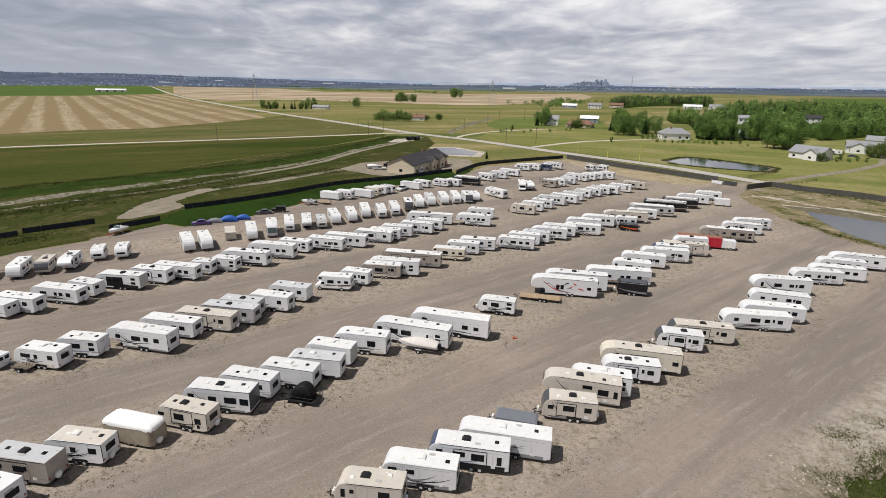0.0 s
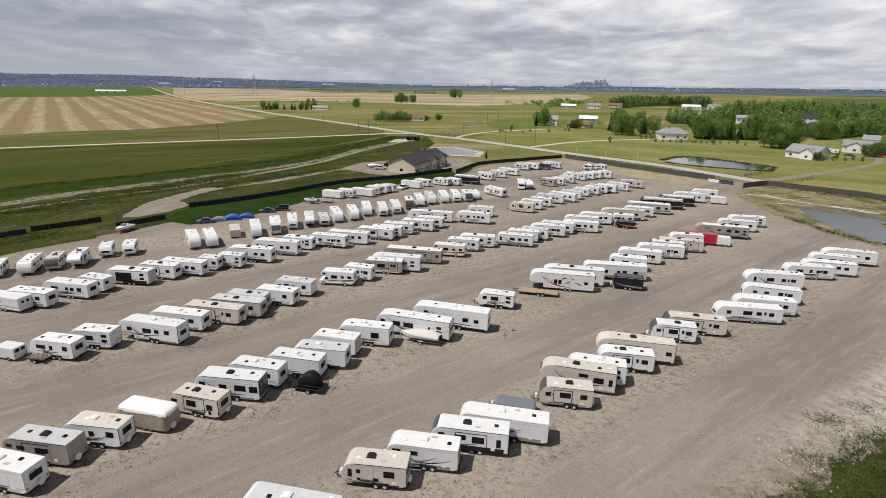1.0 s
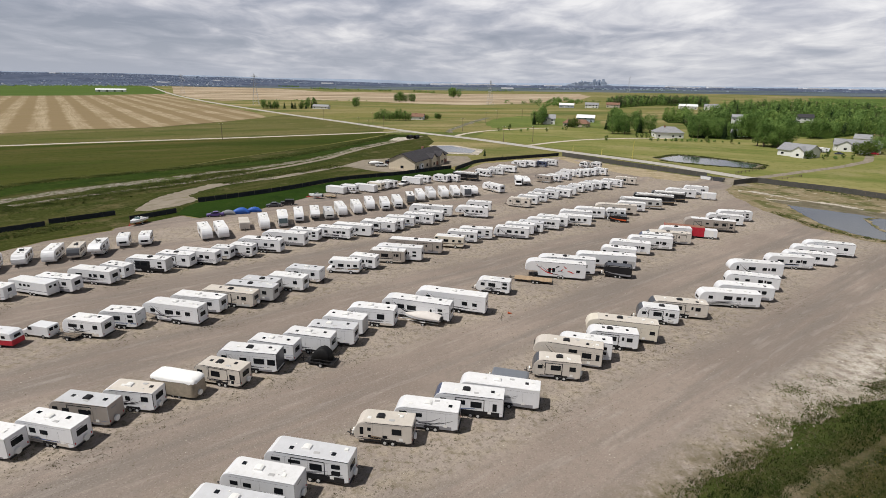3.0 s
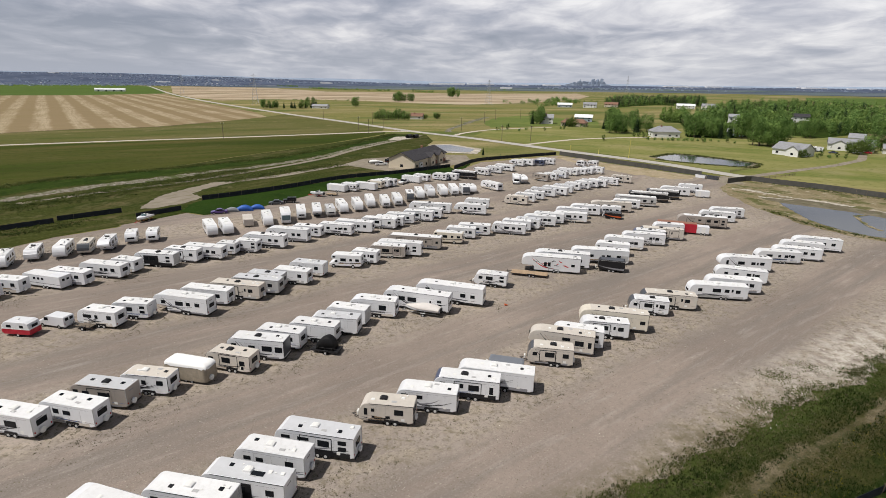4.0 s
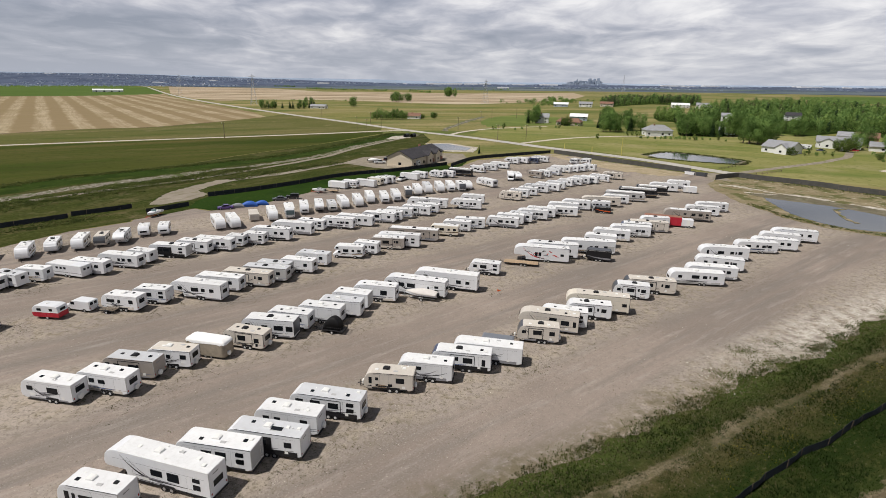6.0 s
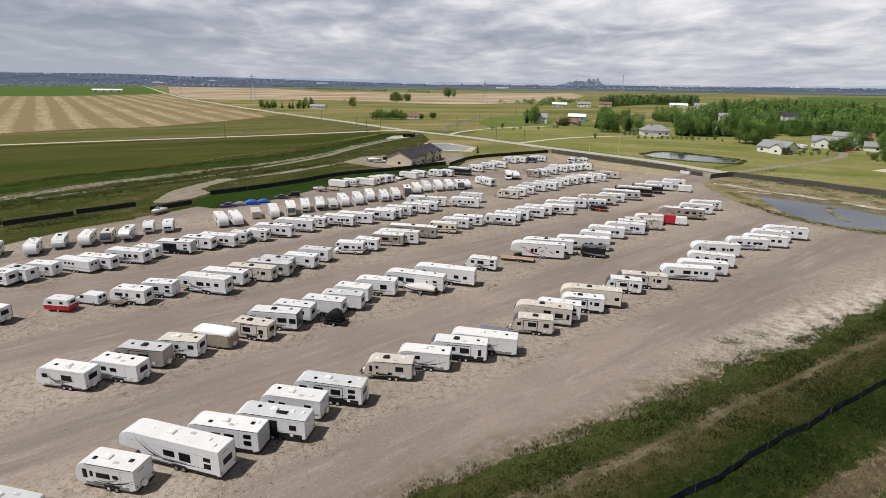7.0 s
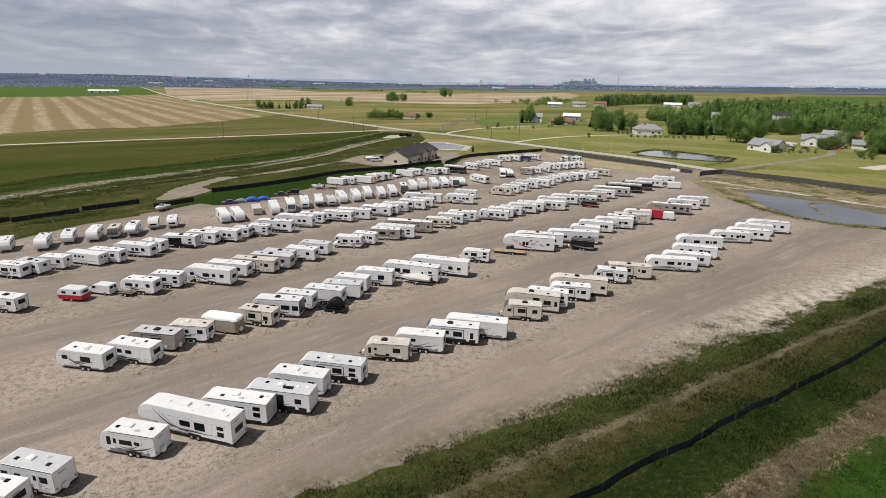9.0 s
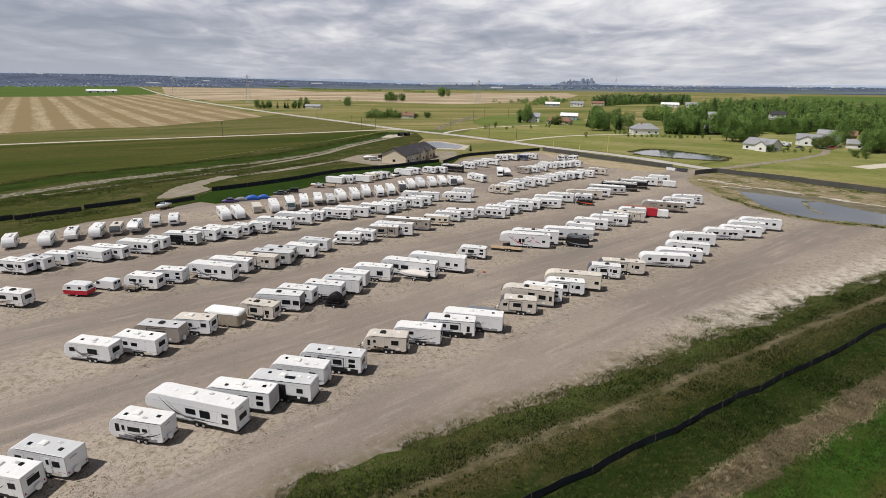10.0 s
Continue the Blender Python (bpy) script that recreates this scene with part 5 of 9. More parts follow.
            frames = [(-a * 0.06, min(3.6, L * 0.40))] if "slide" in f else [(-a * 0.42, L * 0.27), (a * 0.48, L * 0.15)] if "twoslides" in f else [(-a * 0.56, L * 0.22)] if "rearslide" in f else []
            for sx, sl in frames:
                bm = bmesh.new()
                for dx, dz, sw, sh in ((-sl / 2, 1.75, 0.07, 1.8), (sl / 2, 1.75, 0.07, 1.8), (0, 2.65, sl, 0.07), (0, 0.86, sl, 0.07)):
                    box(bm, (sx + dx, y0 + 0.01, dz), (sw, 0.03, sh))
                part("slide_out", bm, plastic_b, ob, "black trim of the closed slide-out")
        elif "slide" in f and (s > 0 or near):
            sl = min(3.4, L * 0.36)
            sx = a * 0.12
            slide = part("slide_out", boxed((sx, y0 + s * 0.012, 1.72), (sl, 0.05, 1.75), 0.01), plastic_b, ob, "slide-out room with dark trim")
            part("slide_panel", boxed((sx, y0 + s * 0.035, 1.72), (sl - 0.20, 0.05, 1.57), 0.01), blackp if "darkslide" in f else paint, slide)
            side_window(slide, sx - sl * 0.12, y0 + s * 0.058, 1.95, 1.35, 0.74)
            if L > 8:
                side_window(slide, sx + sl * 0.3, y0 + s * 0.058, 1.95, 0.85, 0.68)
            if "bunks" not in f:
                side_window(ob, -a * 0.66, y0, z, 0.85, 0.66)
            if a * 0.72 > sx + sl / 2 + 0.4:
                side_window(ob, a * 0.68, y0, z, 0.66, 0.52)
        elif not wins:
            spots = rnd.choice(([(a * 0.60, 0.85, 0.6), (a * 0.05, 1.5, 0.72)], [(a * 0.70, 0.6, 0.5), (a * 0.30, 1.0, 0.6), (-a * 0.10, 0.7, 0.45)], [(a * 0.45, 1.5, 0.55), (-a * 0.05, 0.6, 0.6)],
                                [(a * 0.72, 0.55, 0.9), (a * 0.15, 1.4, 0.7)], [(a * 0.55, 0.8, 0.45), (a * 0.20, 0.8, 0.45)]))
            spots = list(spots)
            if "bunks" not in f:
                spots.append((-a * 0.62, 0.9, 0.66))
            if L > 8.5:
                spots.append((-a * 0.30, 0.85, 0.62))
            if f & {"plain", "bare"}:
                spots = spots[:1] if "plain" in f else []
            for wx, ww, wh in (spots if s > 0 or near else spots[1:2]):
                side_window(ob, wx + rnd.uniform(-0.2, 0.2), y0, z + rnd.uniform(-0.04, 0.06), round(ww * rnd.choice((0.9, 1, 1)), 2), wh)
        if "bunks" in f and (s > 0 or near):
            for dz in (2.30, 1.52):
                side_window(ob, -a * 0.70, y0, dz, 0.85, 0.46)
        if s < 0 or rnd.random() < 0.3:
            d = part("door", shared(("rv_door", paint.name), lambda: boxed((0, 0, 0), (0.70, 0.035, 1.78), 0.015), paint), None, ob, at=pose(-a * 0.40 if L < 8 else -a * 0.46, y0 + s * 0.012, 1.62))
            part("door_window", window_mesh(0.34, 0.55), None, d, at=pose(0, s * 0.02, 0.42, 0, 0, 0 if s > 0 else 180))
        if not near and s < 0:
            continue
        hatch = shared(("hatch", paint.name), lambda: boxed((0, 0, 0), (0.8, 0.02, 0.34), 0.008), plastic_w if paint is white else paint)
        near and part("storage_hatch", hatch, None, ob, at=pose(a * 0.55, y0 + s * 0.006, 1.05) if kind == "tt" else pose(a * 0.2, y0 + s * 0.006, 1.0))
        if near:
            seam = box(bmesh.new(), (-0.25, y0 + s * 0.0015, 1.30 if "plain" in f else 2.62), (L - 1.7, 0.006, 0.018))
            for k in range(3):
                box(seam, (a * (-0.55 + 0.48 * k) + rnd.uniform(-0.3, 0.3), y0 + s * 0.0015, 1.70), (0.016, 0.006, 1.9))
            part("panel_seam", seam, stripe_g, ob)
            box_mesh = shared(("service_box",), lambda: boxed((0, 0, 0), (0.42, 0.02, 0.34), 0.006), plastic_w)
            part("service_hatch", box_mesh, None, ob, at=pose(-a * 0.62, y0 + s * 0.010, 0.98))
        if "bluestripe" in f:
            for dz in (1.05, 1.15):
                part("stripe", band(bmesh.new(), (-a + 0.1, a - 0.3), (dz, dz), (0.03, 0.03), y0 + s * 0.006), stripe_b, ob)
        elif f & {"swoosh", "redswoosh", "blacktrim"}:
            tones = [stripe_r, stripe_k, stripe_g, stripe_r] if "redswoosh" in f else [stripe_k, stripe_t, stripe_k] if f & {"beige", "cream", "taupe"} else [stripe_k, stripe_g, stripe_k]
            swooshes(ob, L, h, y0, rnd, tones, 9 if "redswoosh" in f else 5, kind == "fw" or rnd.random() < 0.35 and "nocap" not in f)
        else:
            part("stripe", band(bmesh.new(), (-a + 0.1, 0, a - 0.3), (1.02, 1.04, 1.12), (0.02, 0.03, 0.02), y0 + s * 0.006), rnd.choice((stripe_g, stripe_t, stripe_b)), ob)
            swooshes(ob, L, h, y0, rnd, rnd.choice(([stripe_g, stripe_k], [stripe_k, stripe_b], [stripe_t, stripe_k], [stripe_b, stripe_g]) if paint is white else ([stripe_k, stripe_t], [stripe_k, stripe_g])), 4 if near else 3, kind == "fw" and rnd.random() < 0.6)
        if "darklow" in f:
            part("lower_panel", boxed((-a * 0.35, y0 + s * 0.007, 0.80), (L * 0.55, 0.024, 0.62)), blackp, ob, "black lower side panel")
        elif "blacktrim" in f:
            part("lower_panel", boxed((-0.6, y0 + s * 0.006, 0.78), (L - 3.2, 0.02, 0.4)), blackp, ob)
        elif rnd.random() < 0.92:
            tall = low_band
            part("lower_panel", boxed((-0.2 if kind == "tt" else -1.4, y0 + s * 0.0035, 0.49 + tall / 2), (L - (1.9 if kind == "tt" else 3.6), 0.010, tall)), low_tone, ob)
        if "grille" in f:
            part("side_grille", boxed((-a + 1.0, y0 + s * 0.015, 1.6), (1.5, 0.03, 1.2)), greyp, ob, "grey ramp-door grille")
    if kind in ("tt", "fw") and near and rnd.random() < 0.5:
        tube = rod(bmesh.new(), (-a * 0.55, -W / 2 - 0.09, h - 0.2), (a * 0.45, -W / 2 - 0.09, h - 0.2), 0.08, 8)
        part("awning", tube, rnd.choice((plastic_w, stripe_g, plastic_b)), ob, "rolled awning tube")
    # ends
    if (near or f & {"twoslides", "rearslide"}) and kind in ("tt", "fw"):
        trim = shared(("corner", round(h, 1)), lambda: boxed((0, 0, (h + 0.7) / 2), (0.06, 0.06, h - 0.9), 0.012), plastic_b if f & {"slide", "blackac", "beige", "taupe"} else greyp)
        for s in ((1, -1) if near else (1,)):
            part("corner_trim", trim, None, ob, at=pose(-a + 0.012, s * (W / 2 - 0.012), 0))
    if kind in ("tt", "fw"):
        if "darkrear" in f or "greyrear" in f:
            part("rear_cap", boxed((-a - 0.012, 0, (h + 0.75) / 2), (0.03, W - 0.14, h - 0.95)), darkp if "darkrear" in f else greyp, ob, "dark ramp rear wall")
        elif "rearwin" in f or rnd.random() < 0.6:
            end_window(ob, -a, 1.95, 1.35, 0.72)
        elif not near:
            end_window(ob, -a, 2.05, 0.75, 0.6, rnd.uniform(-0.5, 0.5))
        if "spare" in f:
            spare(ob, -a - 0.2, rnd.choice((-0.2, 0.25)), 0.98, rnd.choice((plastic_w, plastic_w, canvas_w)))
        elif rnd.random() < 0.25:
            bm = bmesh.new()
            for s in (0.18, -0.18):
                rod(bm, (-a - 0.08, s - 0.7, 0.8), (-a - 0.08, s - 0.7, h + 0.05), 0.018, 6)
            for k in range(7):
                rod(bm, (-a - 0.08, -0.88, 1.0 + k * 0.3), (-a - 0.08, -0.52, 1.0 + k * 0.3), 0.014, 6)
            part("ladder", bm, plastic_w, ob)
        if kind == "tt":
            if "nocap" in f:
                pass
            elif "bluenose" in f or f & {"beige", "taupe"} and rnd.random() < 0.7 or "blackac" in f and rnd.random() < 0.35:
                bm = bmesh.new()
                prism(bm, [(a - 0.79, h - 0.065), (a - 0.44, h - 0.30), (a - 0.175, h - 0.71), (a - 0.025, 1.75), (a + 0.024, 1.16), (a - 0.03, 1.10), (a - 0.10, 1.75), (a - 0.27, h - 0.76), (a - 0.52, h - 0.38), (a - 0.84, h - 0.13)], -W / 2 + 0.04, W / 2 - 0.04)
                part("front_cap", bm, darkp if "bluenose" not in f else navy, ob, "dark moulded front cap")
            elif rnd.random() < (0.45 if 260 < turn < 320 else 0.7):
                end_window(ob, a - 0.035, 1.50, 1.55, 0.45)
        # plain bars in place of the maker's lettering
        near and part("lettering_bar", boxed((-a - 0.004, 0.25, h - 0.55), (0.012, 0.8, 0.12)), stripe_g, ob)
    elif kind == "horse":
        for s in (0.45, -0.45):
            end_window(ob, -a, h - 0.75, 0.5, 0.42, s)
    else:
        part("rear_door", boxed((-a - 0.01, 0, (h + 0.42) / 2), (0.03, W - 0.2, h - 0.62), 0.01), plastic_w, ob)
    return ob


# ---- motorhomes and other vehicles ----
def motorhome(x, y, turn, L, h=3.1, kind="mhc", look_of="", group="parked motorhomes"):
    """A cab-over camper van (mhc) or a bus-shaped coach (mha)."""
    count_unit[0] += 1
    rnd = random.Random(count_unit[0] * 17 + 3)
    W, a = 2.45, L / 2
    UNITS.append((x, y, turn, L))
    f = set(look_of.split())
    paint, word = (blackp, "black") if "black" in f else (greyp, "grey") if "greydark" in f else (cream, "cream") if "cream" in f else (white, "white")
    if kind == "mhc":
        prof = [(-a, 0.75), (-a + 0.5, 0.5), (a - 0.35, 0.5), (a, 0.6), (a - 0.03, 1.05), (a - 0.85, 1.25), (a - 1.45, 1.95), (a - 0.55, 2.05), (a - 0.40, 2.35), (a - 0.6, h - 0.2), (a - 1.0, h), (-a, h)]
        name, noun = "motorhome", "cab-over motorhome"
    else:
        prof = [(-a, 0.6), (a - 0.4, 0.45), (a, 0.7), (a + 0.02, 1.3), (a - 0.18, h - 0.45), (a - 0.5, h - 0.04), (a - 0.8, h), (-a + 0.15, h), (-a, h - 0.2)]
        name, noun = "coach_motorhome", "bus-shaped motorhome"
    ob = thing(name, x, y, turn, f"{word} {noun} with dark windows parked on gravel", "motorhome", group)
    bm = bmesh.new()
    prism(bm, prof, -W / 2, W / 2, 0.08)
    part("body", bm, paint, ob)
    bm = bmesh.new()
    prism(bm, [(-a + 0.2, h - 0.05), (-a + 0.2, h + 0.02), (a - 1.1, h + 0.02), (a - 1.1, h - 0.05)], -W / 2 + 0.1, W / 2 - 0.1)
    part("roof", bm, roof_white, ob, "white moulded roof")
    part("air_conditioner", ac_mesh(plastic_w), None, ob, at=pose(-a * 0.3, 0, h + 0.01))
    if kind == "mha":
        part("air_conditioner", ac_mesh(plastic_w), None, ob, at=pose(a * 0.35, 0, h + 0.01))
        for s in (1, -1):
            part("upper_band", boxed((-0.15, s * (W / 2 + 0.003), h - 0.36), (L - 1.0, 0.02, 0.46), 0.004), roof_white, ob, "white band below the roof")
            part("awning", boxed((-0.3, s * (W / 2 + 0.07), h - 0.17), (L * 0.80, 0.16, 0.22), 0.04), plastic_w, ob, "white rolled awning under the roof edge")
    part("roof_vent", vent_mesh(plastic_w), None, ob, at=pose(a * 0.05, 0.4, h + 0.01))
    part("roof_vent", vent_mesh(plastic_b), None, ob, at=pose(-a * 0.7, -0.3, h + 0.01))
    if kind == "mhc":
        bm = bmesh.new()
        prism(bm, [(a - 0.88, 1.29), (a - 1.40, 1.90), (a - 1.44, 1.88), (a - 0.92, 1.26)], -W / 2 + 0.22, W / 2 - 0.22)
        part("windscreen", bm, glassd, ob)
        for s in (1, -1):
            side_window(ob, a - 1.55, s * W / 2, 1.55, 0.6, 0.45, "cab_window")
            part("headlight", boxed((a - 0.02, s * 0.85, 0.85), (0.06, 0.3, 0.18), 0.02), glassl, ob)
        axles = (a - 0.95, -a * 0.48)
    else:
        bm = bmesh.new()
        prism(bm, [(a + 0.03, 1.35), (a - 0.10, h - 0.55), (a - 0.16, h - 0.55), (a - 0.04, 1.35)], -W / 2 + 0.15, W / 2 - 0.15)
        part("windscreen", bm, glassl, ob, "wide pale windscreen")
        for s in (1, -1):
            part("headlight", boxed((a + 0.02, s * 0.9, 0.85), (0.06, 0.3, 0.2), 0.02), glassl, ob)
            rod_bm = rod(bmesh.new(), (a - 0.1, s * (W / 2), 2.2), (a + 0.25, s * (W / 2 + 0.22), 2.1), 0.025, 6)
            box(rod_bm, (a + 0.25, s * (W / 2 + 0.24), 1.95), (0.12, 0.2, 0.35), 0, 0.03)
            part("mirror", rod_bm, plastic_b, ob)
        axles = (a - 1.7, -a * 0.45)
    for ax in axles:
        for s in (1, -1):
            wheel(ob, ax, s * (W / 2 - 0.12), 0.42, 0.26, rim_s if kind == "mha" else rim_w)
    for s in (1, -1):
        y0 = s * W / 2
        z = 1.9 if kind == "mhc" else 2.05
        spots = [(a * 0.12, 1.2, 0.65), (-a * 0.35, 0.6, 0.5), (-a * 0.75, 0.8, 0.55)] if kind == "mhc" else [(a * 0.70, 1.0, 0.75), (a * 0.30, 1.3, 0.75), (-a * 0.1, 1.0, 0.75), (-a * 0.45, 1.1, 0.75), (-a * 0.8, 0.8, 0.7)]
        for wx, ww, wh in spots:
            side_window(ob, wx, y0, z, ww, wh)
        if kind == "mhc":
            side_window(ob, a - 1.1, y0, 2.5, 0.6, 0.4)
        for k, (m, dz) in enumerate(((stripe_g if paint in (blackp, darkp) else stripe_k, 1.15), (stripe_t, 1.0))):
            part("stripe", band(bmesh.new(), (-a + 0.1, -a * 0.2, a * 0.3, a - 0.5 if kind == "mha" else a - 1.8), (dz + 0.25, dz, dz + 0.08, dz - 0.1), (0.09, 0.05, 0.07, 0.02), y0 + s * (0.006 + k * 0.003)), m, ob)
        part("storage_hatch", boxed((-a * 0.1, y0 + s * 0.006, 0.85), (1.4, 0.02, 0.4), 0.006), paint, ob)
    tail(ob, -a, W, h)
    end_window(ob, -a, 2.0, 1.3, 0.6)
    return ob


def vintage_caravan(x, y, turn):
    ob = thing("vintage_caravan", x, y, turn, "small red and white vintage caravan on gravel", "caravan")
    a = 2.35
    low = [(-a, 0.5), (a - 0.3, 0.45), (a, 0.8), (a + 0.03, 1.35), (-a - 0.03, 1.35)]
    top = [(-a - 0.03, 1.352), (a + 0.03, 1.352), (a - 0.05, 1.9), (a - 0.45, 2.35), (a - 1.0, 2.5), (-a + 0.7, 2.5), (-a + 0.2, 2.3)]
    part("lower_body", prism(bmesh.new(), low, -1.1, 1.1, 0.05), redp, ob, "red painted lower half")
    part("upper_body", prism(bmesh.new(), top, -1.1, 1.1, 0.09), white, ob, "white upper half")
    part("stripe", prism(bmesh.new(), [(-a - 0.02, 1.31), (a + 0.02, 1.31), (a + 0.02, 1.40), (-a - 0.02, 1.40)], -1.115, 1.115), plastic_w, ob)
    for s in (1, -1):
        side_window(ob, -a * 0.45, s * 1.1, 1.8, 0.6, 0.42)
        side_window(ob, a * 0.45, s * 1.1, 1.8, 0.75, 0.42)
        part("red_hatch", boxed((a * 0.1, s * 1.11, 0.95), (0.9, 0.03, 0.45), 0.01), redp, ob)
        wheel(ob, -0.2, s * 0.98, 0.34, 0.2)
    end_window(ob, -a, 1.8, 1.1, 0.45)
    part("roof_vent", vent_mesh(plastic_w), None, ob, at=pose(0.3, 0, 2.49))
    tongue(ob, a, 0.5, 0.9)


def red_cargo(x, y, turn, L):
    """Long enclosed hauler: dark red roof, red side, white rear body."""
    ob = thing("cargo_hauler", x, y, turn, "long red and white enclosed cargo trailer", "trailer", "parked trailers")
    a = L / 2
    cut = -a + L * 0.24
    part("front_body", prism(bmesh.new(), [(cut, 0.5), (a, 0.5), (a, 2.9), (cut, 2.9)], -1.25, 1.25, 0.05), redp, ob, "red painted side")
    part("rear_body", prism(bmesh.new(), [(-a, 0.5), (cut - 0.01, 0.5), (cut - 0.01, 2.45), (-a, 2.45)], -1.2, 1.2, 0.05), white, ob, "white rear box")
    part("roof", boxed(((cut + a) / 2, 0, 2.93), (a - cut - 0.1, 2.4, 0.05)), brick_r, ob, "dull red roof")
    for ax in (-a + 1.0, -a + 1.9):
        for s in (1, -1):
            wheel(ob, ax, s * 1.1)
    part("chassis", boxed((0, 0, 0.42), (L - 1, 1.4, 0.2)), steel, ob)
    for s in (1, -1):
        part("door", boxed((-a + 1.4, s * 1.205, 1.5), (1.0, 0.03, 1.6), 0.01), plastic_w, ob)
    tail(ob, -a, 2.4, 2.4)
    tongue(ob, a, tanks=False)


def covered_trailer(x, y, turn, L, h):
    """A camper under a fitted canvas cover, tan sides and a white top."""
    ob = thing("covered_camper", x, y, turn, "camper under a tan canvas cover with white top", "trailer", "parked trailers")
    a, rnd = L / 2, random.Random(77)
    bm = bmesh.new()
    n, rings = 44, []
    for k, (z, s) in enumerate(((0.45, 0.985), (0.9, 1.01), (1.6, 1.0), (2.36, 0.995))):
        ring = []
        for i in range(n):
            t = 2 * math.pi * i / n
            cx, cy = math.cos(t), math.sin(t)
            px = math.copysign(abs(cx) ** 0.25, cx) * a * s
            py = math.copysign(abs(cy) ** 0.25, cy) * 1.27 * s
            w = 0.05 * math.sin(i * 2.9 + k) + rnd.uniform(-0.02, 0.02)
            ring.append(bm.verts.new((px + w * cx, py + w * cy, z + rnd.uniform(-0.02, 0.02))))
        rings.append(ring)
    for p, q in zip(rings, rings[1:]):
        for i in range(n):
            bm.faces.new((p[i], p[(i + 1) % n], q[(i + 1) % n], q[i]))
    part("cover_skirt", bm, canvas_t, ob, "tan canvas sides with folds", smooth=True)
    bm = bmesh.new()
    rings = []
    for k, (z, s) in enumerate(((2.35, 1.010), (h - 0.30, 0.99), (h - 0.10, 0.93), (h, 0.72))):
        ring = []
        for i in range(n):
            t = 2 * math.pi * i / n
            cx, cy = math.cos(t), math.sin(t)
            ring.append(bm.verts.new((math.copysign(abs(cx) ** 0.25, cx) * (a + 0.01) * s, math.copysign(abs(cy) ** 0.25, cy) * 1.28 * s, z + (0.02 if k else 0.09) * math.sin(i * 1.7))))
        rings.append(ring)
    for p, q in zip(rings, rings[1:]):
        for i in range(n):
            bm.faces.new((p[i], p[(i + 1) % n], q[(i + 1) % n], q[i]))
    bm.faces.new(rings[-1])
    part("cover_top", bm, canvas_w, ob, "white canvas top", smooth=True)
    spare(ob, -a - 0.16, 0.35, 0.95, plastic_w)
    for ax in (-0.9, 0.0):
        for s in (1, -1):
            wheel(ob, ax, s * 1.05)
    tongue(ob, a)


def popup_trailer(x, y, turn, L):
    ob = thing("tent_trailer", x, y, turn, "low folded tent trailer with grey lid", "trailer", "parked trailers")
    a = L / 2
    part("tub", boxed((0, 0, 0.85), (L, 2.1, 0.7), 0.05), greyp, ob)
    bm = bmesh.new()
    prism(bm, [(-a - 0.04, 1.21), (a + 0.04, 1.21), (a, 1.42), (a - 0.25, 1.52), (-a + 0.25, 1.52), (-a, 1.42)], -1.12, 1.12, 0.06)
    part("lid", bm, lid_grey, ob, "blue-grey moulded lid")
    for s in (1, -1):
        wheel(ob, -0.2, s * 1.0, 0.32, 0.2)
        part("stripe", band(bmesh.new(), (-a + 0.1, a - 0.1), (0.95, 0.95), (0.05, 0.05), s * 1.057), stripe_g, ob)
    tail(ob, -a, 2.0, 1.5)
    tongue(ob, a)


def low_black_trailer(x, y, turn, L, accent, label, h=2.1):
    """A short dark toy trailer with a sweeping flash and pale wheel covers."""
    ob = thing("toy_trailer", x, y, turn, label, "trailer", "parked trailers")
    a = L / 2
    part("body", prism(bmesh.new(), [(-a, 0.45), (a - 0.6, 0.45), (a, 0.95), (a - 0.12, h - 0.35), (a - 0.45, h), (-a, h)], -1.15, 1.15, 0.06), blackp, ob)
    part("roof", boxed((-0.15, 0, h + 0.02), (L - 0.9, 2.1, 0.05)), darkp, ob)
    for s in (1, -1):
        part("stripe", band(bmesh.new(), (-a + 0.1, -a * 0.3, a * 0.4, a - 0.3), (0.80, 0.85, 1.05, 1.35), (0.20, 0.17, 0.10, 0.03), s * 1.157), accent, ob)
        part("trim", boxed((-0.2, s * 1.155, h - 0.12), (L - 0.7, 0.03, 0.07)), greyp, ob)
        for ax in (-0.45, 0.4):
            wheel(ob, ax, s * 1.08, 0.34, 0.22, rim_w)
    tail(ob, -a, 2.2, 2)
    tongue(ob, a)


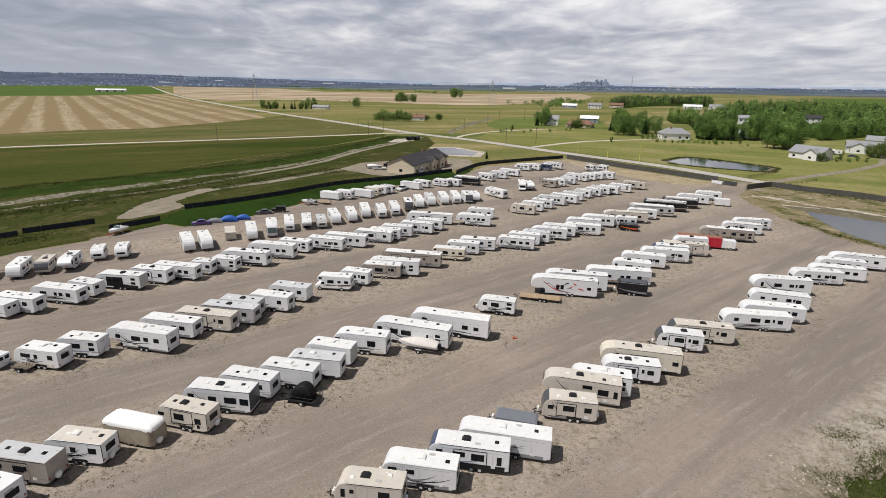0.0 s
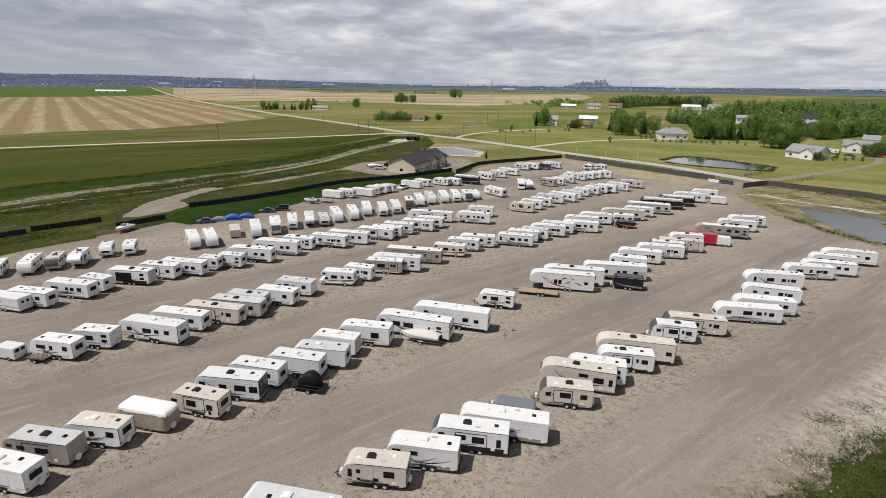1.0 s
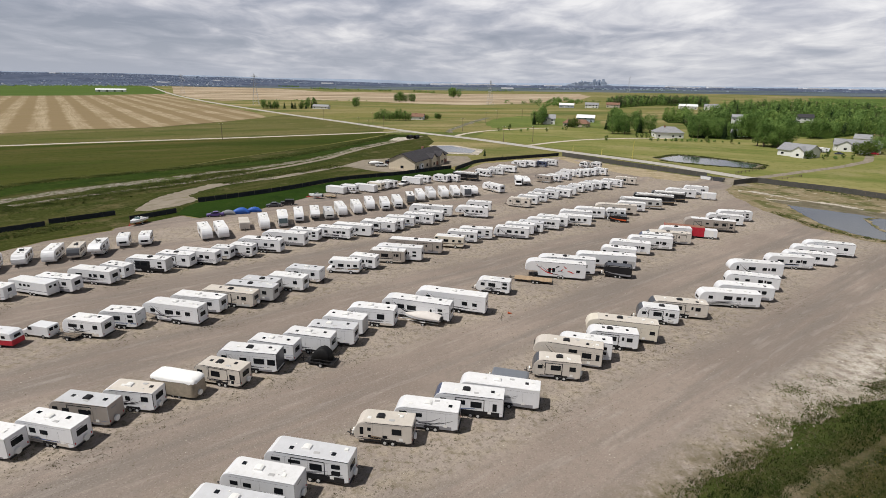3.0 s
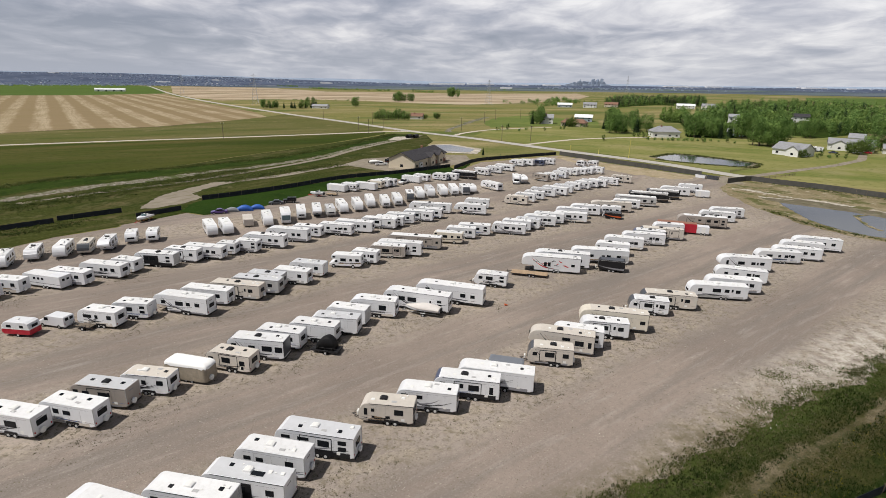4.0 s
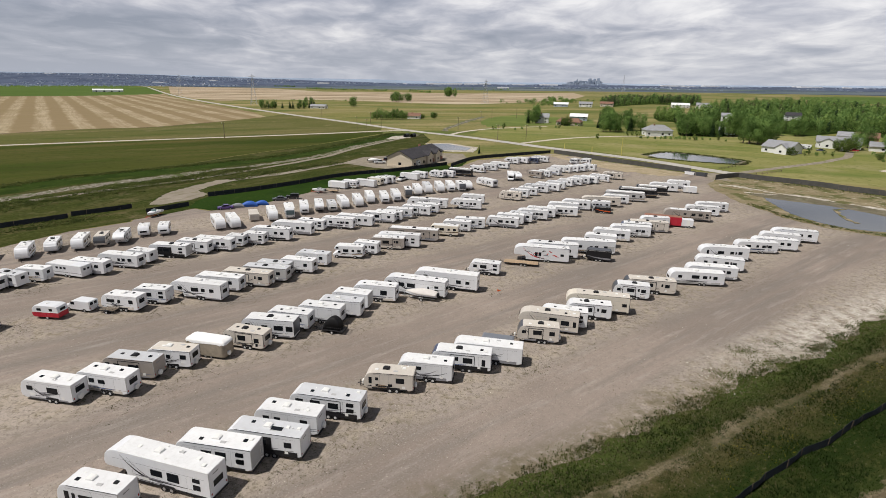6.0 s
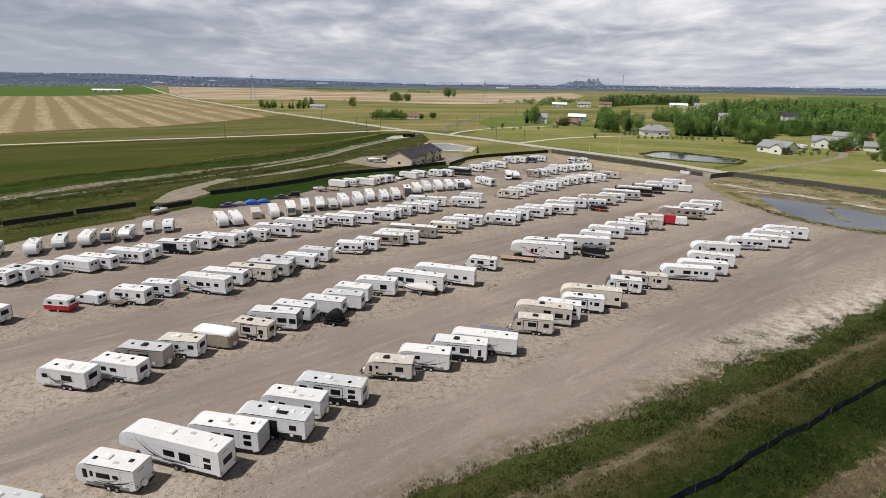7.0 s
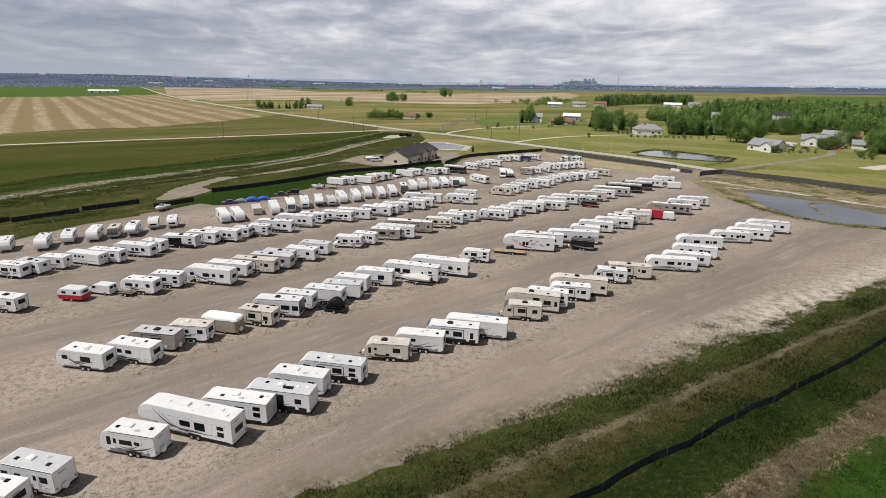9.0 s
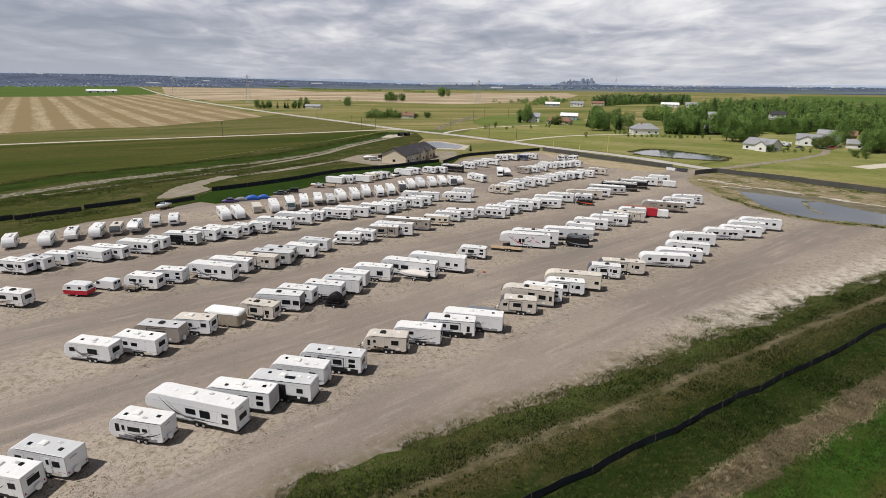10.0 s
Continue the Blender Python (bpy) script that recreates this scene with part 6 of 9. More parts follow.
def open_trailer(x, y, turn, L, W, deck, rail, label, name="flatbed_trailer", z=0.62):
    """An open trailer: frame, separate deck planks, wheels, rails."""
    ob = thing(name, x, y, turn, label, "trailer", "open trailers")
    a = L / 2
    bm = bmesh.new()
    for s in (1, -1):
        box(bm, (0, s * (W / 2 - 0.04), z - 0.08), (L, 0.08, 0.14))
    for k in range(5):
        box(bm, (-a + 0.05 + k * (L - 0.1) / 4, 0, z - 0.09), (0.08, W - 0.16, 0.10))
    part("frame", bm, steel, ob)
    n = max(int(W / 0.2), 4)
    plank = shared(("plank", L, W), lambda: boxed((0, 0, 0), (L - 0.05, W / n - 0.02, 0.05)), deck)
    for k in range(n):
        part("plank", plank, None, ob, at=pose(0, -W / 2 + W / n * (k + 0.5), z + 0.02))
    if rail:
        bm = bmesh.new()
        for s in (1, -1):
            rod(bm, (-a, s * W / 2, z + rail), (a, s * W / 2, z + rail), 0.025, 6)
            for k in range(5):
                px = -a + 0.03 + k * (L - 0.06) / 4
                rod(bm, (px, s * W / 2, z), (px, s * W / 2, z + rail), 0.025, 6)
        rod(bm, (a, -W / 2, z + rail), (a, W / 2, z + rail), 0.025, 6)
        part("rail", bm, steel, ob)
    bm = bmesh.new()
    for k in range(9):
        rod(bm, (-a - 0.03, -W / 2 + k * W / 8, z), (-a - 0.1, -W / 2 + k * W / 8, z + 1.1), 0.018, 5)
    rod(bm, (-a - 0.1, -W / 2, z + 1.1), (-a - 0.1, W / 2, z + 1.1), 0.025, 5)
    part("tailgate", bm, steel, ob, "raised mesh ramp gate")
    for ax in ((-0.9, -0.1) if L > 4.5 else (-0.2,)):
        for s in (1, -1):
            wheel(ob, ax, s * (W / 2 + 0.12), 0.33, 0.2)
            part("fender", boxed((ax, s * (W / 2 + 0.12), 0.72), (0.8, 0.24, 0.04), 0.01), steel, ob)
    tongue(ob, a, W * 0.35, 1.2, False)
    return ob


def tarp_heap(x, y, turn, L, W, H, mat, label, name="tarped_load", z0=0.7, category="load", boxy=1.0):
    """Something under a tied-down tarpaulin."""
    ob = thing(name, x, y, turn, label, category)
    rnd = random.Random(int(abs(x) * 10))
    bm = bmesh.new()
    nx, ny = 18, 12
    grid = []
    for i in range(nx + 1):
        row = []
        for j in range(ny + 1):
            u, v = i / nx * 2 - 1, j / ny * 2 - 1
            e = max(0.0, 1 - abs(u) ** (2.6 * boxy)) ** (0.55 / boxy) * max(0.0, 1 - abs(v) ** (3.2 * boxy)) ** (0.55 / boxy)
            hgt = H * e * (0.78 + 0.22 * math.cos(u * 2.2 + 0.4)) + 0.06 * noise.noise((u * 3, v * 3, x))
            row.append(bm.verts.new((u * L / 2, v * W / 2, z0 + max(hgt, 0))))
        grid.append(row)
    for i in range(nx):
        for j in range(ny):
            bm.faces.new((grid[i][j], grid[i + 1][j], grid[i + 1][j + 1], grid[i][j + 1]))
    edge = [v for v in bm.verts if v.is_boundary]
    bm.faces.new([grid[i][0] for i in range(nx + 1)] + [grid[nx][j] for j in range(1, ny + 1)] + [grid[i][ny] for i in range(nx - 1, -1, -1)] + [grid[0][j] for j in range(ny - 1, 0, -1)])
    bmesh.ops.recalc_face_normals(bm, faces=bm.faces[:])
    part("tarp", bm, mat, ob, smooth=True)
    return ob


def boat_on_trailer(x, y, turn, L, hull, cover, label, bare=False):
    """A runabout on a road trailer, with a lofted hull and a taut cover."""
    ob = thing("boat_on_trailer", x, y, turn, label, "boat", "boats")
    n = 14
    bm = bmesh.new()
    rings = []
    for i in range(n + 1):
        t = i / n
        px = -L / 2 + L * t
        b = 1.1 * (1 - max(0, (t - 0.45) / 0.55) ** 2.2) * 0.98 + 0.02
        keel = 0.65 + 0.45 * max(0, (t - 0.6) / 0.4) ** 2
        rings.append([bm.verts.new(p) for p in ((px, -b, 1.45 + 0.12 * t), (px, -b * 0.92, 1.05), (px, 0, keel), (px, b * 0.92, 1.05), (px, b, 1.45 + 0.12 * t))])
    for p, q in zip(rings, rings[1:]):
        for k in range(4):
            bm.faces.new((p[k], q[k], q[k + 1], p[k + 1]))
    bm.faces.new(rings[0])
    bmesh.ops.recalc_face_normals(bm, faces=bm.faces[:])
    part("hull", bm, hull, ob, smooth=False)
    if bare:
        part("cockpit", boxed((-L * 0.16, 0, 1.22), (L * 0.6, 1.7, 0.4), 0.04), greyp, ob, "grey open cockpit")
        bm = bmesh.new()
        rim = [(-L * 0.05 + L * 0.54 * k / 8, 1.07 * (1 - max(0, (0.45 + 0.54 * k / 8 - 0.45) / 0.55) ** 2.2) + 0.01) for k in range(9)]
        top = [bm.verts.new((px, w, 1.56)) for px, w in rim] + [bm.verts.new((px, -w, 1.56)) for px, w in reversed(rim)]
        low = [bm.verts.new((v.co.x, v.co.y, 1.47)) for v in top]
        bm.faces.new(top), bm.faces.new(low[::-1])
        for k in range(len(top)):
            bm.faces.new((top[k], low[k], low[(k + 1) % len(top)], top[(k + 1) % len(top)]))
        bmesh.ops.recalc_face_normals(bm, faces=bm.faces[:])
        part("foredeck", bm, hull, ob)
        part("windscreen", prism(bmesh.new(), [(0.25, 1.55), (-0.15, 2.1), (-0.2, 2.1), (0.2, 1.55)], -0.85, 0.85), glassl, ob, "tinted windscreen")
        for s in (1, -1):
            part("gunwale", boxed((-L * 0.26, s * 1.0, 1.5), (L * 0.46, 0.18, 0.1), 0.03), hull, ob)
            part("seat", box(boxed((-L * 0.1, s * 0.45, 1.5), (0.5, 0.5, 0.2), 0.04), (-L * 0.1 - 0.25, s * 0.45, 1.75), (0.12, 0.5, 0.6)), plastic_w, ob)
    else:
        bm = bmesh.new()
        rings = []
        for i in range(n + 1):
            t = i / n
            px = -L / 2 - 0.02 + (L + 0.04) * t
            b = 1.14 * (1 - max(0, (t - 0.45) / 0.55) ** 2.2) * 0.98 + 0.03
            crest = 1.58 + 0.62 * math.sin(math.pi * min(t * 1.1, 1)) ** 0.7 * (1 - 0.3 * t)
            rings.append([bm.verts.new(p) for p in ((px, -b, 1.36 + 0.12 * t), (px, -b, 1.5 + 0.12 * t), (px, -b * 0.45, crest - 0.08), (px, 0, crest), (px, b * 0.45, crest - 0.08), (px, b, 1.5 + 0.12 * t), (px, b, 1.36 + 0.12 * t))])
        for p, q in zip(rings, rings[1:]):
            for k in range(6):
                bm.faces.new((p[k], q[k], q[k + 1], p[k + 1]))
        part("boat_cover", bm, cover, ob, smooth=True)
    bm = bmesh.new()
    for s in (1, -1):
        rod(bm, (-L / 2 + 0.2, s * 0.7, 0.5), (L / 2 - 0.4, s * 0.35, 0.5), 0.05, 6)
        rod(bm, (L / 2 - 0.4, s * 0.35, 0.5), (L / 2 + 0.9, 0, 0.48), 0.05, 6)
    box(bm, (-0.3, 0, 0.5), (0.08, 2.1, 0.08))
    rod(bm, (L / 2 + 0.4, 0, 0.45), (L / 2 + 0.1, 0, 1.2), 0.04, 6)
    part("trailer_frame", bm, redp if bare else rim_w, ob)
    for s in (1, -1):
        wheel(ob, -0.3, s * 1.08, 0.32, 0.2)
        part("fender", boxed((-0.3, s * 1.08, 0.70), (0.85, 0.24, 0.04), 0.01), rim_w, ob)
    part("outboard_engine", boxed((-L / 2 - 0.25, 0, 1.15), (0.35, 0.4, 0.9), 0.08), plastic_b, ob)
    return ob


def car(x, y, turn, paint, kind, label, group="parked cars"):
    """A car, van, pickup or four-by-four: body, glasshouse, wheels, lights."""
    shapes = {
        "sedan": (4.6, [(-2.3, 0.35), (2.2, 0.32), (2.3, 0.6), (2.2, 0.8), (1.2, 0.95), (-1.5, 1.0), (-2.25, 0.95), (-2.3, 0.7)], [(1.15, 0.95), (0.45, 1.42), (-0.75, 1.45), (-1.55, 1.0)]),
        "van": (5.2, [(-2.6, 0.4), (2.5, 0.4), (2.6, 0.65), (2.5, 1.0), (1.6, 1.2), (0.85, 1.95), (0.5, 2.05), (-2.5, 2.05), (-2.6, 1.9)], None),
        "pickup": (5.6, [(-2.8, 0.55), (2.7, 0.5), (2.8, 0.8), (2.7, 1.1), (1.2, 1.2), (-2.8, 1.2)], [(1.15, 1.18), (0.5, 1.82), (-0.8, 1.85), (-1.0, 1.18)]),
        "jeep": (4.2, [(-2.05, 0.55), (2.0, 0.5), (2.1, 0.7), (2.05, 1.15), (0.9, 1.2), (-2.05, 1.2)], [(0.85, 1.18), (0.6, 1.8), (-1.95, 1.82), (-2.0, 1.18)]),
    }
    L, prof, cab = shapes[kind]
    ob = thing({"van": "cargo_van", "pickup": "pickup_truck", "jeep": "off_road_car", "sedan": "car"}[kind], x, y, turn, label, "van" if kind == "van" else "car", group)
    W = 2.0 if kind in ("van", "pickup") else 1.8
    part("body", prism(bmesh.new(), prof, -W / 2, W / 2, 0.07), paint, ob)
    if cab:
        part("glasshouse", prism(bmesh.new(), cab, -W / 2 + 0.1, W / 2 - 0.1, 0.06), glassd, ob, "tinted glass cabin")
        bm = bmesh.new()
        xs = [p[0] for p in cab]
        zt = max(p[1] for p in cab)
        box(bm, ((cab[1][0] + cab[2][0]) / 2, 0, zt + 0.01), (cab[1][0] - cab[2][0] + 0.1, W - 0.26, 0.04), 0, 0.015)
        part("roof", bm, paint, ob)
    else:
        bm = bmesh.new()
        prism(bm, [(1.62, 1.24), (0.95, 1.88), (0.90, 1.86), (1.57, 1.21)], -W / 2 + 0.15, W / 2 - 0.15)
        part("windscreen", bm, glassd, ob)
        for s in (1, -1):
            side_window(ob, 0.75, s * W / 2, 1.55, 0.75, 0.5, "cab_window")
            end_window(ob, -2.6, 1.6, 0.62, 0.5, s * 0.42)
    for ax in (L * 0.31, -L * 0.29):
        for s in (1, -1):
            wheel(ob, ax, s * (W / 2 - 0.1), 0.40 if kind in ("jeep", "pickup") else 0.34, 0.22, rim_s)
    for s in (1, -1):
        part("headlight", boxed((L / 2 - 0.03, s * (W / 2 - 0.3), 0.78), (0.08, 0.3, 0.14), 0.02), glassl, ob)
        part("tail_light", boxed((-L / 2 + 0.0, s * (W / 2 - 0.15), 0.9), (0.05, 0.14, 0.22), 0.02), lamp_red, ob)
    if kind == "pickup":
        part("cargo_bed", boxed((-1.9, 0, 1.19), (1.6, W - 0.3, 0.05)), steel, ob)
    return ob


# ---- the parked rows, lane by lane ----
# row along the grass bank
trailer(-41.8, 13.0, 171, 6.6, 3.0, "tt", "swoosh spare", "trailers along the bank")
trailer(-40.0, 16.3, 169, 7.3, 3.0, "tt", "silverroof spare", "trailers along the bank")
trailer(-33.1, 22.0, 170, 6.8, 3.0, "tt", "swoosh spare W=.66:.5:1.0:1.8,.44:.35:.6:1.85,.05:1.55:.58:1.8,-.36:.62:.42:1.85", "trailers along the bank")
trailer(-28.5, 25.5, 166, 12.7, 3.6, "fw", "swoosh W=-.02:1.4:.72:2.0,-.33:1.4:1.0:1.95,-.76:.85:.46:2.3,-.76:.85:.6:1.5", "trailers along the bank")
trailer(-24.4, 28.7, 172, 8.8, 3.1, "tt", "greyrear bunks swoosh W=.65:.8:.5:2.1,.15:1.2:.5:2.1,-.22:1.2:.95:1.9,-.72:.8:.46:2.35,-.72:.8:.6:1.5", "trailers along the bank")
trailer(-20.0, 31.1, 171, 8.9, 3.1, "tt", "silverroof slide swoosh solar darkslide darklow", "trailers along the bank")
trailer(-18.8, 35.1, 171, 7.9, 3.0, "tt", "spare", "trailers along the bank")
trailer(-15.1, 38.4, 172, 9.2, 3.1, "tt", "silverroof bunks slide spare swoosh darklow W=.69:1.0:.38:2.2,.25:1.3:.38:2.2,-.25:1.3:.75:1.95,-.72:.85:.46:2.35,-.72:.85:.46:1.6", "trailers along the bank")
trailer(-8.3, 44.6, 176, 6.6, 2.9, "tt", "beige swoosh spare blackac nocap rearwin W=.73:.42:.9:1.75,.47:.4:.42:2.0,.46:.36:.3:1.1,-.07:.55:.38:1.15,-.47:1.1:.72:1.9", "trailers along the bank")
trailer(-3.8, 47.6, 174, 7.7, 3.0, "tt", "swoosh W=.68:.9:.45:2.2,.2:.8:.5:2.1", "trailers along the bank")
trailer(1.1, 50.7, 174, 8.6, 3.1, "tt", "slide bluenose blackac darklow W=.70:.7:.4:2.2,.22:1.3:.6:2.05,-.24:1.35:.8:1.9,-.76:.5:1.0:1.75", "trailers along the bank")
trailer(4.9, 53.2, 171, 10.3, 3.1, "tt", "swoosh bare", "trailers along the bank")
popup_trailer(6.7, 57.9, 168, 4.9)
trailer(13.2, 60.3, 174, 6.5, 3.0, "tt", "beige slide swoosh blackac spare", "trailers along the bank")
trailer(15.5, 64.6, 167, 9.8, 3.4, "fw", "beige swoosh blackac blackedge W=-.15:1.2:.5:2.45,-.55:1.3:.8:2.0,-.86:.5:.95:1.9", "trailers along the bank")
trailer(18.3, 66.5, 168, 7.8, 3.2, "tt", "bunks", "trailers along the bank")
trailer(23.2, 70.1, 172, 7.6, 3.0, "tt", "swoosh blackac slide", "trailers along the bank")
trailer(25.4, 73.2, 170, 11.0, 3.5, "fw", "cream swoosh blackac slide blackedge W=.62:.9:.5:2.4,-.02:.9:.5:2.2,-.84:.8:.6:1.95", "trailers along the bank")
trailer(33.4, 80.2, 170, 6.7, 3.0, "tt", "swoosh blackac slide", "trailers along the bank")
trailer(37.9, 83.3, 173, 9.6, 3.0, "tt", "beige slide blackac", "trailers along the bank")
trailer(49.1, 88.9, 176, 10.8, 3.0, "tt", "swoosh spare", "trailers along the bank")
trailer(53.8, 92.8, 171, 10.2, 3.0, "tt", "greyrear", "trailers along the bank")
trailer(58.2, 98.9, 166, 9.9, 3.0, "tt", "swoosh", "trailers along the bank")
trailer(62.4, 106.4, 175, 10.9, 3.4, "fw", "swoosh", "trailers along the bank")
trailer(73.2, 113.1, 176, 9.7, 3.0, "tt", "", "trailers along the bank")
trailer(79.3, 116.2, 170, 10.5, 3.0, "tt", "swoosh", "trailers along the bank")
trailer(83.5, 121.5, 166, 9.3, 3.0, "tt", "", "trailers along the bank")
trailer(88.8, 124.4, 166, 10.8, 3.4, "fw", "", "trailers along the bank")
# second row
trailer(-50.0, 39.2, 171, 7.5, 3.0, "tt", "swoosh spare rearwin W=.62:.85:.6:1.9,-.25:1.55:.8:1.85", "trailers of the second row")
trailer(-44.6, 41.5, 170, 7.7, 3.0, "tt", "spare W=.33:.8:.6:1.95,-.05:1.0:.55:1.9", "trailers of the second row")
trailer(-43.5, 45.4, 175, 7.7, 3.0, "tt", "taupe slide blackac spare W=.75:.7:.4:2.1,.4:.9:.45:2.0,-.2:1.3:.7:1.9", "trailers of the second row")
trailer(-39.7, 48.5, 175, 6.8, 2.9, "tt", "swoosh spare beigeroof", "trailers of the second row")
covered_trailer(-35.9, 51.8, 169, 6.5, 2.9)
trailer(-31.5, 54.9, 169, 7.0, 2.9, "tt", "beige slide blackac spare rearwin W=.72:.8:.4:1.9,.05:1.3:.8:1.85,-.66:.8:.7:1.7,-.66:.4:.5:1.0", "trailers of the second row")
trailer(-29.2, 58.6, 175, 8.7, 3.3, "tt", "blackac darkrear swoosh W=.72:.8:.5:2.2,.1:1.0:.6:2.0,-.42:1.5:.8:1.95,-.82:1.1:.85:1.9", "trailers of the second row")
trailer(-27.1, 62.0, 170, 7.5, 3.1, "tt", "rearwin", "trailers of the second row")
trailer(-22.7, 64.7, 170, 7.9, 3.1, "tt", "swoosh bare", "trailers of the second row")
trailer(-20.0, 67.5, 175, 7.9, 3.1, "tt", "swoosh bare greyside", "trailers of the second row")
trailer(-18.8, 71.2, 170, 7.1, 3.1, "tt", "greyrear swoosh bare", "trailers of the second row")
trailer(-15.0, 74.7, 173, 8.2, 3.3, "fw", "swoosh W=.80:.8:.5:2.25,-.45:1.25:.9:1.95", "trailers of the second row")
trailer(-7.8, 78.1, 167, 12.2, 3.5, "fw", "swoosh blackedge W=.80:.8:.5:2.35,.42:1.3:.75:2.15,.10:1.6:.8:2.1,-.72:.8:.46:2.3,-.72:.8:.46:1.6", "trailers of the second row")
trailer(-2.1, 81.9, 168, 12.8, 3.6, "fw", "swoosh W=-.42:.95:.7:1.95,-.70:.8:.6:1.9,.62:.8:.35:2.6", "trailers of the second row")
trailer(5.8, 91.0, 169, 6.5, 2.8, "tt", "bunks swoosh", "trailers of the second row")
trailer(19.0, 101.0, 173, 12.4, 3.6, "fw", "redswoosh W=.18:.6:.9:1.9,.05:.6:.9:1.9,-.75:.75:.55:1.95", "trailers of the second row")
trailer(21.8, 104.3, 172, 12.1, 3.6, "fw", "blacktrim slide blackac", "trailers of the second row")
trailer(31.0, 108.2, 175, 12.8, 3.4, "tt", "grille", "trailers of the second row")
trailer(35.5, 114.6, 166, 7.9, 3.1, "tt", "swoosh blackac", "trailers of the second row")
trailer(39.6, 120.0, 168, 9.4, 3.1, "tt", "", "trailers of the second row")
trailer(45.7, 124.4, 174, 10.5, 3.1, "tt", "swoosh", "trailers of the second row")
trailer(48.3, 128.1, 168, 8.1, 3.0, "tt", "bluenose blackac", "trailers of the second row")
trailer(52.1, 130.1, 172, 10.9, 3.1, "tt", "beige rearslide blackac W=.1:.9:.6:2.0,-.2:.6:.5:2.0", "trailers of the second row")
trailer(55.9, 135.8, 174, 8.0, 3.0, "tt", "blackac", "trailers of the second row")
red_cargo(60.5, 137.3, 165, 13.2)
trailer(68.4, 144.6, 169, 13.2, 3.4, "fw", "taupe blackac twoslides swoosh W=-.26:1.1:.7:2.1,-.56:1.1:.7:2.1,-.84:.8:.5:2.3,-.84:.8:.5:1.5,.1:.8:.5:2.2", "trailers of the second row")
trailer(76.0, 152.2, 167, 9.9, 3.1, "tt", "slide", "trailers of the second row")
trailer(81.2, 157.7, 175, 9.9, 3.1, "tt", "bunks", "trailers of the second row")
# third row
trailer(-75.9, 56.8, 172, 6.5, 2.9, "tt", "spare blackac", "trailers of the third row")
vintage_caravan(-67.7, 62.2, 176)
trailer(-57.7, 66.5, 173, 7.0, 3.0, "tt", "swoosh", "trailers of the third row")
trailer(-54.6, 70.0, 177, 6.6, 3.0, "tt", "bunks spare bluestripe", "trailers of the third row")
trailer(-47.3, 72.7, 170, 10.5, 3.4, "fw", "swoosh rearwin", "trailers of the third row")
trailer(-45.5, 77.2, 172, 9.5, 3.0, "tt", "spare swoosh", "trailers of the third row")
trailer(-41.3, 80.1, 173, 10.3, 3.0, "tt", "beige slide blackac spare rearwin", "trailers of the third row")
trailer(-38.7, 83.1, 173, 10.0, 3.0, "tt", "grey slide blackac rearwin", "trailers of the third row")
trailer(-38.0, 85.8, 172, 7.9, 3.0, "tt", "grey blackac", "trailers of the third row")
trailer(-33.7, 88.5, 170, 7.8, 3.0, "tt", "spare swoosh", "trailers of the third row")
trailer(-31.7, 93.2, 170, 7.6, 3.0, "tt", "greyside", "trailers of the third row")
motorhome(-25.0, 99.0, 177, 7.0, 3.0, "mhc", "")
trailer(-21.6, 102.3, 169, 6.4, 3.0, "tt", "swoosh", "trailers of the third row")
trailer(-17.2, 106.7, 177, 8.4, 3.0, "tt", "taupe rearslide W=.6:.8:.5:2.0,.05:1.6:.75:1.9,-.6:.7:.6:2.0", "trailers of the third row")
trailer(-14.8, 108.7, 175, 10.9, 3.4, "fw", "swoosh bunks", "trailers of the third row")
trailer(-11.8, 114.6, 174, 13.2, 3.2, "tt", "taupe twoslides blackac W=.1:1.3:.75:1.9,-.86:.6:.6:1.95", "trailers of the third row")
motorhome(-4.0, 119.8, 173, 7.8, 2.9, "mhc", "cream")
trailer(-0.8, 124.5, 174, 7.9, 3.0, "tt", "swoosh", "trailers of the third row")
trailer(2.6, 128.0, 177, 8.8, 3.0, "tt", "bunks blackac", "trailers of the third row")
trailer(12.0, 130.0, 170, 9.1, 3.0, "tt", "swoosh", "trailers of the third row")
trailer(14.3, 134.1, 171, 8.1, 3.0, "tt", "", "trailers of the third row")
trailer(17.5, 136.5, 167, 7.3, 3.0, "tt", "greyside", "trailers of the third row")
trailer(21.3, 139.8, 173, 9.1, 3.2, "fw", "swoosh", "trailers of the third row")
trailer(24.3, 143.4, 169, 9.0, 3.1, "tt", "greyrear", "trailers of the third row")
trailer(30.9, 145.4, 171, 9.7, 3.0, "tt", "swoosh", "trailers of the third row")
trailer(32.3, 150.9, 172, 9.4, 3.1, "tt", "", "trailers of the third row")
trailer(37.1, 154.8, 171, 9.0, 3.3, "fw", "swoosh", "trailers of the third row")
trailer(46.4, 160.9, 175, 12.6, 3.3, "fw", "beige blacktrim", "trailers of the third row")
trailer(45.1, 155.5, 167, 6.0, 3.0, "tt", "blackac", "trailers of the third row")
trailer(52.7, 166.1, 168, 8.6, 3.0, "tt", "swoosh", "trailers of the third row")
motorhome(57.0, 170.8, 167, 13.2, 3.4, "mha", "greydark")
motorhome(63.6, 178.3, 167, 13.2, 3.4, "mha", "black")
motorhome(70.3, 183.6, 167, 11.1, 3.4, "mha", "black")
trailer(76.9, 190.2, 167, 10.2, 3.4, "fw", "swoosh", "trailers of the third row")
trailer(85.2, 197.6, 167, 8.5, 3.2, "tt", "", "trailers of the third row")
# fourth row
trailer(-87.7, 72.6, 173, 7.0, 3.0, "tt", "rearwin swoosh", "trailers of the fourth row")
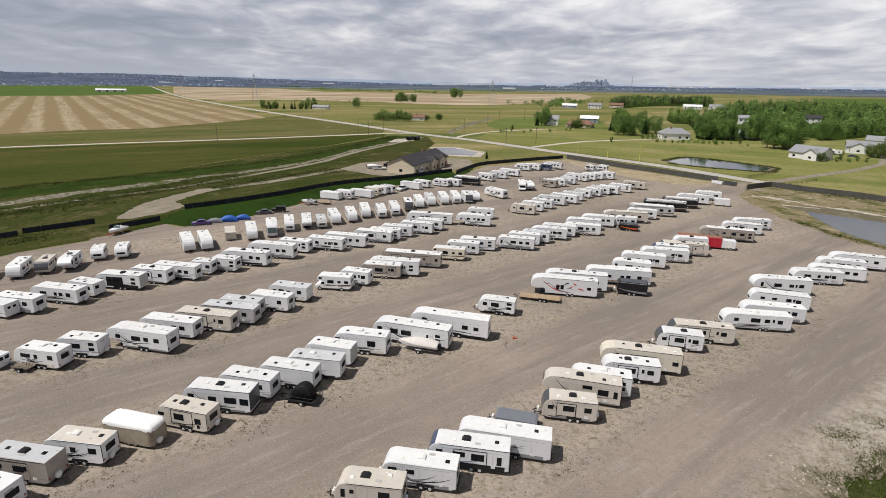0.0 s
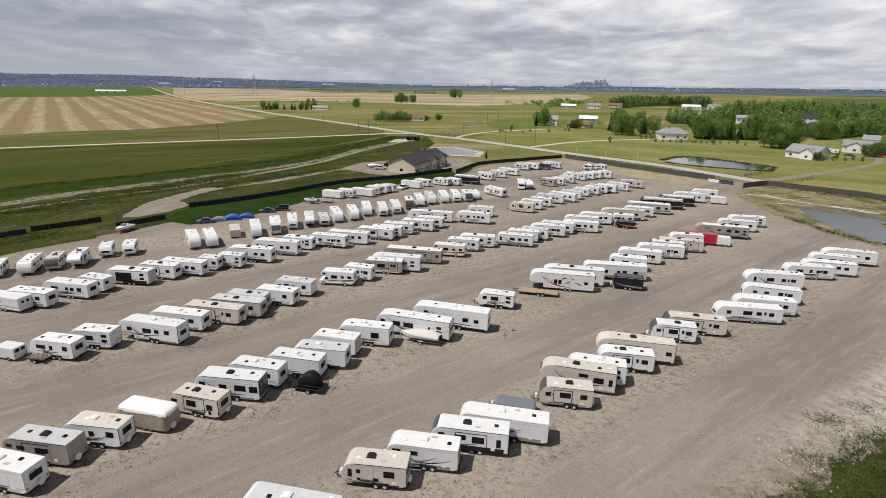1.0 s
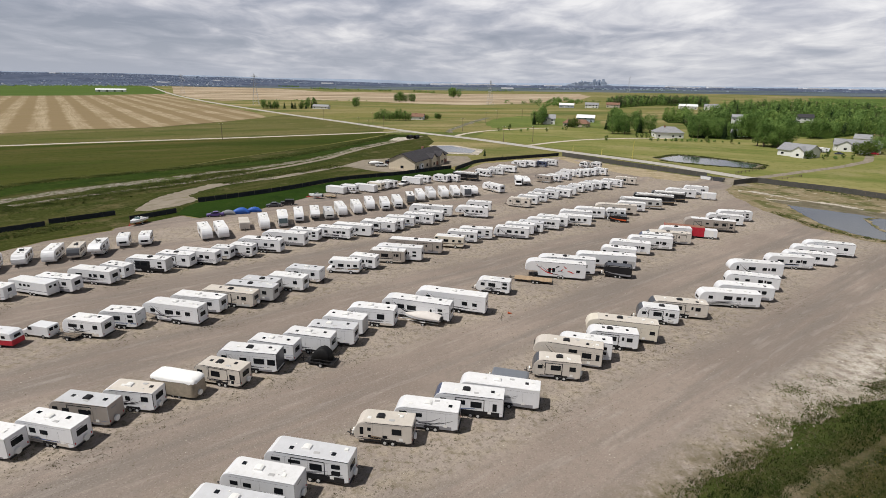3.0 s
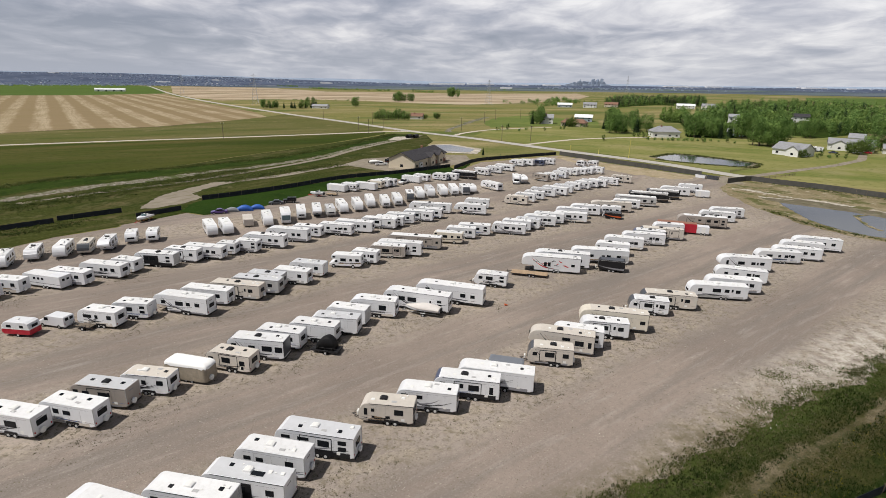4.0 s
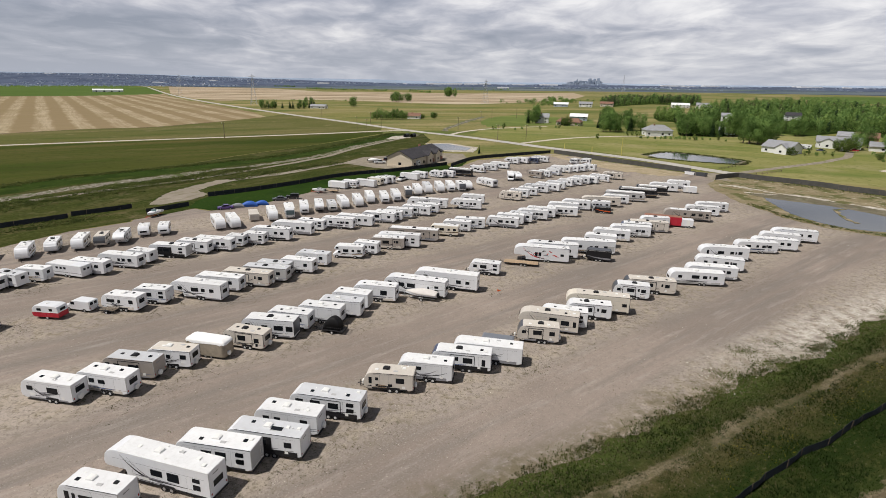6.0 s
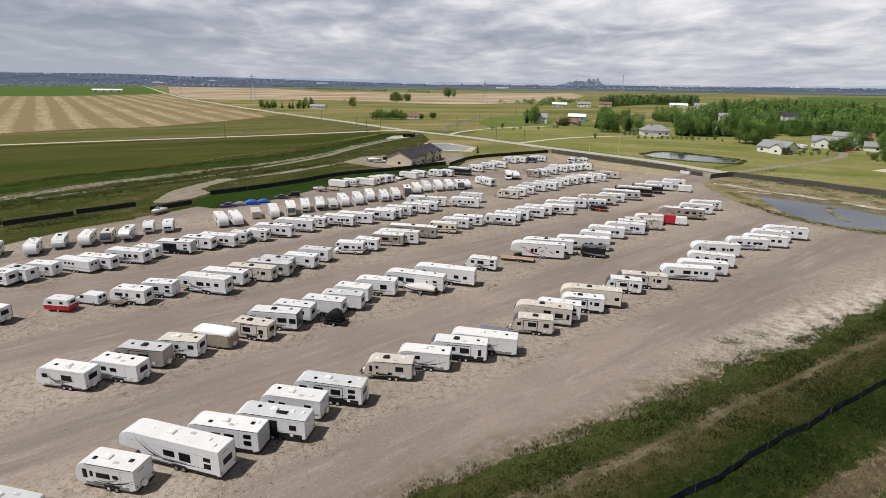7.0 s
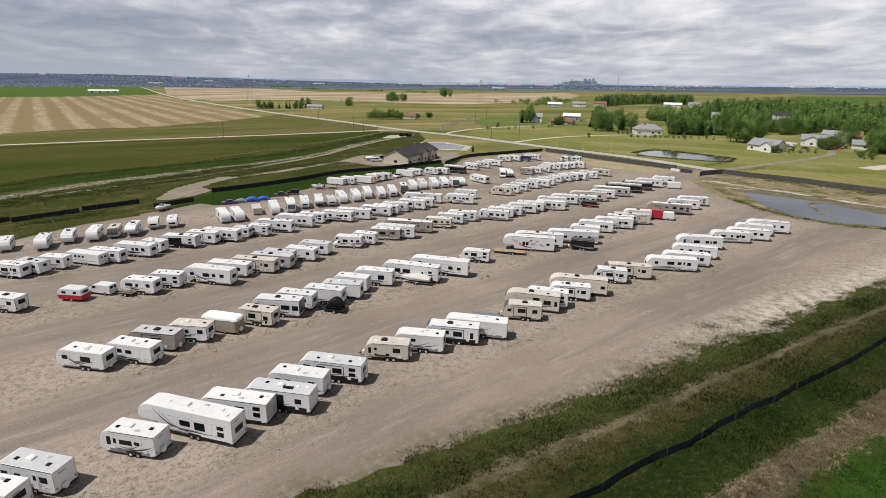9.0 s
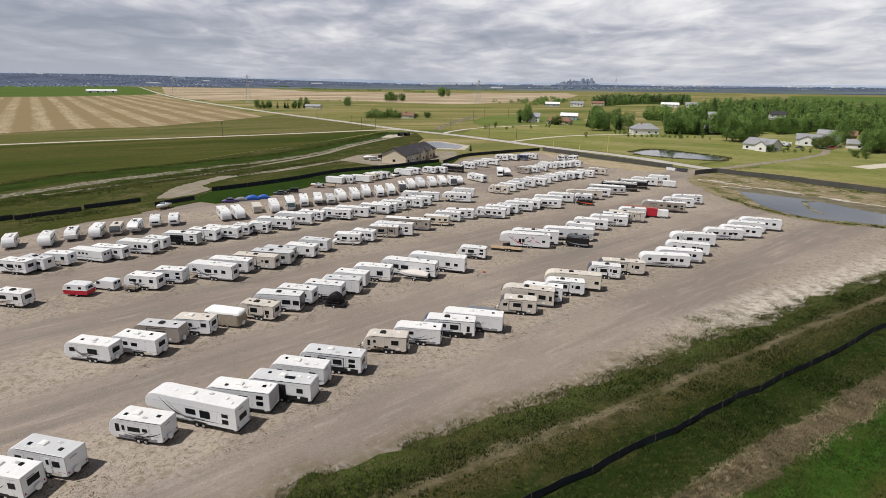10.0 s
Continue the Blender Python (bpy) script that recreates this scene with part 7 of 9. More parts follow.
trailer(-85.4, 75.1, 168, 6.9, 2.9, "tt", "greyside blackac", "trailers of the fourth row")
trailer(-82.9, 78.2, 176, 6.4, 2.9, "tt", "spare", "trailers of the fourth row")
trailer(-78.3, 81.6, 168, 8.9, 2.7, "horse", "", "trailers of the fourth row")
trailer(-75.1, 83.3, 173, 8.6, 3.0, "tt", "spare swoosh", "trailers of the fourth row")
trailer(-71.3, 87.9, 172, 9.5, 3.0, "tt", "spare rearwin swoosh", "trailers of the fourth row")
trailer(-68.9, 91.3, 168, 6.3, 2.9, "tt", "", "trailers of the fourth row")
trailer(-64.6, 95.2, 177, 8.9, 3.1, "tt", "greyrear slide darkslide bunks blackac swoosh darklow", "trailers of the fourth row")
trailer(-60.9, 98.8, 173, 8.2, 3.1, "tt", "blackac slide swoosh", "trailers of the fourth row")
trailer(-57.4, 101.3, 174, 10.0, 3.1, "tt", "spare rearwin", "trailers of the fourth row")
trailer(-53.5, 104.5, 176, 5.0, 3.0, "tt", "", "trailers of the fourth row")
trailer(-49.9, 106.8, 174, 6.2, 3.0, "tt", "bunks", "trailers of the fourth row")
trailer(-47.1, 110.9, 175, 10.5, 3.3, "fw", "swoosh blacktrim blackac", "trailers of the fourth row")
trailer(-43.3, 116.6, 174, 10.9, 3.4, "fw", "swoosh", "trailers of the fourth row")
trailer(-39.8, 121.2, 173, 8.1, 3.0, "tt", "bunks blackac", "trailers of the fourth row")
trailer(-33.1, 123.6, 172, 9.4, 3.1, "tt", "swoosh", "trailers of the fourth row")
trailer(-29.1, 127.0, 173, 10.8, 3.1, "tt", "swoosh", "trailers of the fourth row")
trailer(-23.1, 131.4, 171, 9.9, 3.0, "tt", "brownwin slide", "trailers of the fourth row")
trailer(-20.7, 133.7, 176, 8.5, 3.0, "tt", "bunks", "trailers of the fourth row")
trailer(-18.1, 137.3, 174, 8.5, 3.0, "tt", "", "trailers of the fourth row")
trailer(-13.3, 140.8, 173, 9.1, 3.1, "tt", "swoosh slide", "trailers of the fourth row")
trailer(-10.2, 144.7, 169, 7.8, 3.0, "tt", "", "trailers of the fourth row")
trailer(-10.5, 151.3, 173, 13.0, 3.1, "tt", "blackac slide bunks", "trailers of the fourth row")
trailer(1.8, 150.8, 172, 9.8, 3.3, "fw", "swoosh", "trailers of the fourth row")
trailer(3.9, 159.3, 171, 8.0, 3.1, "tt", "", "trailers of the fourth row")
# far end of the fourth row
trailer(17.1, 166.9, 161, 7.6, 3.0, "tt", "beige slide", "trailers of the fourth row")
trailer(20.3, 171.5, 161, 7.3, 3.0, "tt", "swoosh", "trailers of the fourth row")
trailer(23.8, 175.8, 161, 7.4, 3.0, "tt", "", "trailers of the fourth row")
trailer(27.6, 181.6, 161, 9.4, 3.0, "tt", "greyside", "trailers of the fourth row")
trailer(32.4, 185.3, 151, 9.8, 3.0, "tt", "swoosh", "trailers of the fourth row")
trailer(36.0, 189.8, 158, 7.7, 3.0, "tt", "greyside", "trailers of the fourth row")
trailer(40.6, 195.1, 152, 6.3, 3.0, "tt", "", "trailers of the fourth row")
trailer(44.8, 198.4, 151, 6.5, 3.0, "tt", "swoosh", "trailers of the fourth row")
trailer(48.1, 202.1, 151, 7.8, 3.0, "tt", "greyside", "trailers of the fourth row")
trailer(51.5, 203.6, 151, 8.0, 3.0, "tt", "", "trailers of the fourth row")
trailer(56.9, 208.1, 154, 8.5, 3.0, "tt", "bunks", "trailers of the fourth row")
trailer(63.8, 214.5, 161, 8.4, 3.0, "tt", "beige slide", "trailers of the fourth row")
# lone trailer
trailer(9.8, 191.0, 132, 9.4, 3.0, "tt", "swoosh", "trailers of the fourth row")
# row below the fence
trailer(-45.3, 178.2, 162, 7.1, 2.6, "cargo", "", "trailers by the fence")
motorhome(-41.2, 179.8, 162, 6.7, 3.0, "mhc", "")
trailer(-35.9, 182.9, 162, 8.2, 2.7, "cargo", "", "trailers by the fence")
motorhome(-33.0, 186.3, 157, 6.4, 3.0, "mhc", "cream")
trailer(-31.0, 189.3, 162, 6.3, 2.9, "tt", "", "trailers by the fence")
trailer(-28.8, 191.4, 162, 5.9, 2.9, "tt", "greyside", "trailers by the fence")
trailer(-21.0, 200.1, 160, 7.7, 2.7, "cargo", "", "trailers by the fence")
trailer(-17.5, 204.1, 155, 6.9, 2.8, "tt", "", "trailers by the fence")
trailer(-10.2, 207.2, 156, 6.6, 2.9, "tt", "bunks", "trailers by the fence")
trailer(-5.9, 208.5, 154, 6.3, 2.8, "tt", "", "trailers by the fence")
motorhome(-0.7, 212.5, 162, 10.7, 3.3, "mha", "black")
motorhome(6.8, 222.7, 153, 7.6, 3.1, "mhc", "")
trailer(12.2, 228.6, 160, 7.5, 3.2, "fw", "swoosh", "trailers by the fence")
trailer(17.3, 235.9, 152, 9.3, 3.0, "tt", "", "trailers by the fence")
trailer(24.3, 251.3, 157, 7.1, 3.2, "fw", "swoosh", "trailers by the fence")
trailer(29.0, 253.9, 154, 7.6, 3.0, "tt", "", "trailers by the fence")
trailer(35.1, 254.6, 154, 5.7, 3.0, "tt", "darkblue", "trailers by the fence")
trailer(39.1, 259.3, 154, 8.9, 3.1, "fw", "swoosh", "trailers by the fence")
# far cluster
trailer(30.9, 213.0, 150, 7.0, 3.1, "fw", "taupe", "trailers of the far cluster")
trailer(35.2, 215.9, 149, 6.4, 3.0, "tt", "", "trailers of the far cluster")
trailer(40.1, 221.5, 141, 7.0, 3.0, "tt", "greyside", "trailers of the far cluster")
trailer(43.4, 229.8, 150, 7.0, 3.0, "tt", "swoosh", "trailers of the far cluster")
trailer(46.2, 228.8, 144, 6.5, 3.0, "tt", "", "trailers of the far cluster")
trailer(50.1, 231.5, 145, 6.7, 3.0, "tt", "swoosh", "trailers of the far cluster")
trailer(54.0, 234.2, 141, 6.4, 3.0, "tt", "", "trailers of the far cluster")
trailer(58.3, 235.9, 146, 7.0, 3.2, "fw", "swoosh", "trailers of the far cluster")
trailer(55.8, 256.4, 140, 4.4, 2.8, "tt", "", "trailers of the far cluster")
trailer(61.3, 256.4, 148, 5.0, 3.0, "tt", "", "trailers of the far cluster")
# trailers backed up with their fronts to the lanes
trailer(-95.1, 91.5, 296, 6.5, 2.9, "tt", "", "trailers backed up to the grass")
trailer(-92.8, 96.9, 296, 6.2, 2.6, "tt", "darkrear blackac", "trailers backed up to the grass")
trailer(-88.1, 99.6, 291, 6.8, 2.9, "tt", "", "trailers backed up to the grass")
trailer(-84.8, 102.3, 290, 5.7, 2.7, "tt", "beige blackac", "trailers backed up to the grass")
trailer(-81.2, 104.3, 288, 6.5, 3.0, "fw", "swoosh blackac", "trailers backed up to the grass")
trailer(-79.5, 110.9, 294, 4.5, 2.8, "tt", "", "trailers backed up to the grass")
trailer(-75.3, 112.7, 291, 4.5, 2.9, "tt", "", "trailers backed up to the grass")
trailer(-102.1, 89.1, 299, 5.6, 2.8, "tt", "", "trailers backed up to the grass")
trailer(-64.9, 120.7, 303, 9.0, 2.9, "tt", "", "trailers backed up to the grass")
trailer(-61.5, 122.4, 302, 9.0, 2.9, "tt", "", "trailers backed up to the grass")
trailer(-58.7, 130.0, 295, 6.1, 2.3, "cargo", "beige", "trailers backed up to the grass")
trailer(-54.0, 131.7, 295, 9.0, 3.0, "tt", "", "trailers backed up to the grass")
motorhome(-50.1, 135.3, 291, 9.0, 3.2, "mha", "white")
trailer(-47.2, 140.4, 290, 8.2, 3.0, "tt", "", "trailers backed up to the grass")
trailer(-43.3, 143.0, 288, 8.2, 3.0, "fw", "swoosh", "trailers backed up to the grass")
trailer(-39.6, 144.1, 290, 7.3, 2.6, "tt", "grey", "trailers backed up to the grass")
trailer(-37.3, 149.4, 292, 9.0, 3.0, "tt", "", "trailers backed up to the grass")
trailer(-33.2, 152.5, 290, 9.0, 3.0, "tt", "swoosh", "trailers backed up to the grass")
trailer(-30.2, 157.9, 286, 9.0, 3.0, "tt", "", "trailers backed up to the grass")
trailer(-25.5, 158.4, 284, 8.7, 2.9, "tt", "", "trailers backed up to the grass")
trailer(-22.0, 161.8, 285, 9.0, 3.0, "tt", "", "trailers backed up to the grass")
trailer(-18.5, 167.6, 281, 7.9, 3.0, "tt", "taupe blackac", "trailers backed up to the grass")
trailer(-15.7, 172.7, 283, 8.9, 3.0, "tt", "", "trailers backed up to the grass")
trailer(-12.4, 176.3, 284, 9.0, 3.1, "tt", "greyside", "trailers backed up to the grass")
trailer(-8.1, 179.0, 282, 9.0, 3.0, "tt", "swoosh", "trailers backed up to the grass")
trailer(-4.2, 180.9, 281, 9.0, 3.0, "tt", "", "trailers backed up to the grass")
trailer(-0.3, 181.8, 282, 8.0, 3.0, "tt", "blackac", "trailers backed up to the grass")
trailer(2.3, 184.2, 282, 5.9, 2.8, "tt", "", "trailers backed up to the grass")
motorhome(20.1, 206.8, 269, 9.0, 3.0, "mhc", "")
trailer(22.9, 206.4, 277, 7.2, 3.0, "fw", "swoosh", "trailers backed up to the grass")

# ---- odd ones between the rows ----
open_trailer(-19.7, 60.8, 170, 4.2, 2.0, steel, 0.5, "black utility trailer with raised rear gate", "utility_trailer")
tarp_heap(-19.7, 60.8, 170, 2.9, 1.8, 2.0, canvas_k, "load under a black tarp on the utility trailer", z0=0.665, boxy=1.7)
boat_on_trailer(-6.6, 75.6, 168, 6.1, white, canvas_p, "white runabout under a pale cover on its trailer")
open_trailer(14.2, 97.7, 169, 7.6, 2.3, wood, 0.0, "empty flatbed trailer with a bare wooden deck")
low_black_trailer(32.4, 102.6, 169, 5.6, stripe_g, "black toy trailer with grey flash beside campers", 2.7)
low_black_trailer(44.8, 151.2, 168, 5.0, orange, "small black and orange trailer on gravel")
car(-64.8, 65.6, 170, white, "van", "white cargo van parked behind the vintage caravan")
open_trailer(-59.5, 65.0, 171, 2.9, 1.6, wood_old, 0.35, "small empty utility trailer with low rails", "utility_trailer")
car(-71.6, 141.0, 203, purple, "sedan", "purple sports car at the grass edge")
tarp_heap(-69.1, 143.6, 203, 4.6, 1.9, 1.35, canvas_g, "car under a grey fitted cover", "covered_car", 0.05, "car")
tarp_heap(-66.1, 145.6, 198, 5.4, 2.1, 1.7, canvas_b, "vehicle under a bright blue tarp", "covered_car", 0.05, "car")
tarp_heap(-63.2, 148.2, 198, 4.6, 1.9, 1.4, canvas_b, "vehicle under a bright blue tarp", "covered_car", 0.05, "car")
boat_on_trailer(-87.5, 129.8, 260, 5.4, white, canvas_w, "small open white boat on a trailer by the fence", True)
car(-59.5, 155.1, 198, darkp, "sedan", "dark grey car parked at the grass edge")
car(-56.1, 158.1, 193, blackp, "jeep", "black off-road car parked at the grass edge")
boat_on_trailer(-50.2, 168.9, 173, 4.6, white, canvas_w, "small open white boat on a trailer near the grass", True)
open_trailer(-45.4, 170.6, 173, 3.6, 1.7, wood, 0.0, "low empty flatbed trailer")
car(7.6, 221.9, 158, white, "pickup", "white pickup truck by the fence row")
car(-23.9, 196.8, 248, white, "pickup", "white pickup truck between trailers")
trailer(86.3, 188.4, 166, 4.6, 2.5, "cargo", "", "trailers of the third row")



def traffic_cone(x, y):
    ob = thing("traffic_cone", x, y, 10, "small orange traffic cone lying on gravel", "cone")
    bm = rod(bmesh.new(), (-0.3, 0, 0.2), (0.35, 0, 0.12), 0.19, 12, 0, 0.04)
    part("cone", bm, orange, ob)
    part("base", boxed((-0.33, 0, 0.22), (0.04, 0.42, 0.42), 0.01), orange, ob)


traffic_cone(8.3, 80.9)


def dumpster(x, y, turn, mat, label):
    ob = thing("skip_container", x, y, turn, label, "container")
    part("bin", prism(bmesh.new(), [(-2.0, 0.15), (2.0, 0.15), (2.3, 1.5), (-2.3, 1.5)], -1.0, 1.0, 0.03), mat, ob)
    part("lid", boxed((0, 0, 1.55), (4.5, 2.0, 0.06), 0.02), steel, ob)
    bm = bmesh.new()
    for k in range(5):
        box(bm, (-1.6 + k * 0.8, 1.02, 0.8), (0.1, 0.08, 1.3))
        box(bm, (-1.6 + k * 0.8, -1.02, 0.8), (0.1, 0.08, 1.3))
    part("rib", bm, mat, ob)


dumpster(103.6, 232.6, 135, white, "white metal bin beside the lot gate")
dumpster(107.4, 229.4, 135, darkp, "dark metal bin beside the lot gate")


def gravel_pile(x, y, r, h):
    bm = bmesh.new()
    n, rings = 20, [(1.0, 0.0), (0.7, 0.45), (0.4, 0.8), (0.12, 1.0)]
    rows = []
    for k, (s, z) in enumerate(rings):
        rows.append([bm.verts.new((math.cos(i / n * 6.2832) * r * s * (1 + 0.25 * noise.noise((math.cos(i / n * 6.2832), math.sin(i / n * 6.2832), k))), math.sin(i / n * 6.2832) * r * 0.6 * s, z * h)) for i in range(n)])
    for p, q in zip(rows, rows[1:]):
        for i in range(n):
            bm.faces.new((p[i], p[(i + 1) % n], q[(i + 1) % n], q[i]))
    bm.faces.new(rows[-1])
    ob = part("dirt_mound", bm, gravel)
    ob.matrix_world = pose(x, y, 0.04, 0, 0, -40)
    tagged(ob, "low pile of loose gravel", "pile")


gravel_pile(77, 227, 5.5, 1.3)
gravel_pile(60, 277, 6.0, 1.0)


# ---- buildings ----
def house(x, y, turn, L, W, wall_h, roof_h, wall, roof, label, hip=0.0, wings=(), chimney=False, near=False, porch=False):
    """A gabled or hipped house with its ridge along its length, windows, door and cross gables."""
    ob = thing("house", x, y, turn, label, "house", "acreage houses")
    a, b = L / 2, W / 2
    part("wall", boxed((0, 0, wall_h / 2 - 0.3), (L, W, wall_h + 0.6)), wall, ob)
    o, t = 0.6, 0.22
    bm = bmesh.new()
    if hip == 0:
        for s in (1, -1):
            g = bmesh.new()
            gv = [g.verts.new(p) for p in ((s * (a - 0.001), -b, wall_h), (s * (a - 0.001), b, wall_h), (s * (a - 0.001), 0, wall_h + roof_h))]
            gw = [g.verts.new((v.co.x - s * 0.25, v.co.y, v.co.z)) for v in gv]
            g.faces.new(gv), g.faces.new(gw[::-1])
            for k in range(3):
                g.faces.new((gv[k], gw[k], gw[(k + 1) % 3], gv[(k + 1) % 3]))
            bmesh.ops.recalc_face_normals(g, faces=g.faces[:])
            part("gable", g, wall, ob)
    drop = roof_h * o / b
    e = a + o
    low = wall_h - drop
    ridge = a + o - (W / 2 + o) * hip
    top = [(-e, -b - o, low), (e, -b - o, low), (e, b + o, low), (-e, b + o, low), (-ridge, 0, wall_h + roof_h), (ridge, 0, wall_h + roof_h)]
    for dz in (0.0, t):
        vs = [bm.verts.new((px, py, pz + dz)) for px, py, pz in top]
        for f in ((0, 1, 5, 4), (2, 3, 4, 5), (1, 2, 5), (3, 0, 4)):
            if hip == 0 and len(f) == 3:
                continue
            bm.faces.new([vs[i] for i in f])
        if dz == 0:
            low_vs = vs
    for i, j in ((0, 1), (1, 2), (2, 3), (3, 0)) if hip else ((0, 1), (2, 3), (1, 5), (5, 2), (3, 4), (4, 0)):
        bm.faces.new((low_vs[i], low_vs[j], vs[j], vs[i]))
    bmesh.ops.recalc_face_normals(bm, faces=bm.faces[:])
    rf = part("roof", bm, roof, ob)
    if chimney:
        part("chimney", boxed((a * 0.3, 0.8, wall_h + roof_h + 0.2), (0.9, 0.9, 1.6)), brick_r, rf)
    pane = window_mesh(1.5, 1.2, 0.08)
    n = max(int(L / 4.5), 2)
    floors = [1.5] if wall_h < 4.4 else [1.4, 4.0]
    for s in (1, -1):
        for z in floors:
            for k in range(n):
                px = -a + L / n * (k + 0.5)
                if k == n // 2 and z == floors[0]:
                    part("door", boxed((px, s * (b + 0.02), 1.05), (1.0, 0.08, 2.1), 0.02), plastic_w, ob)
                else:
                    part("window", pane, None, ob, at=pose(px, s * b, z, 0, 0, 0 if s > 0 else 180))
        for z in floors:
            part("window", pane, None, ob, at=pose(s * a, 0.0, z, 0, 0, -90 if s > 0 else 90))
    for wx, side, ww, wd, wh in wings:
        # cross gable towards one side
        y1 = side * (b + wd)
        part("wing_wall", boxed((wx, side * (b + wd / 2), wall_h / 2 - 0.3), (ww, wd, wall_h + 0.6)), wall, ob)
        g = bmesh.new()
        prof = [(-ww / 2 - 0.4, wall_h - 0.25), (0, wall_h + wh), (ww / 2 + 0.4, wall_h - 0.25), (ww / 2 + 0.4, wall_h - 0.03), (0, wall_h + wh + 0.22), (-ww / 2 - 0.4, wall_h - 0.03)]
        prism(g, prof, 0, 1)
        for v in g.verts:
            v.co.x += wx
            v.co.y = side * 0.5 if v.co.y < 0.5 else y1 + side * 0.4
        bmesh.ops.recalc_face_normals(g, faces=g.faces[:])
        part("wing_roof", g, roof, ob)
        g = bmesh.new()
        prism(g, [(-ww / 2, wall_h), (ww / 2, wall_h), (0, wall_h + wh)], 0, 1)
        for v in g.verts:
            v.co.x += wx
            v.co.y = y1 - side * 0.3 if v.co.y < 0.5 else y1
        bmesh.ops.recalc_face_normals(g, faces=g.faces[:])
        part("gable", g, wall, ob)
        part("window", pane, None, ob, at=pose(wx, y1, 1.5, 0, 0, 0 if side > 0 else 180))
    if porch:
        bm = bmesh.new()
        for k in range(4):
            rod(bm, (-a + 1 + k * (L - 2) / 3, -b - 2.2, 0), (-a + 1 + k * (L - 2) / 3, -b - 2.2, 2.5), 0.12, 8)
        part("porch_post", bm, plastic_w, ob)
        part("porch_roof", boxed((0, -b - 1.3, 2.6), (L - 1, 2.6, 0.2), 0.03), roof, ob)
    return ob


farm = house(-22.6, 247.6, 68.7, 34, 13, 4.3, 3.0, siding_c, shingle_d, "cream house with charcoal shingle roof and cross gables", 0.0, [(0, -1, 5, 1.2, 1.6), (9, -1, 5, 1.2, 1.6)], True)
part("wainscot", boxed((9.5, -6.58, 0.8), (14.8, 0.14, 1.9), 0.02), brick_r, farm, "dark red-brown cladding along the lower wall")
part("stone_base", boxed((-17.06, 0, 0.4), (0.14, 13.1, 1.0), 0.02), siding_c, farm, "pale stone base course")
car(-39.2, 240.4, 20, white, "pickup", "white pickup in the house yard")
boat_on_trailer(-42.6, 243.5, 15, 5.5, white, canvas_w, "white boat on a trailer in the yard")
car(-37.0, 249.5, 60, blackp, "jeep", "black off-road car beside the house")
trailer(-23.2, 235.4, 156, 7.0, 2.9, "fw", "", "yard vehicles")
house(192.5, 322.5, 122, 17, 13, 3.6, 3.4, siding_w, shingle_g, "white bungalow with grey gabled roof on the lawn", 0.0, [(-4, 1, 7, 2, 2.4)])
house(149, 417, 178, 20, 12, 4.2, 3.6, siding_w, shingle_g, "white house with grey hipped roof and porch", 0.9, [], True, porch=True)
house(98, 507, 155, 22, 11, 3.2, 3.0, siding_c, shingle_r, "tan bungalow with brown roof among trees", 0.6, [(4, -1, 7, 2, 2.2)])
house(76.5, 531, 170, 11, 10, 5.6, 3.2, siding_w, shingle_g, "two-storey white house with grey roof", 0.0, [], True)
house(118, 566, 165, 17, 11, 4.4, 2.6, siding_b, metal_w, "blue-grey shop building with pale metal roof")
house(-53, 572, 175, 13, 9, 3.2, 2.6, siding_w, shingle_r, "white house with red-brown roof among poplars", 0.0, [], True)
house(-204, 762, 172, 22, 9, 3.2, 2.2, siding_w, shingle_g, "long low white farmhouse")
house(152, 885, 170, 22, 12, 4.0, 2.6, siding_b, metal_w, "far shop with blue walls and white roof")
house(190, 880, 165, 20, 12, 5.0, 3.0, siding_w, shingle_g, "far white two-storey farmhouse")
house(229, 905, 160, 20, 12, 4.6, 3.0, siding_c, shingle_r, "far tan house with brown roof")
house(243, 350, 150, 24, 11, 4.0, 3.0, siding_w, shingle_g, "white house with blue-grey roof and garage", 0.0, [(6, 1, 8, 2, 2.2), (-6, 1, 6, 1.5, 1.8)])
house(277, 395, 140, 10, 8, 3.4, 2.6, siding_w, shingle_g, "white outbuilding with grey gabled roof")
house(284, 384, 150, 13, 9, 3.6, 3.0, brick_r, shingle_r, "reddish brown bungalow behind the blue house")
house(258, 335, 150, 9, 7, 3.2, 2.4, siding_w, shingle_g, "small white garage under poplars")
trailer(217, 341, 150, 7.2, 3.0, "tt", "", "yard vehicles")
car(222, 333, 160, navy, "sedan", "dark blue car parked beside the white bungalow")
car(236, 332, 150, white, "pickup", "white pickup on the house drive")
car(243, 334, 150, redp, "sedan", "red car parked on the house drive")
house(349, 594, 160, 15, 10, 6.0, 2.8, siding_w, shingle_d, "white two-storey house in the wood")
house(366, 862, 165, 22, 11, 5.0, 3.4, siding_w, shingle_g, "white house with cross gables between the woods", 0.0, [(-5, 1, 7, 2, 3.4), (5, 1, 6, 2, 3.0)])
house(336, 878, 168, 26, 10, 4.6, 2.8, siding_w, metal_w, "long white shed at the edge of the wood")
house(270, 572, 160, 9, 8, 6.4, 2.4, siding_w, shingle_g, "tall narrow white house among poplars")
house(209, 432, 150, 11, 8, 3.2, 2.2, siding_b, shingle_g, "small blue-grey shed under trees")


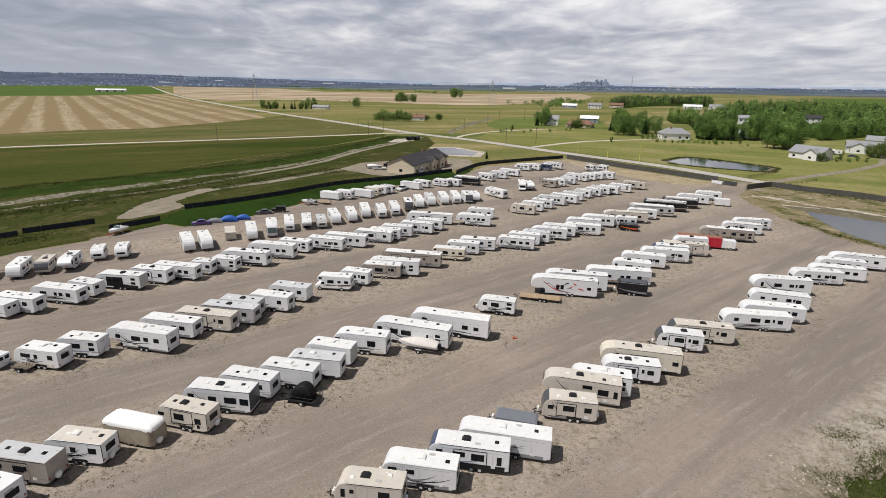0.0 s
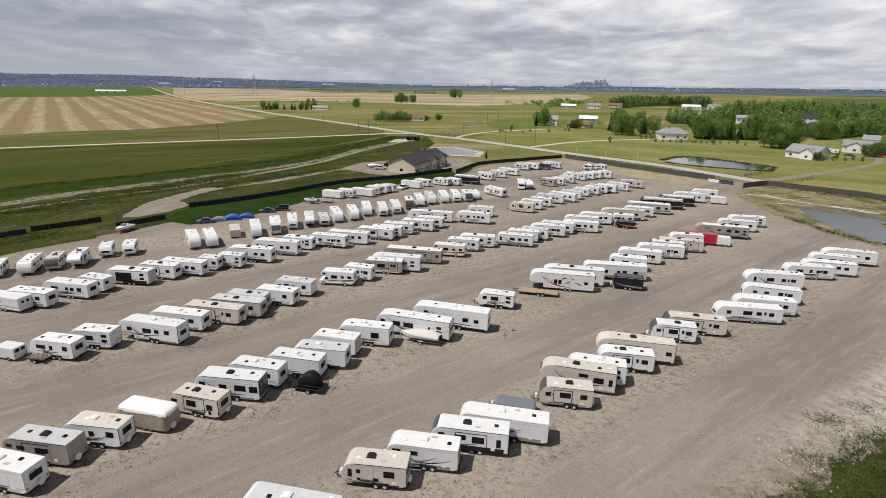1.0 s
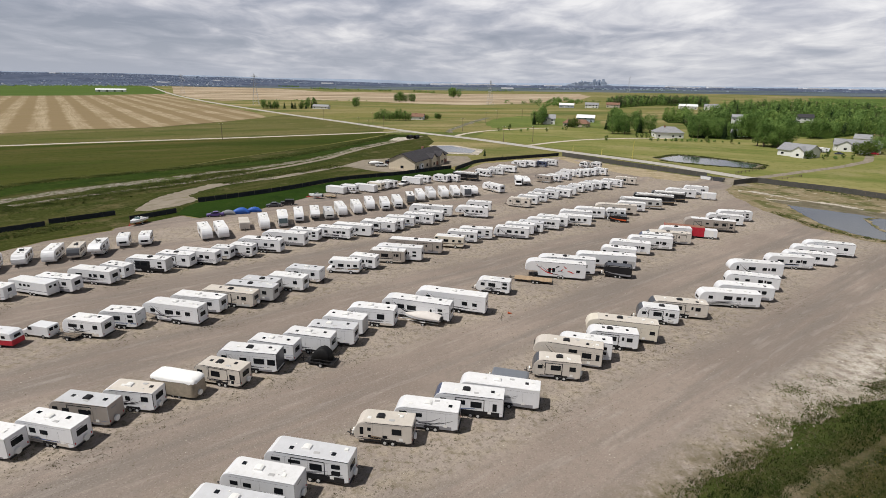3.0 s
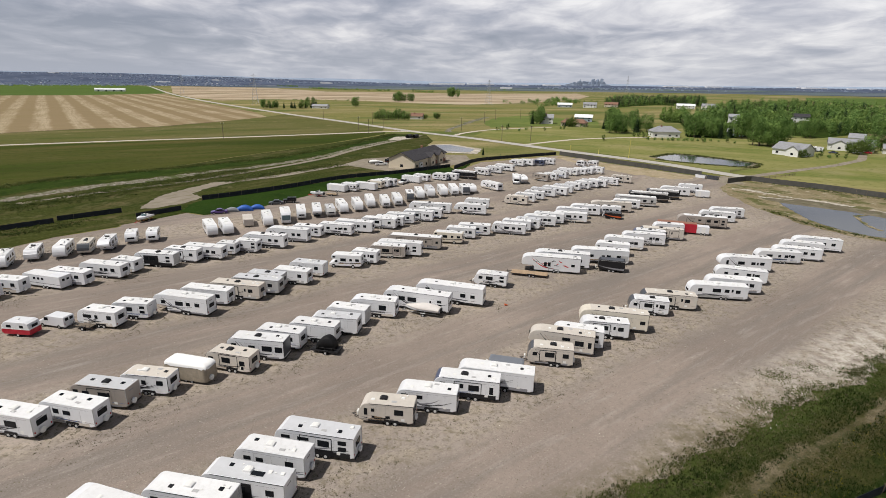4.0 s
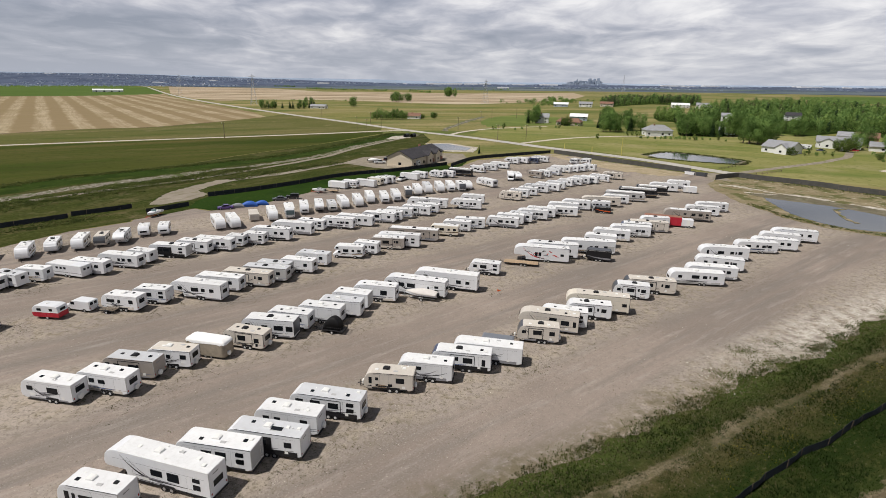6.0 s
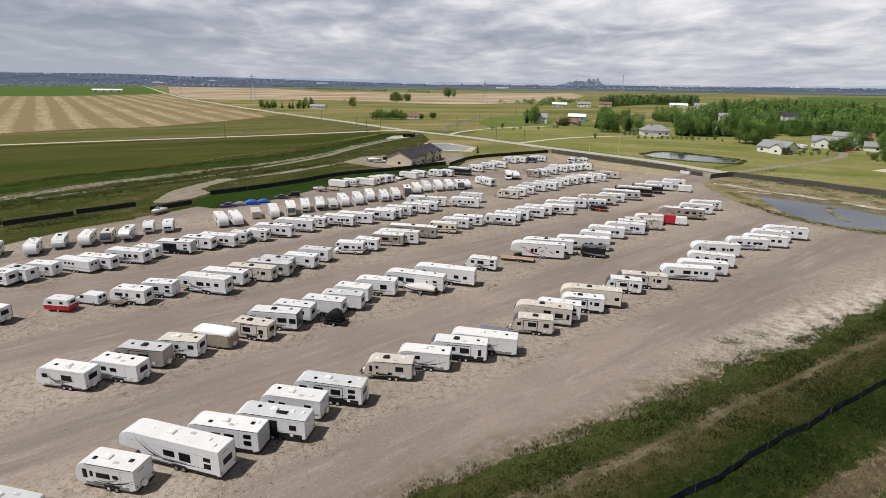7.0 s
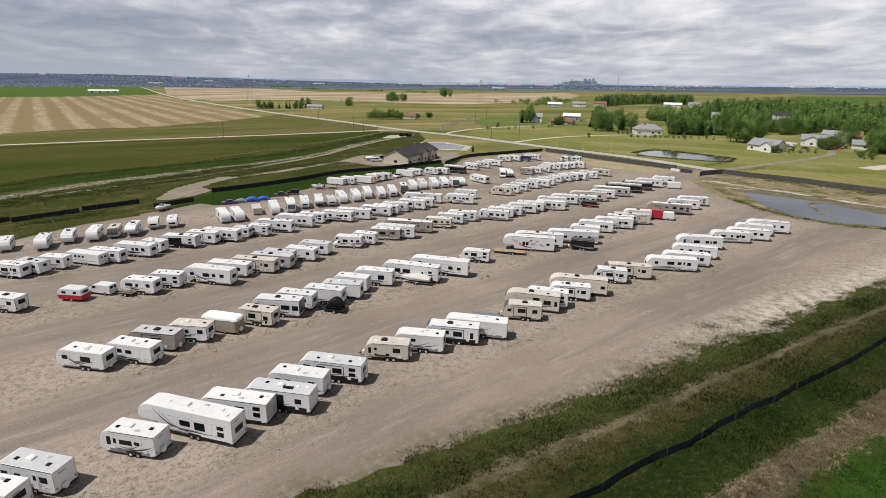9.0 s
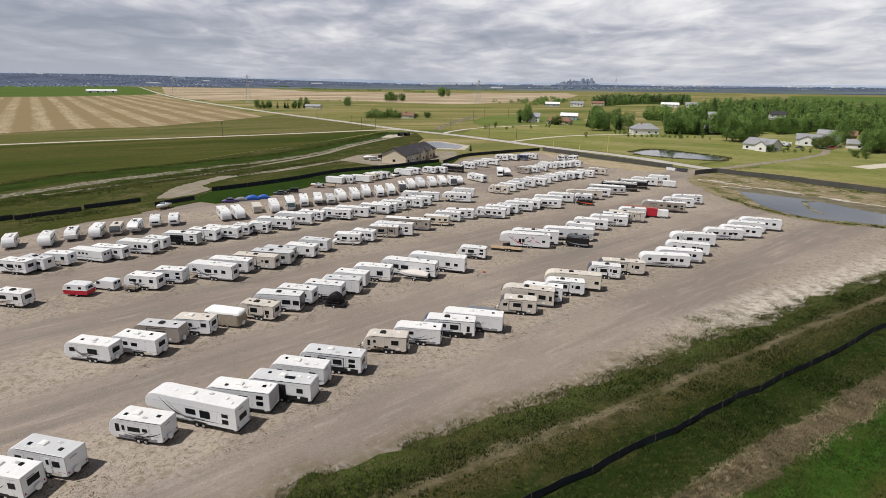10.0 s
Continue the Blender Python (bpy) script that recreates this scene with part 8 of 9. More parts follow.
def barn(x, y, turn, L, W, h):
    ob = thing("long_barn", x, y, turn, "long white metal barn in a green field", "barn")
    part("wall", boxed((0, 0, h / 2), (L, W, h)), metal_w, ob)
    part("roof", prism(bmesh.new(), [(-W / 2 - 0.5, h), (W / 2 + 0.5, h), (0, h + 3.5)], -L / 2 - 0.5, L / 2 + 0.5), metal_w, ob, at=pose(0, 0, 0, 0, 0, 90))
    for k in range(4):
        part("door", boxed((-L / 2 + L / 4 * (k + 0.5), -W / 2 - 0.05, h * 0.4), (4, 0.1, h * 0.8)), darkp, ob)


barn(-1000, 1535, 29, 74, 14, 5)


# ---- poles and pylons ----
def power_pole(x, y, h=10.5, mat=pole_wood, turn=35):
    ob = thing("power_pole", x, y, turn, "slim yellow marker pole beside the road" if mat is pole_yellow else "wooden power pole beside the road", "pole", "power poles")
    part("post", rod(bmesh.new(), (0, 0, 0), (0, 0, h), 0.19, 8, 0, 0.13), mat, ob)
    if mat is not pole_yellow:
        part("crossarm", boxed((0, 0, h - 0.7), (2.4, 0.12, 0.14)), mat, ob)
        for s in (-1.05, 0, 1.05):
            part("insulator", shared(("insulator",), lambda: rod(bmesh.new(), (0, 0, 0), (0, 0, 0.3), 0.07, 6), plastic_w), None, ob, at=pose(s, 0, h - 0.63))


for px, py in ((-72.4, 395), (-86.8, 496), (-85, 422), (-69.6, 448), (-154, 333), (23.2, 360), (42.8, 364), (16.2, 531), (28.7, 571), (56.3, 593), (-4.8, 435), (-145, 547)):
    power_pole(px, py)
power_pole(87.8, 290, 10.0, pole_yellow)
for px, py in ((75, 305), (61.5, 319)):
    power_pole(px, py, 3.2, pole_yellow)


def pylon(x, y, h, turn):
    ob = thing("power_pylon", x, y, turn, "tall steel lattice power pylon in the fields", "pylon", "power pylons")
    bm = bmesh.new()
    half = lambda z: 4.2 * (1 - z / h) ** 1.2 + 0.5
    levels = [h * k / 9 for k in range(10)]
    for z0, z1 in zip(levels, levels[1:]):
        p0, p1 = half(z0), half(z1)
        ring0 = [(p0, p0, z0), (-p0, p0, z0), (-p0, -p0, z0), (p0, -p0, z0)]
        ring1 = [(p1, p1, z1), (-p1, p1, z1), (-p1, -p1, z1), (p1, -p1, z1)]
        for k in range(4):
            rod(bm, ring0[k], ring1[k], 0.13, 5)
            rod(bm, ring0[k], ring1[(k + 1) % 4], 0.06, 4)
            rod(bm, ring1[k], ring1[(k + 1) % 4], 0.06, 4)
    part("lattice", bm, tower_m, ob)
    for z, w in ((h * 0.68, 7.0), (h * 0.80, 6.0), (h * 0.92, 5.0)):
        bm = bmesh.new()
        for s in (1, -1):
            rod(bm, (0, 0, z + 1.2), (s * w, 0, z), 0.15, 4)
            rod(bm, (0, 0, z - 0.4), (s * w, 0, z), 0.15, 4)
        part("crossarm", bm, tower_m, ob)


pylon(-327, 845, 46, 30)
pylon(-690, 1330, 48, 30)
pylon(34, 944, 40, 60)
pylon(574, 2086, 60, 60)


def culvert(x, y):
    ob = thing("culvert_pipe", x, y, 255, "black corrugated culvert pipe under the road", "pipe", "culverts")
    bm = bmesh.new()
    n, rings = 20, []
    for px, r in ((2.2, 1.3), (-4.0, 1.3), (-4.0, 1.22), (2.2, 1.22)):
        rings.append([bm.verts.new((px, math.cos(i / n * 6.2832) * r, 1.2 + math.sin(i / n * 6.2832) * r)) for i in range(n)])
    for p, q in zip(rings, rings[1:] + rings[:1]):
        for i in range(n):
            bm.faces.new((p[i], p[(i + 1) % n], q[(i + 1) % n], q[i]))
    bmesh.ops.recalc_face_normals(bm, faces=bm.faces[:])
    part("pipe", bm, plastic_b, ob)
    for k in range(4):
        part("rib", rod(bmesh.new(), (1.9 - k * 0.9, 0, 1.2), (2.0 - k * 0.9, 0, 1.2), 1.21, 20) if k else boxed((-3.9, 0, 1.2), (0.1, 2.4, 2.2), 0.05), plastic_b, ob)


culvert(-40.0, 366.0)
culvert(-35.6, 367.5)


# ---- trees ----
def leaf_quads(bm, centre, radii, count, size, rnd, droop=0.0):
    """Small leaf clumps scattered through a rounded volume, thicker near its skin."""
    for _ in range(count):
        while True:
            p = Vector((rnd.uniform(-1, 1), rnd.uniform(-1, 1), rnd.uniform(-1, 1)))
            if 0.02 < p.length <= 1:
                break
        p = p.normalized() * (p.length ** 0.45)
        c = Vector((centre[0] + p.x * radii[0], centre[1] + p.y * radii[1], centre[2] + p.z * radii[2]))
        n = (p.normalized() + 0.38 * Vector((rnd.uniform(-0.8, 0.8), rnd.uniform(-0.8, 0.8), rnd.uniform(-0.5, 0.9)))).normalized()
        t = n.orthogonal().normalized()
        t.rotate(Matrix.Rotation(rnd.uniform(0, 6.28), 3, n))
        u = n.cross(t)
        s = size * rnd.uniform(0.6, 1.3)
        k = s * rnd.uniform(0.5, 0.9)
        bm.faces.new([bm.verts.new(c + d) for d in (t * s, u * k + n * s * 0.2, -t * s, -u * k + n * s * 0.2)])


def broadleaf(name, label, h, spread, seed, leaves, blobs=13, per=150, size=0.36):
    rnd = random.Random(seed)
    ob = thing(name, 0, 0, 0, label, "tree", "acreage trees", 0)
    bm = bmesh.new()
    rod(bm, (0, 0, -0.3), (0.1, 0.05, h * 0.55), 0.026 * h, 8, 0, 0.012 * h)
    spots = []
    for k in range(blobs):
        a = k * 2.4 + rnd.uniform(-0.4, 0.4)
        z = h * (0.17 + 0.73 * (k + 0.5) / blobs) + rnd.uniform(-0.04, 0.04) * h
        taper = math.sin(math.pi * min(max((z / h - 0.10) / 0.95, 0), 1)) ** 0.7
        r = spread * 0.55 * taper * rnd.uniform(0.5, 1.0)
        c = (math.cos(a) * r, math.sin(a) * r, z)
        spots.append((c, taper))
        rod(bm, (0.05, 0.02, max(z - h * 0.18, h * 0.18)), c, 0.008 * h, 5, 0, 0.003 * h)
    part("trunk", bm, trunk_m, ob)
    bm = bmesh.new()
    for c, taper in spots:
        q = spread * rnd.uniform(0.26, 0.42) * (0.55 + 0.45 * taper)
        leaf_quads(bm, c, (q, q, q * rnd.uniform(0.75, 1.1)), per, size, rnd)
    part("crown", bm, leaves, ob)
    return ob


def spruce(name, label, h, spread, seed):
    rnd = random.Random(seed)
    ob = thing(name, 0, 0, 0, label, "tree", "acreage trees", 0)
    part("trunk", rod(bmesh.new(), (0, 0, -0.3), (0, 0, h * 0.95), 0.02 * h, 7, 0, 0.004 * h), trunk_m, ob)
    bm = bmesh.new()
    n = 24
    for k in range(n):
        z = h * (0.06 + 0.92 * k / n)
        r = spread * 0.5 * (1 - (z / h)) ** 0.9 + 0.12
        for i in range(13):
            a = i / 13 * 6.2832 + k * 0.9 + rnd.uniform(-0.2, 0.2)
            rr = r * rnd.uniform(0.75, 1.15)
            d = Vector((math.cos(a), math.sin(a), 0))
            u = Vector((-math.sin(a), math.cos(a), 0))
            w = 0.36 * rr + 0.12
            base, tip = Vector((0, 0, z)), Vector((0, 0, z - 0.28 * rr)) + d * rr
            mid = (base * 0.45 + tip * 0.55) + Vector((0, 0, 0.10 * rr))
            bm.faces.new([bm.verts.new(p) for p in (base, mid + u * w, tip, mid - u * w)])
    part("needles", bm, leaf_dark, ob)
    return ob


MODELS = [broadleaf("poplar_tree", "tall green poplar tree with full crown", 16, 8.5, 1, leaf), broadleaf("poplar_tree", "broad green poplar tree with uneven crown", 14, 10, 2, leaf, 16),
          broadleaf("willow_tree", "round pale green willow tree", 10, 9, 3, leaf_pale, 13), spruce("spruce_tree", "dark green spruce tree", 13, 6.2, 4),
          broadleaf("garden_shrub", "small rounded green garden shrub", 2.4, 2.6, 5, leaf, 6, 40, 0.25), broadleaf("young_tree", "slim young tree with thin crown", 6, 3.2, 6, leaf_pale, 6, 50, 0.35)]
USED = set()


def plant(kind, x, y, scale, turn=None):
    model = MODELS[kind]
    m = pose(x, y, land(x, y), 0, 0, random.uniform(0, 360) if turn is None else turn)
    if kind not in USED:
        USED.add(kind)
        model.scale = (scale,) * 3
        model.matrix_world = m @ Matrix.Scale(scale, 4)
        return model
    ob = copy_thing(model, m)
    ob.scale = (scale * 0.86, scale * 0.86, scale * random.uniform(0.92, 1.16))
    return ob


def grove(kinds, x, y, rx, ry, turn, count, low, high, seed):
    rnd = random.Random(seed)
    placed = []
    for _ in range(count * 8):
        if len(placed) == count:
            break
        u, v = rnd.uniform(-1, 1), rnd.uniform(-1, 1)
        c, s = math.cos(radians(turn)), math.sin(radians(turn))
        px, py = x + u * rx * c - v * ry * s, y + u * rx * s + v * ry * c
        if all(math.hypot(px - a, py - b) > 3.2 for a, b in placed):
            placed.append((px, py))
            plant(rnd.choice(kinds), px, py, rnd.uniform(low, high), rnd.uniform(0, 360))


random.seed(8)
for k in range(11):
    plant((0, 1, 1)[k % 3], -93 + 3.3 * k, 549 + (k % 3) * 4, 0.5 + 0.05 * (k * 7 % 5))         # poplars round the red-roofed house
grove((1, 3, 2), -42, 580, 10, 5, 0, 7, 0.35, 0.6, 2)
plant(1, -166, 818, 1.0)
plant(0, -170, 822, 0.85)
grove((1,), -120, 1030, 17, 6, 20, 7, 0.8, 1.2, 3)
grove((1,), -33, 1338, 12, 6, 0, 5, 1.1, 1.5, 4)
grove((3, 0, 3, 2), -250, 752, 30, 5, 12, 18, 0.55, 0.85, 5)      # shelter belt of the farmhouse
grove((3, 0), -225, 775, 12, 5, 5, 7, 0.6, 0.9, 6)
grove((3, 3, 0), 68, 524, 8, 5, 0, 6, 0.75, 1.05, 7)
grove((3, 2, 4), 96, 495, 16, 5, -25, 8, 0.6, 0.95, 8)
grove((0, 1, 0, 3), 127, 470, 14, 26, 20, 18, 0.85, 1.15, 9)    # wood west of the white house
grove((0, 1, 1), 118, 440, 7, 5, 0, 4, 0.9, 1.1, 10)
grove((3, 5), 128, 408, 6, 2, 0, 4, 0.5, 0.8, 11)
grove((0, 1, 3), 194, 420, 28, 9, 5, 22, 0.85, 1.15, 12)        # trees behind the lawn
grove((0, 1, 0), 200, 366, 9, 6, 10, 9, 0.95, 1.2, 13)
grove((2, 5), 196, 309.5, 6, 1.5, -10, 3, 0.45, 0.62, 14)
grove((5, 4), 209, 312, 5, 4, 0, 5, 0.5, 0.8, 15)
grove((0, 1, 2), 247, 424, 16, 9, -10, 9, 0.75, 1.0, 16)
grove((2, 2, 1), 240, 333, 7, 5, 0, 4, 0.6, 0.85, 17)
grove((0, 1, 1), 284, 322, 18, 12, 40, 18, 0.7, 1.0, 18)
grove((5, 4, 4), 250, 318, 9, 3, 20, 6, 0.5, 0.9, 22)
grove((0, 1, 0), 262, 318, 14, 9, 60, 12, 0.7, 1.0, 23)           # poplars east of the blue-roofed house
grove((2, 5, 4), 232, 292, 7, 3, 60, 5, 0.35, 0.7, 24)
plant(5, 231, 330, 1.1)
plant(1, 262, 350, 0.8)
plant(0, 268, 366, 0.9)
grove((5, 5, 4), 171, 383, 16, 6, 0, 5, 0.5, 0.9, 19)
grove((4,), 150, 389, 22, 1.5, -4, 13, 0.6, 1.0, 20)            # row of small shrubs on the lawn
grove((4, 5), 60, 455, 40, 12, 20, 8, 0.6, 1.0, 21)
plant(3, 9, 287, 0.33)
plant(3, 18, 280, 0.16)
plant(5, 95, 380, 0.7)


def spread_leaves(name, spots, mat, label, category, seed, per, size, round_shape=(1, 1, 1)):
    """Many crowns or tufts as one mass of small clumps. spots: (x, y, foot height, height, width)."""
    rng = np.random.default_rng(seed)
    s = np.asarray(spots)
    n = len(s) * per
    who = np.repeat(np.arange(len(s)), per)
    d = rng.normal(size=(n, 3))
    d /= np.linalg.norm(d, axis=1)[:, None]
    r = rng.uniform(0.25, 1, n) ** 0.4
    lump = 1 + 0.28 * np.sin(d[:, 0] * 5 + who * 1.7) * np.cos(d[:, 1] * 4 + who * 2.3) + 0.15 * np.sin(d[:, 2] * 7 + who)
    c = np.empty((n, 3))
    c[:, 0] = s[who, 0] + d[:, 0] * r * lump * s[who, 4] / 2
    c[:, 1] = s[who, 1] + d[:, 1] * r * lump * s[who, 4] / 2
    c[:, 2] = s[who, 2] + s[who, 3] * (0.55 + 0.45 * d[:, 2] * r * lump)
    nrm = d + rng.uniform(-0.32, 0.32, (n, 3)) + np.array((0, 0, 0.2))
    nrm /= np.linalg.norm(nrm, axis=1)[:, None]
    t = np.cross(nrm, rng.normal(size=(n, 3)))
    t /= np.linalg.norm(t, axis=1)[:, None]
    u = np.cross(nrm, t)
    k = (size * rng.uniform(0.6, 1.3, n) * np.clip(s[who, 3] / 12, 0.25, 1.2))[:, None]
    verts = np.stack([c + t * k, c + u * k * 0.7, c - t * k, c - u * k * 0.7], 1).reshape(-1, 3)
    me = bpy.data.meshes.new(name)
    me.from_pydata(verts.tolist(), [], np.arange(n * 4).reshape(-1, 4).tolist())
    me.materials.append(mat)
    return tagged(new(name, me), label, category, kind="stuff")


def inside(x, y, poly):
    hit = False
    for (x0, y0), (x1, y1) in zip(poly, poly[1:] + poly[:1]):
        if (y0 > y) != (y1 > y) and x < (x1 - x0) * (y - y0) / (y1 - y0) + x0:
            hit = not hit
    return hit


def woods():
    """Poplar woods with clearings round the houses, a dark belt beyond the hay meadow and a fresh green aspen stand."""
    rnd = random.Random(44)
    main = [(166, 416), (190, 406), (222, 430), (252, 446), (266, 420), (310, 450), (318, 420), (300, 350), (345, 340), (560, 560), (660, 820), (610, 860), (640, 1010), (560, 1050), (430, 955), (352, 812), (283, 680), (222, 590), (195, 500)]
    belt = [(216, 868), (287, 960), (330, 1010), (400, 960), (500, 1215), (436, 1275), (297, 1175), (240, 1000)]
    stand = [(200, 565), (215, 558), (240, 610), (262, 690), (240, 700), (212, 620)]
    clear = [(349, 594), (270, 572), (209, 432), (366, 862), (336, 878), (277, 395), (284, 384), (258, 335)]
    kinds = {"poplar": [], "fresh": [], "old": [], "spruce": []}
    for poly, count, tall, mix in ((main, 1250, 14.0, (0.56, 0.84, 0.91)), (belt, 620, 13.5, (0.40, 0.52, 0.76)), (stand, 50, 12.5, (0.1, 1.0, 1.0))):
        sheet("woods_floor", poly, 0.09, ditch_green, 60, "shaded green floor of the wood")
        x0, x1 = min(p[0] for p in poly), max(p[0] for p in poly)
        y0, y1 = min(p[1] for p in poly), max(p[1] for p in poly)
        made = 0
        while made < count:
            x = rnd.uniform(x0, x1)
            y = y0 + (y1 - y0) * rnd.random() ** (1.35 if poly is main else 1.0)
            if not inside(x, y, poly):
                continue
            if any(abs((x - a) * 0.874 - (y - b) * 0.485) < 9 and -48 < (x - a) * 0.485 + (y - b) * 0.874 < 9 for a, b in clear):
                made += 0.1
                continue
            made += 0.3
            if noise.noise((x * 0.02, y * 0.013, 4)) < -0.28:
                continue
            made += 0.7
            h = tall * rnd.uniform(0.42, 1.18) + 3.5 * noise.noise((x * 0.03, y * 0.03, 7))
            for a, b in clear:
                off, ahead = abs((x - a) * 0.874 - (y - b) * 0.485), -(x - a) * 0.485 - (y - b) * 0.874
                if off < 10 and 0 < ahead < 230:
                    h = min(h, 3.0 + 0.047 * ahead)
            q = rnd.random() + 0.25 * noise.noise((x * 0.02, y * 0.02, 17))
            kind = "poplar" if q < mix[0] else "fresh" if q < mix[1] else "old" if q < mix[2] else "spruce"
            wide = rnd.uniform(0.36, 0.60) * (0.6 if kind == "spruce" else 1)
            kinds[kind].append((x, y, land(x, y) - 0.2, h, h * wide))
    spread_leaves("far_woods", [q for q in kinds["poplar"] if q[1] < 560], leaf, "broad poplar woods between the acreages", "woods", 7, 260, 0.50)
    spread_leaves("far_woods", [q for q in kinds["poplar"] if q[1] >= 560], leaf, "distant poplar woods beyond the acreages", "woods", 6, 130, 0.72)
    spread_leaves("aspen_stand", kinds["fresh"], leaf_fresh, "fresh light green aspens among the woods", "woods", 9, 140, 0.60)
    spread_leaves("bare_thicket", kinds["old"], leaf_old, "grey-brown thicket of late budding trees", "woods", 10, 110, 0.60)
    spread_leaves("far_spruces", kinds["spruce"], leaf_dark, "dark spruces among the poplar woods", "woods", 8, 130, 0.62)
    lines = []
    for pts, count, tall in (([(-966, 2872), (-832, 2718)], 45, 9), ([(-631, 2285), (-490, 2080), (-381, 2008), (-267, 1945)], 110, 8.5), ([(-167, 1884), (-113, 1733)], 16, 10), ([(-358, 1042), (-296, 1055), (-220, 1040)], 26, 3.5),
                             ([(-1900, 3500), (-1760, 3600)], 24, 11), ([(75, 989), (110, 970), (155, 1085), (210, 1230)], 60, 8.5), ([(122, 886), (150, 960), (184, 1035), (222, 1099), (257, 1105)], 46, 8.0), ([(-40, 2300), (180, 2350)], 20, 8)):
        line = smooth_line(pts, 8)
        for _ in range(count):
            x, y = rnd.choice(line)
            x, y = x + rnd.gauss(0, 9), y + rnd.gauss(0, 9)
            h = tall * rnd.uniform(0.45, 1.2)
            lines.append((x, y, land(x, y) - 0.5, h, h * rnd.uniform(0.7, 1.3)))
    spread_leaves("far_hedgerows", lines, leaf, "far hedgerows and shelter belts", "hedgerow", 12, 130, 0.8)


woods()


def hedges():
    rnd = random.Random(45)
    spots = []
    for pts, count, w, hmax in (([(-170, 150), (-162, 160), (-156, 178), (-143, 194), (-128, 212), (-111, 233.5), (-92, 260.5), (-73, 314), (-54, 392)], 3000, 3.2, 0.42),
                                ([(-150, 120), (-134, 140), (-122, 158), (-111, 178), (-103, 196), (-92, 214)], 2600, 8.0, 0.40),
                                ([(-89, 190), (-76, 214), (-60, 235)], 700, 5.0, 0.40), ([(-115, 112), (-104, 126)], 260, 5.0, 0.4),
                                ([(103, 288), (115, 279), (128, 273), (143, 269), (154, 282)], 300, 1.3, 0.5), ([(104, 300), (120, 314), (131, 309), (147, 292), (153, 283)], 300, 1.5, 0.6),
                                ([(101, 170), (103, 155), (108, 144), (116, 136), (128, 131)], 170, 1.6, 0.40), ([(128, 226), (140, 213), (152, 201), (165, 186)], 220, 4.0, 0.4)):
        line = smooth_line(pts, 2.0)
        for _ in range(count):
            x, y = rnd.choice(line)
            x, y = x + rnd.gauss(0, w * 0.5), y + rnd.gauss(0, w * 0.5)
            h = rnd.uniform(0.35, 0.8) * hmax
            for _ in range(3):
                spots.append((x + rnd.gauss(0, 0.5), y + rnd.gauss(0, 0.5), h * rnd.uniform(1.2, 2.6)))
    return spots


# ---- small growth on the ground ----
def blades(name, spots, mat, label, seed, per=5, height=0.35, width=0.05, lean=0.5):
    """Tufts of pointed blades: (x, y, size)."""
    rng = np.random.default_rng(seed)
    s = np.asarray(spots)
    n = len(s) * per
    who = np.repeat(np.arange(len(s)), per)
    a = rng.uniform(0, 2 * np.pi, n)
    h = height * s[who, 2] * rng.uniform(0.5, 1.2, n)
    out = np.stack([np.cos(a), np.sin(a)], 1)
    base = s[who, :2] + out * (rng.uniform(0, 0.12, n) * s[who, 2])[:, None]
    side = np.stack([-np.sin(a), np.cos(a)], 1) * (width * s[who, 2] * rng.uniform(0.6, 1.4, n))[:, None]
    z = np.array([land(x, y) for x, y in s[:, :2]])[who] + 0.07
    tip = base + out * (h * lean * rng.uniform(0.2, 1.2, n))[:, None]
    verts = np.stack([np.column_stack([base + side, z]), np.column_stack([base - side, z]), np.column_stack([tip, z + h])], 1).reshape(-1, 3)
    me = bpy.data.meshes.new(name)
    me.from_pydata(verts.tolist(), [], np.arange(n * 3).reshape(-1, 3).tolist())
    me.materials.append(mat)
    return tagged(new(name, me), label, "grass", kind="stuff")


BANK = [(-17.8, 14.2), (-13.1, 18.9), (-8.8, 21.9), (1.2, 27.7), (11.5, 33.8), (16.3, 36.2), (23.9, 41.9), (34.1, 47.7), (42.3, 55.2), (54, 61.6), (73.1, 75.2), (98.8, 90.8), (125, 98), (110, 60), (70, 25), (20, -8), (-10, -6), (-30, 2)]


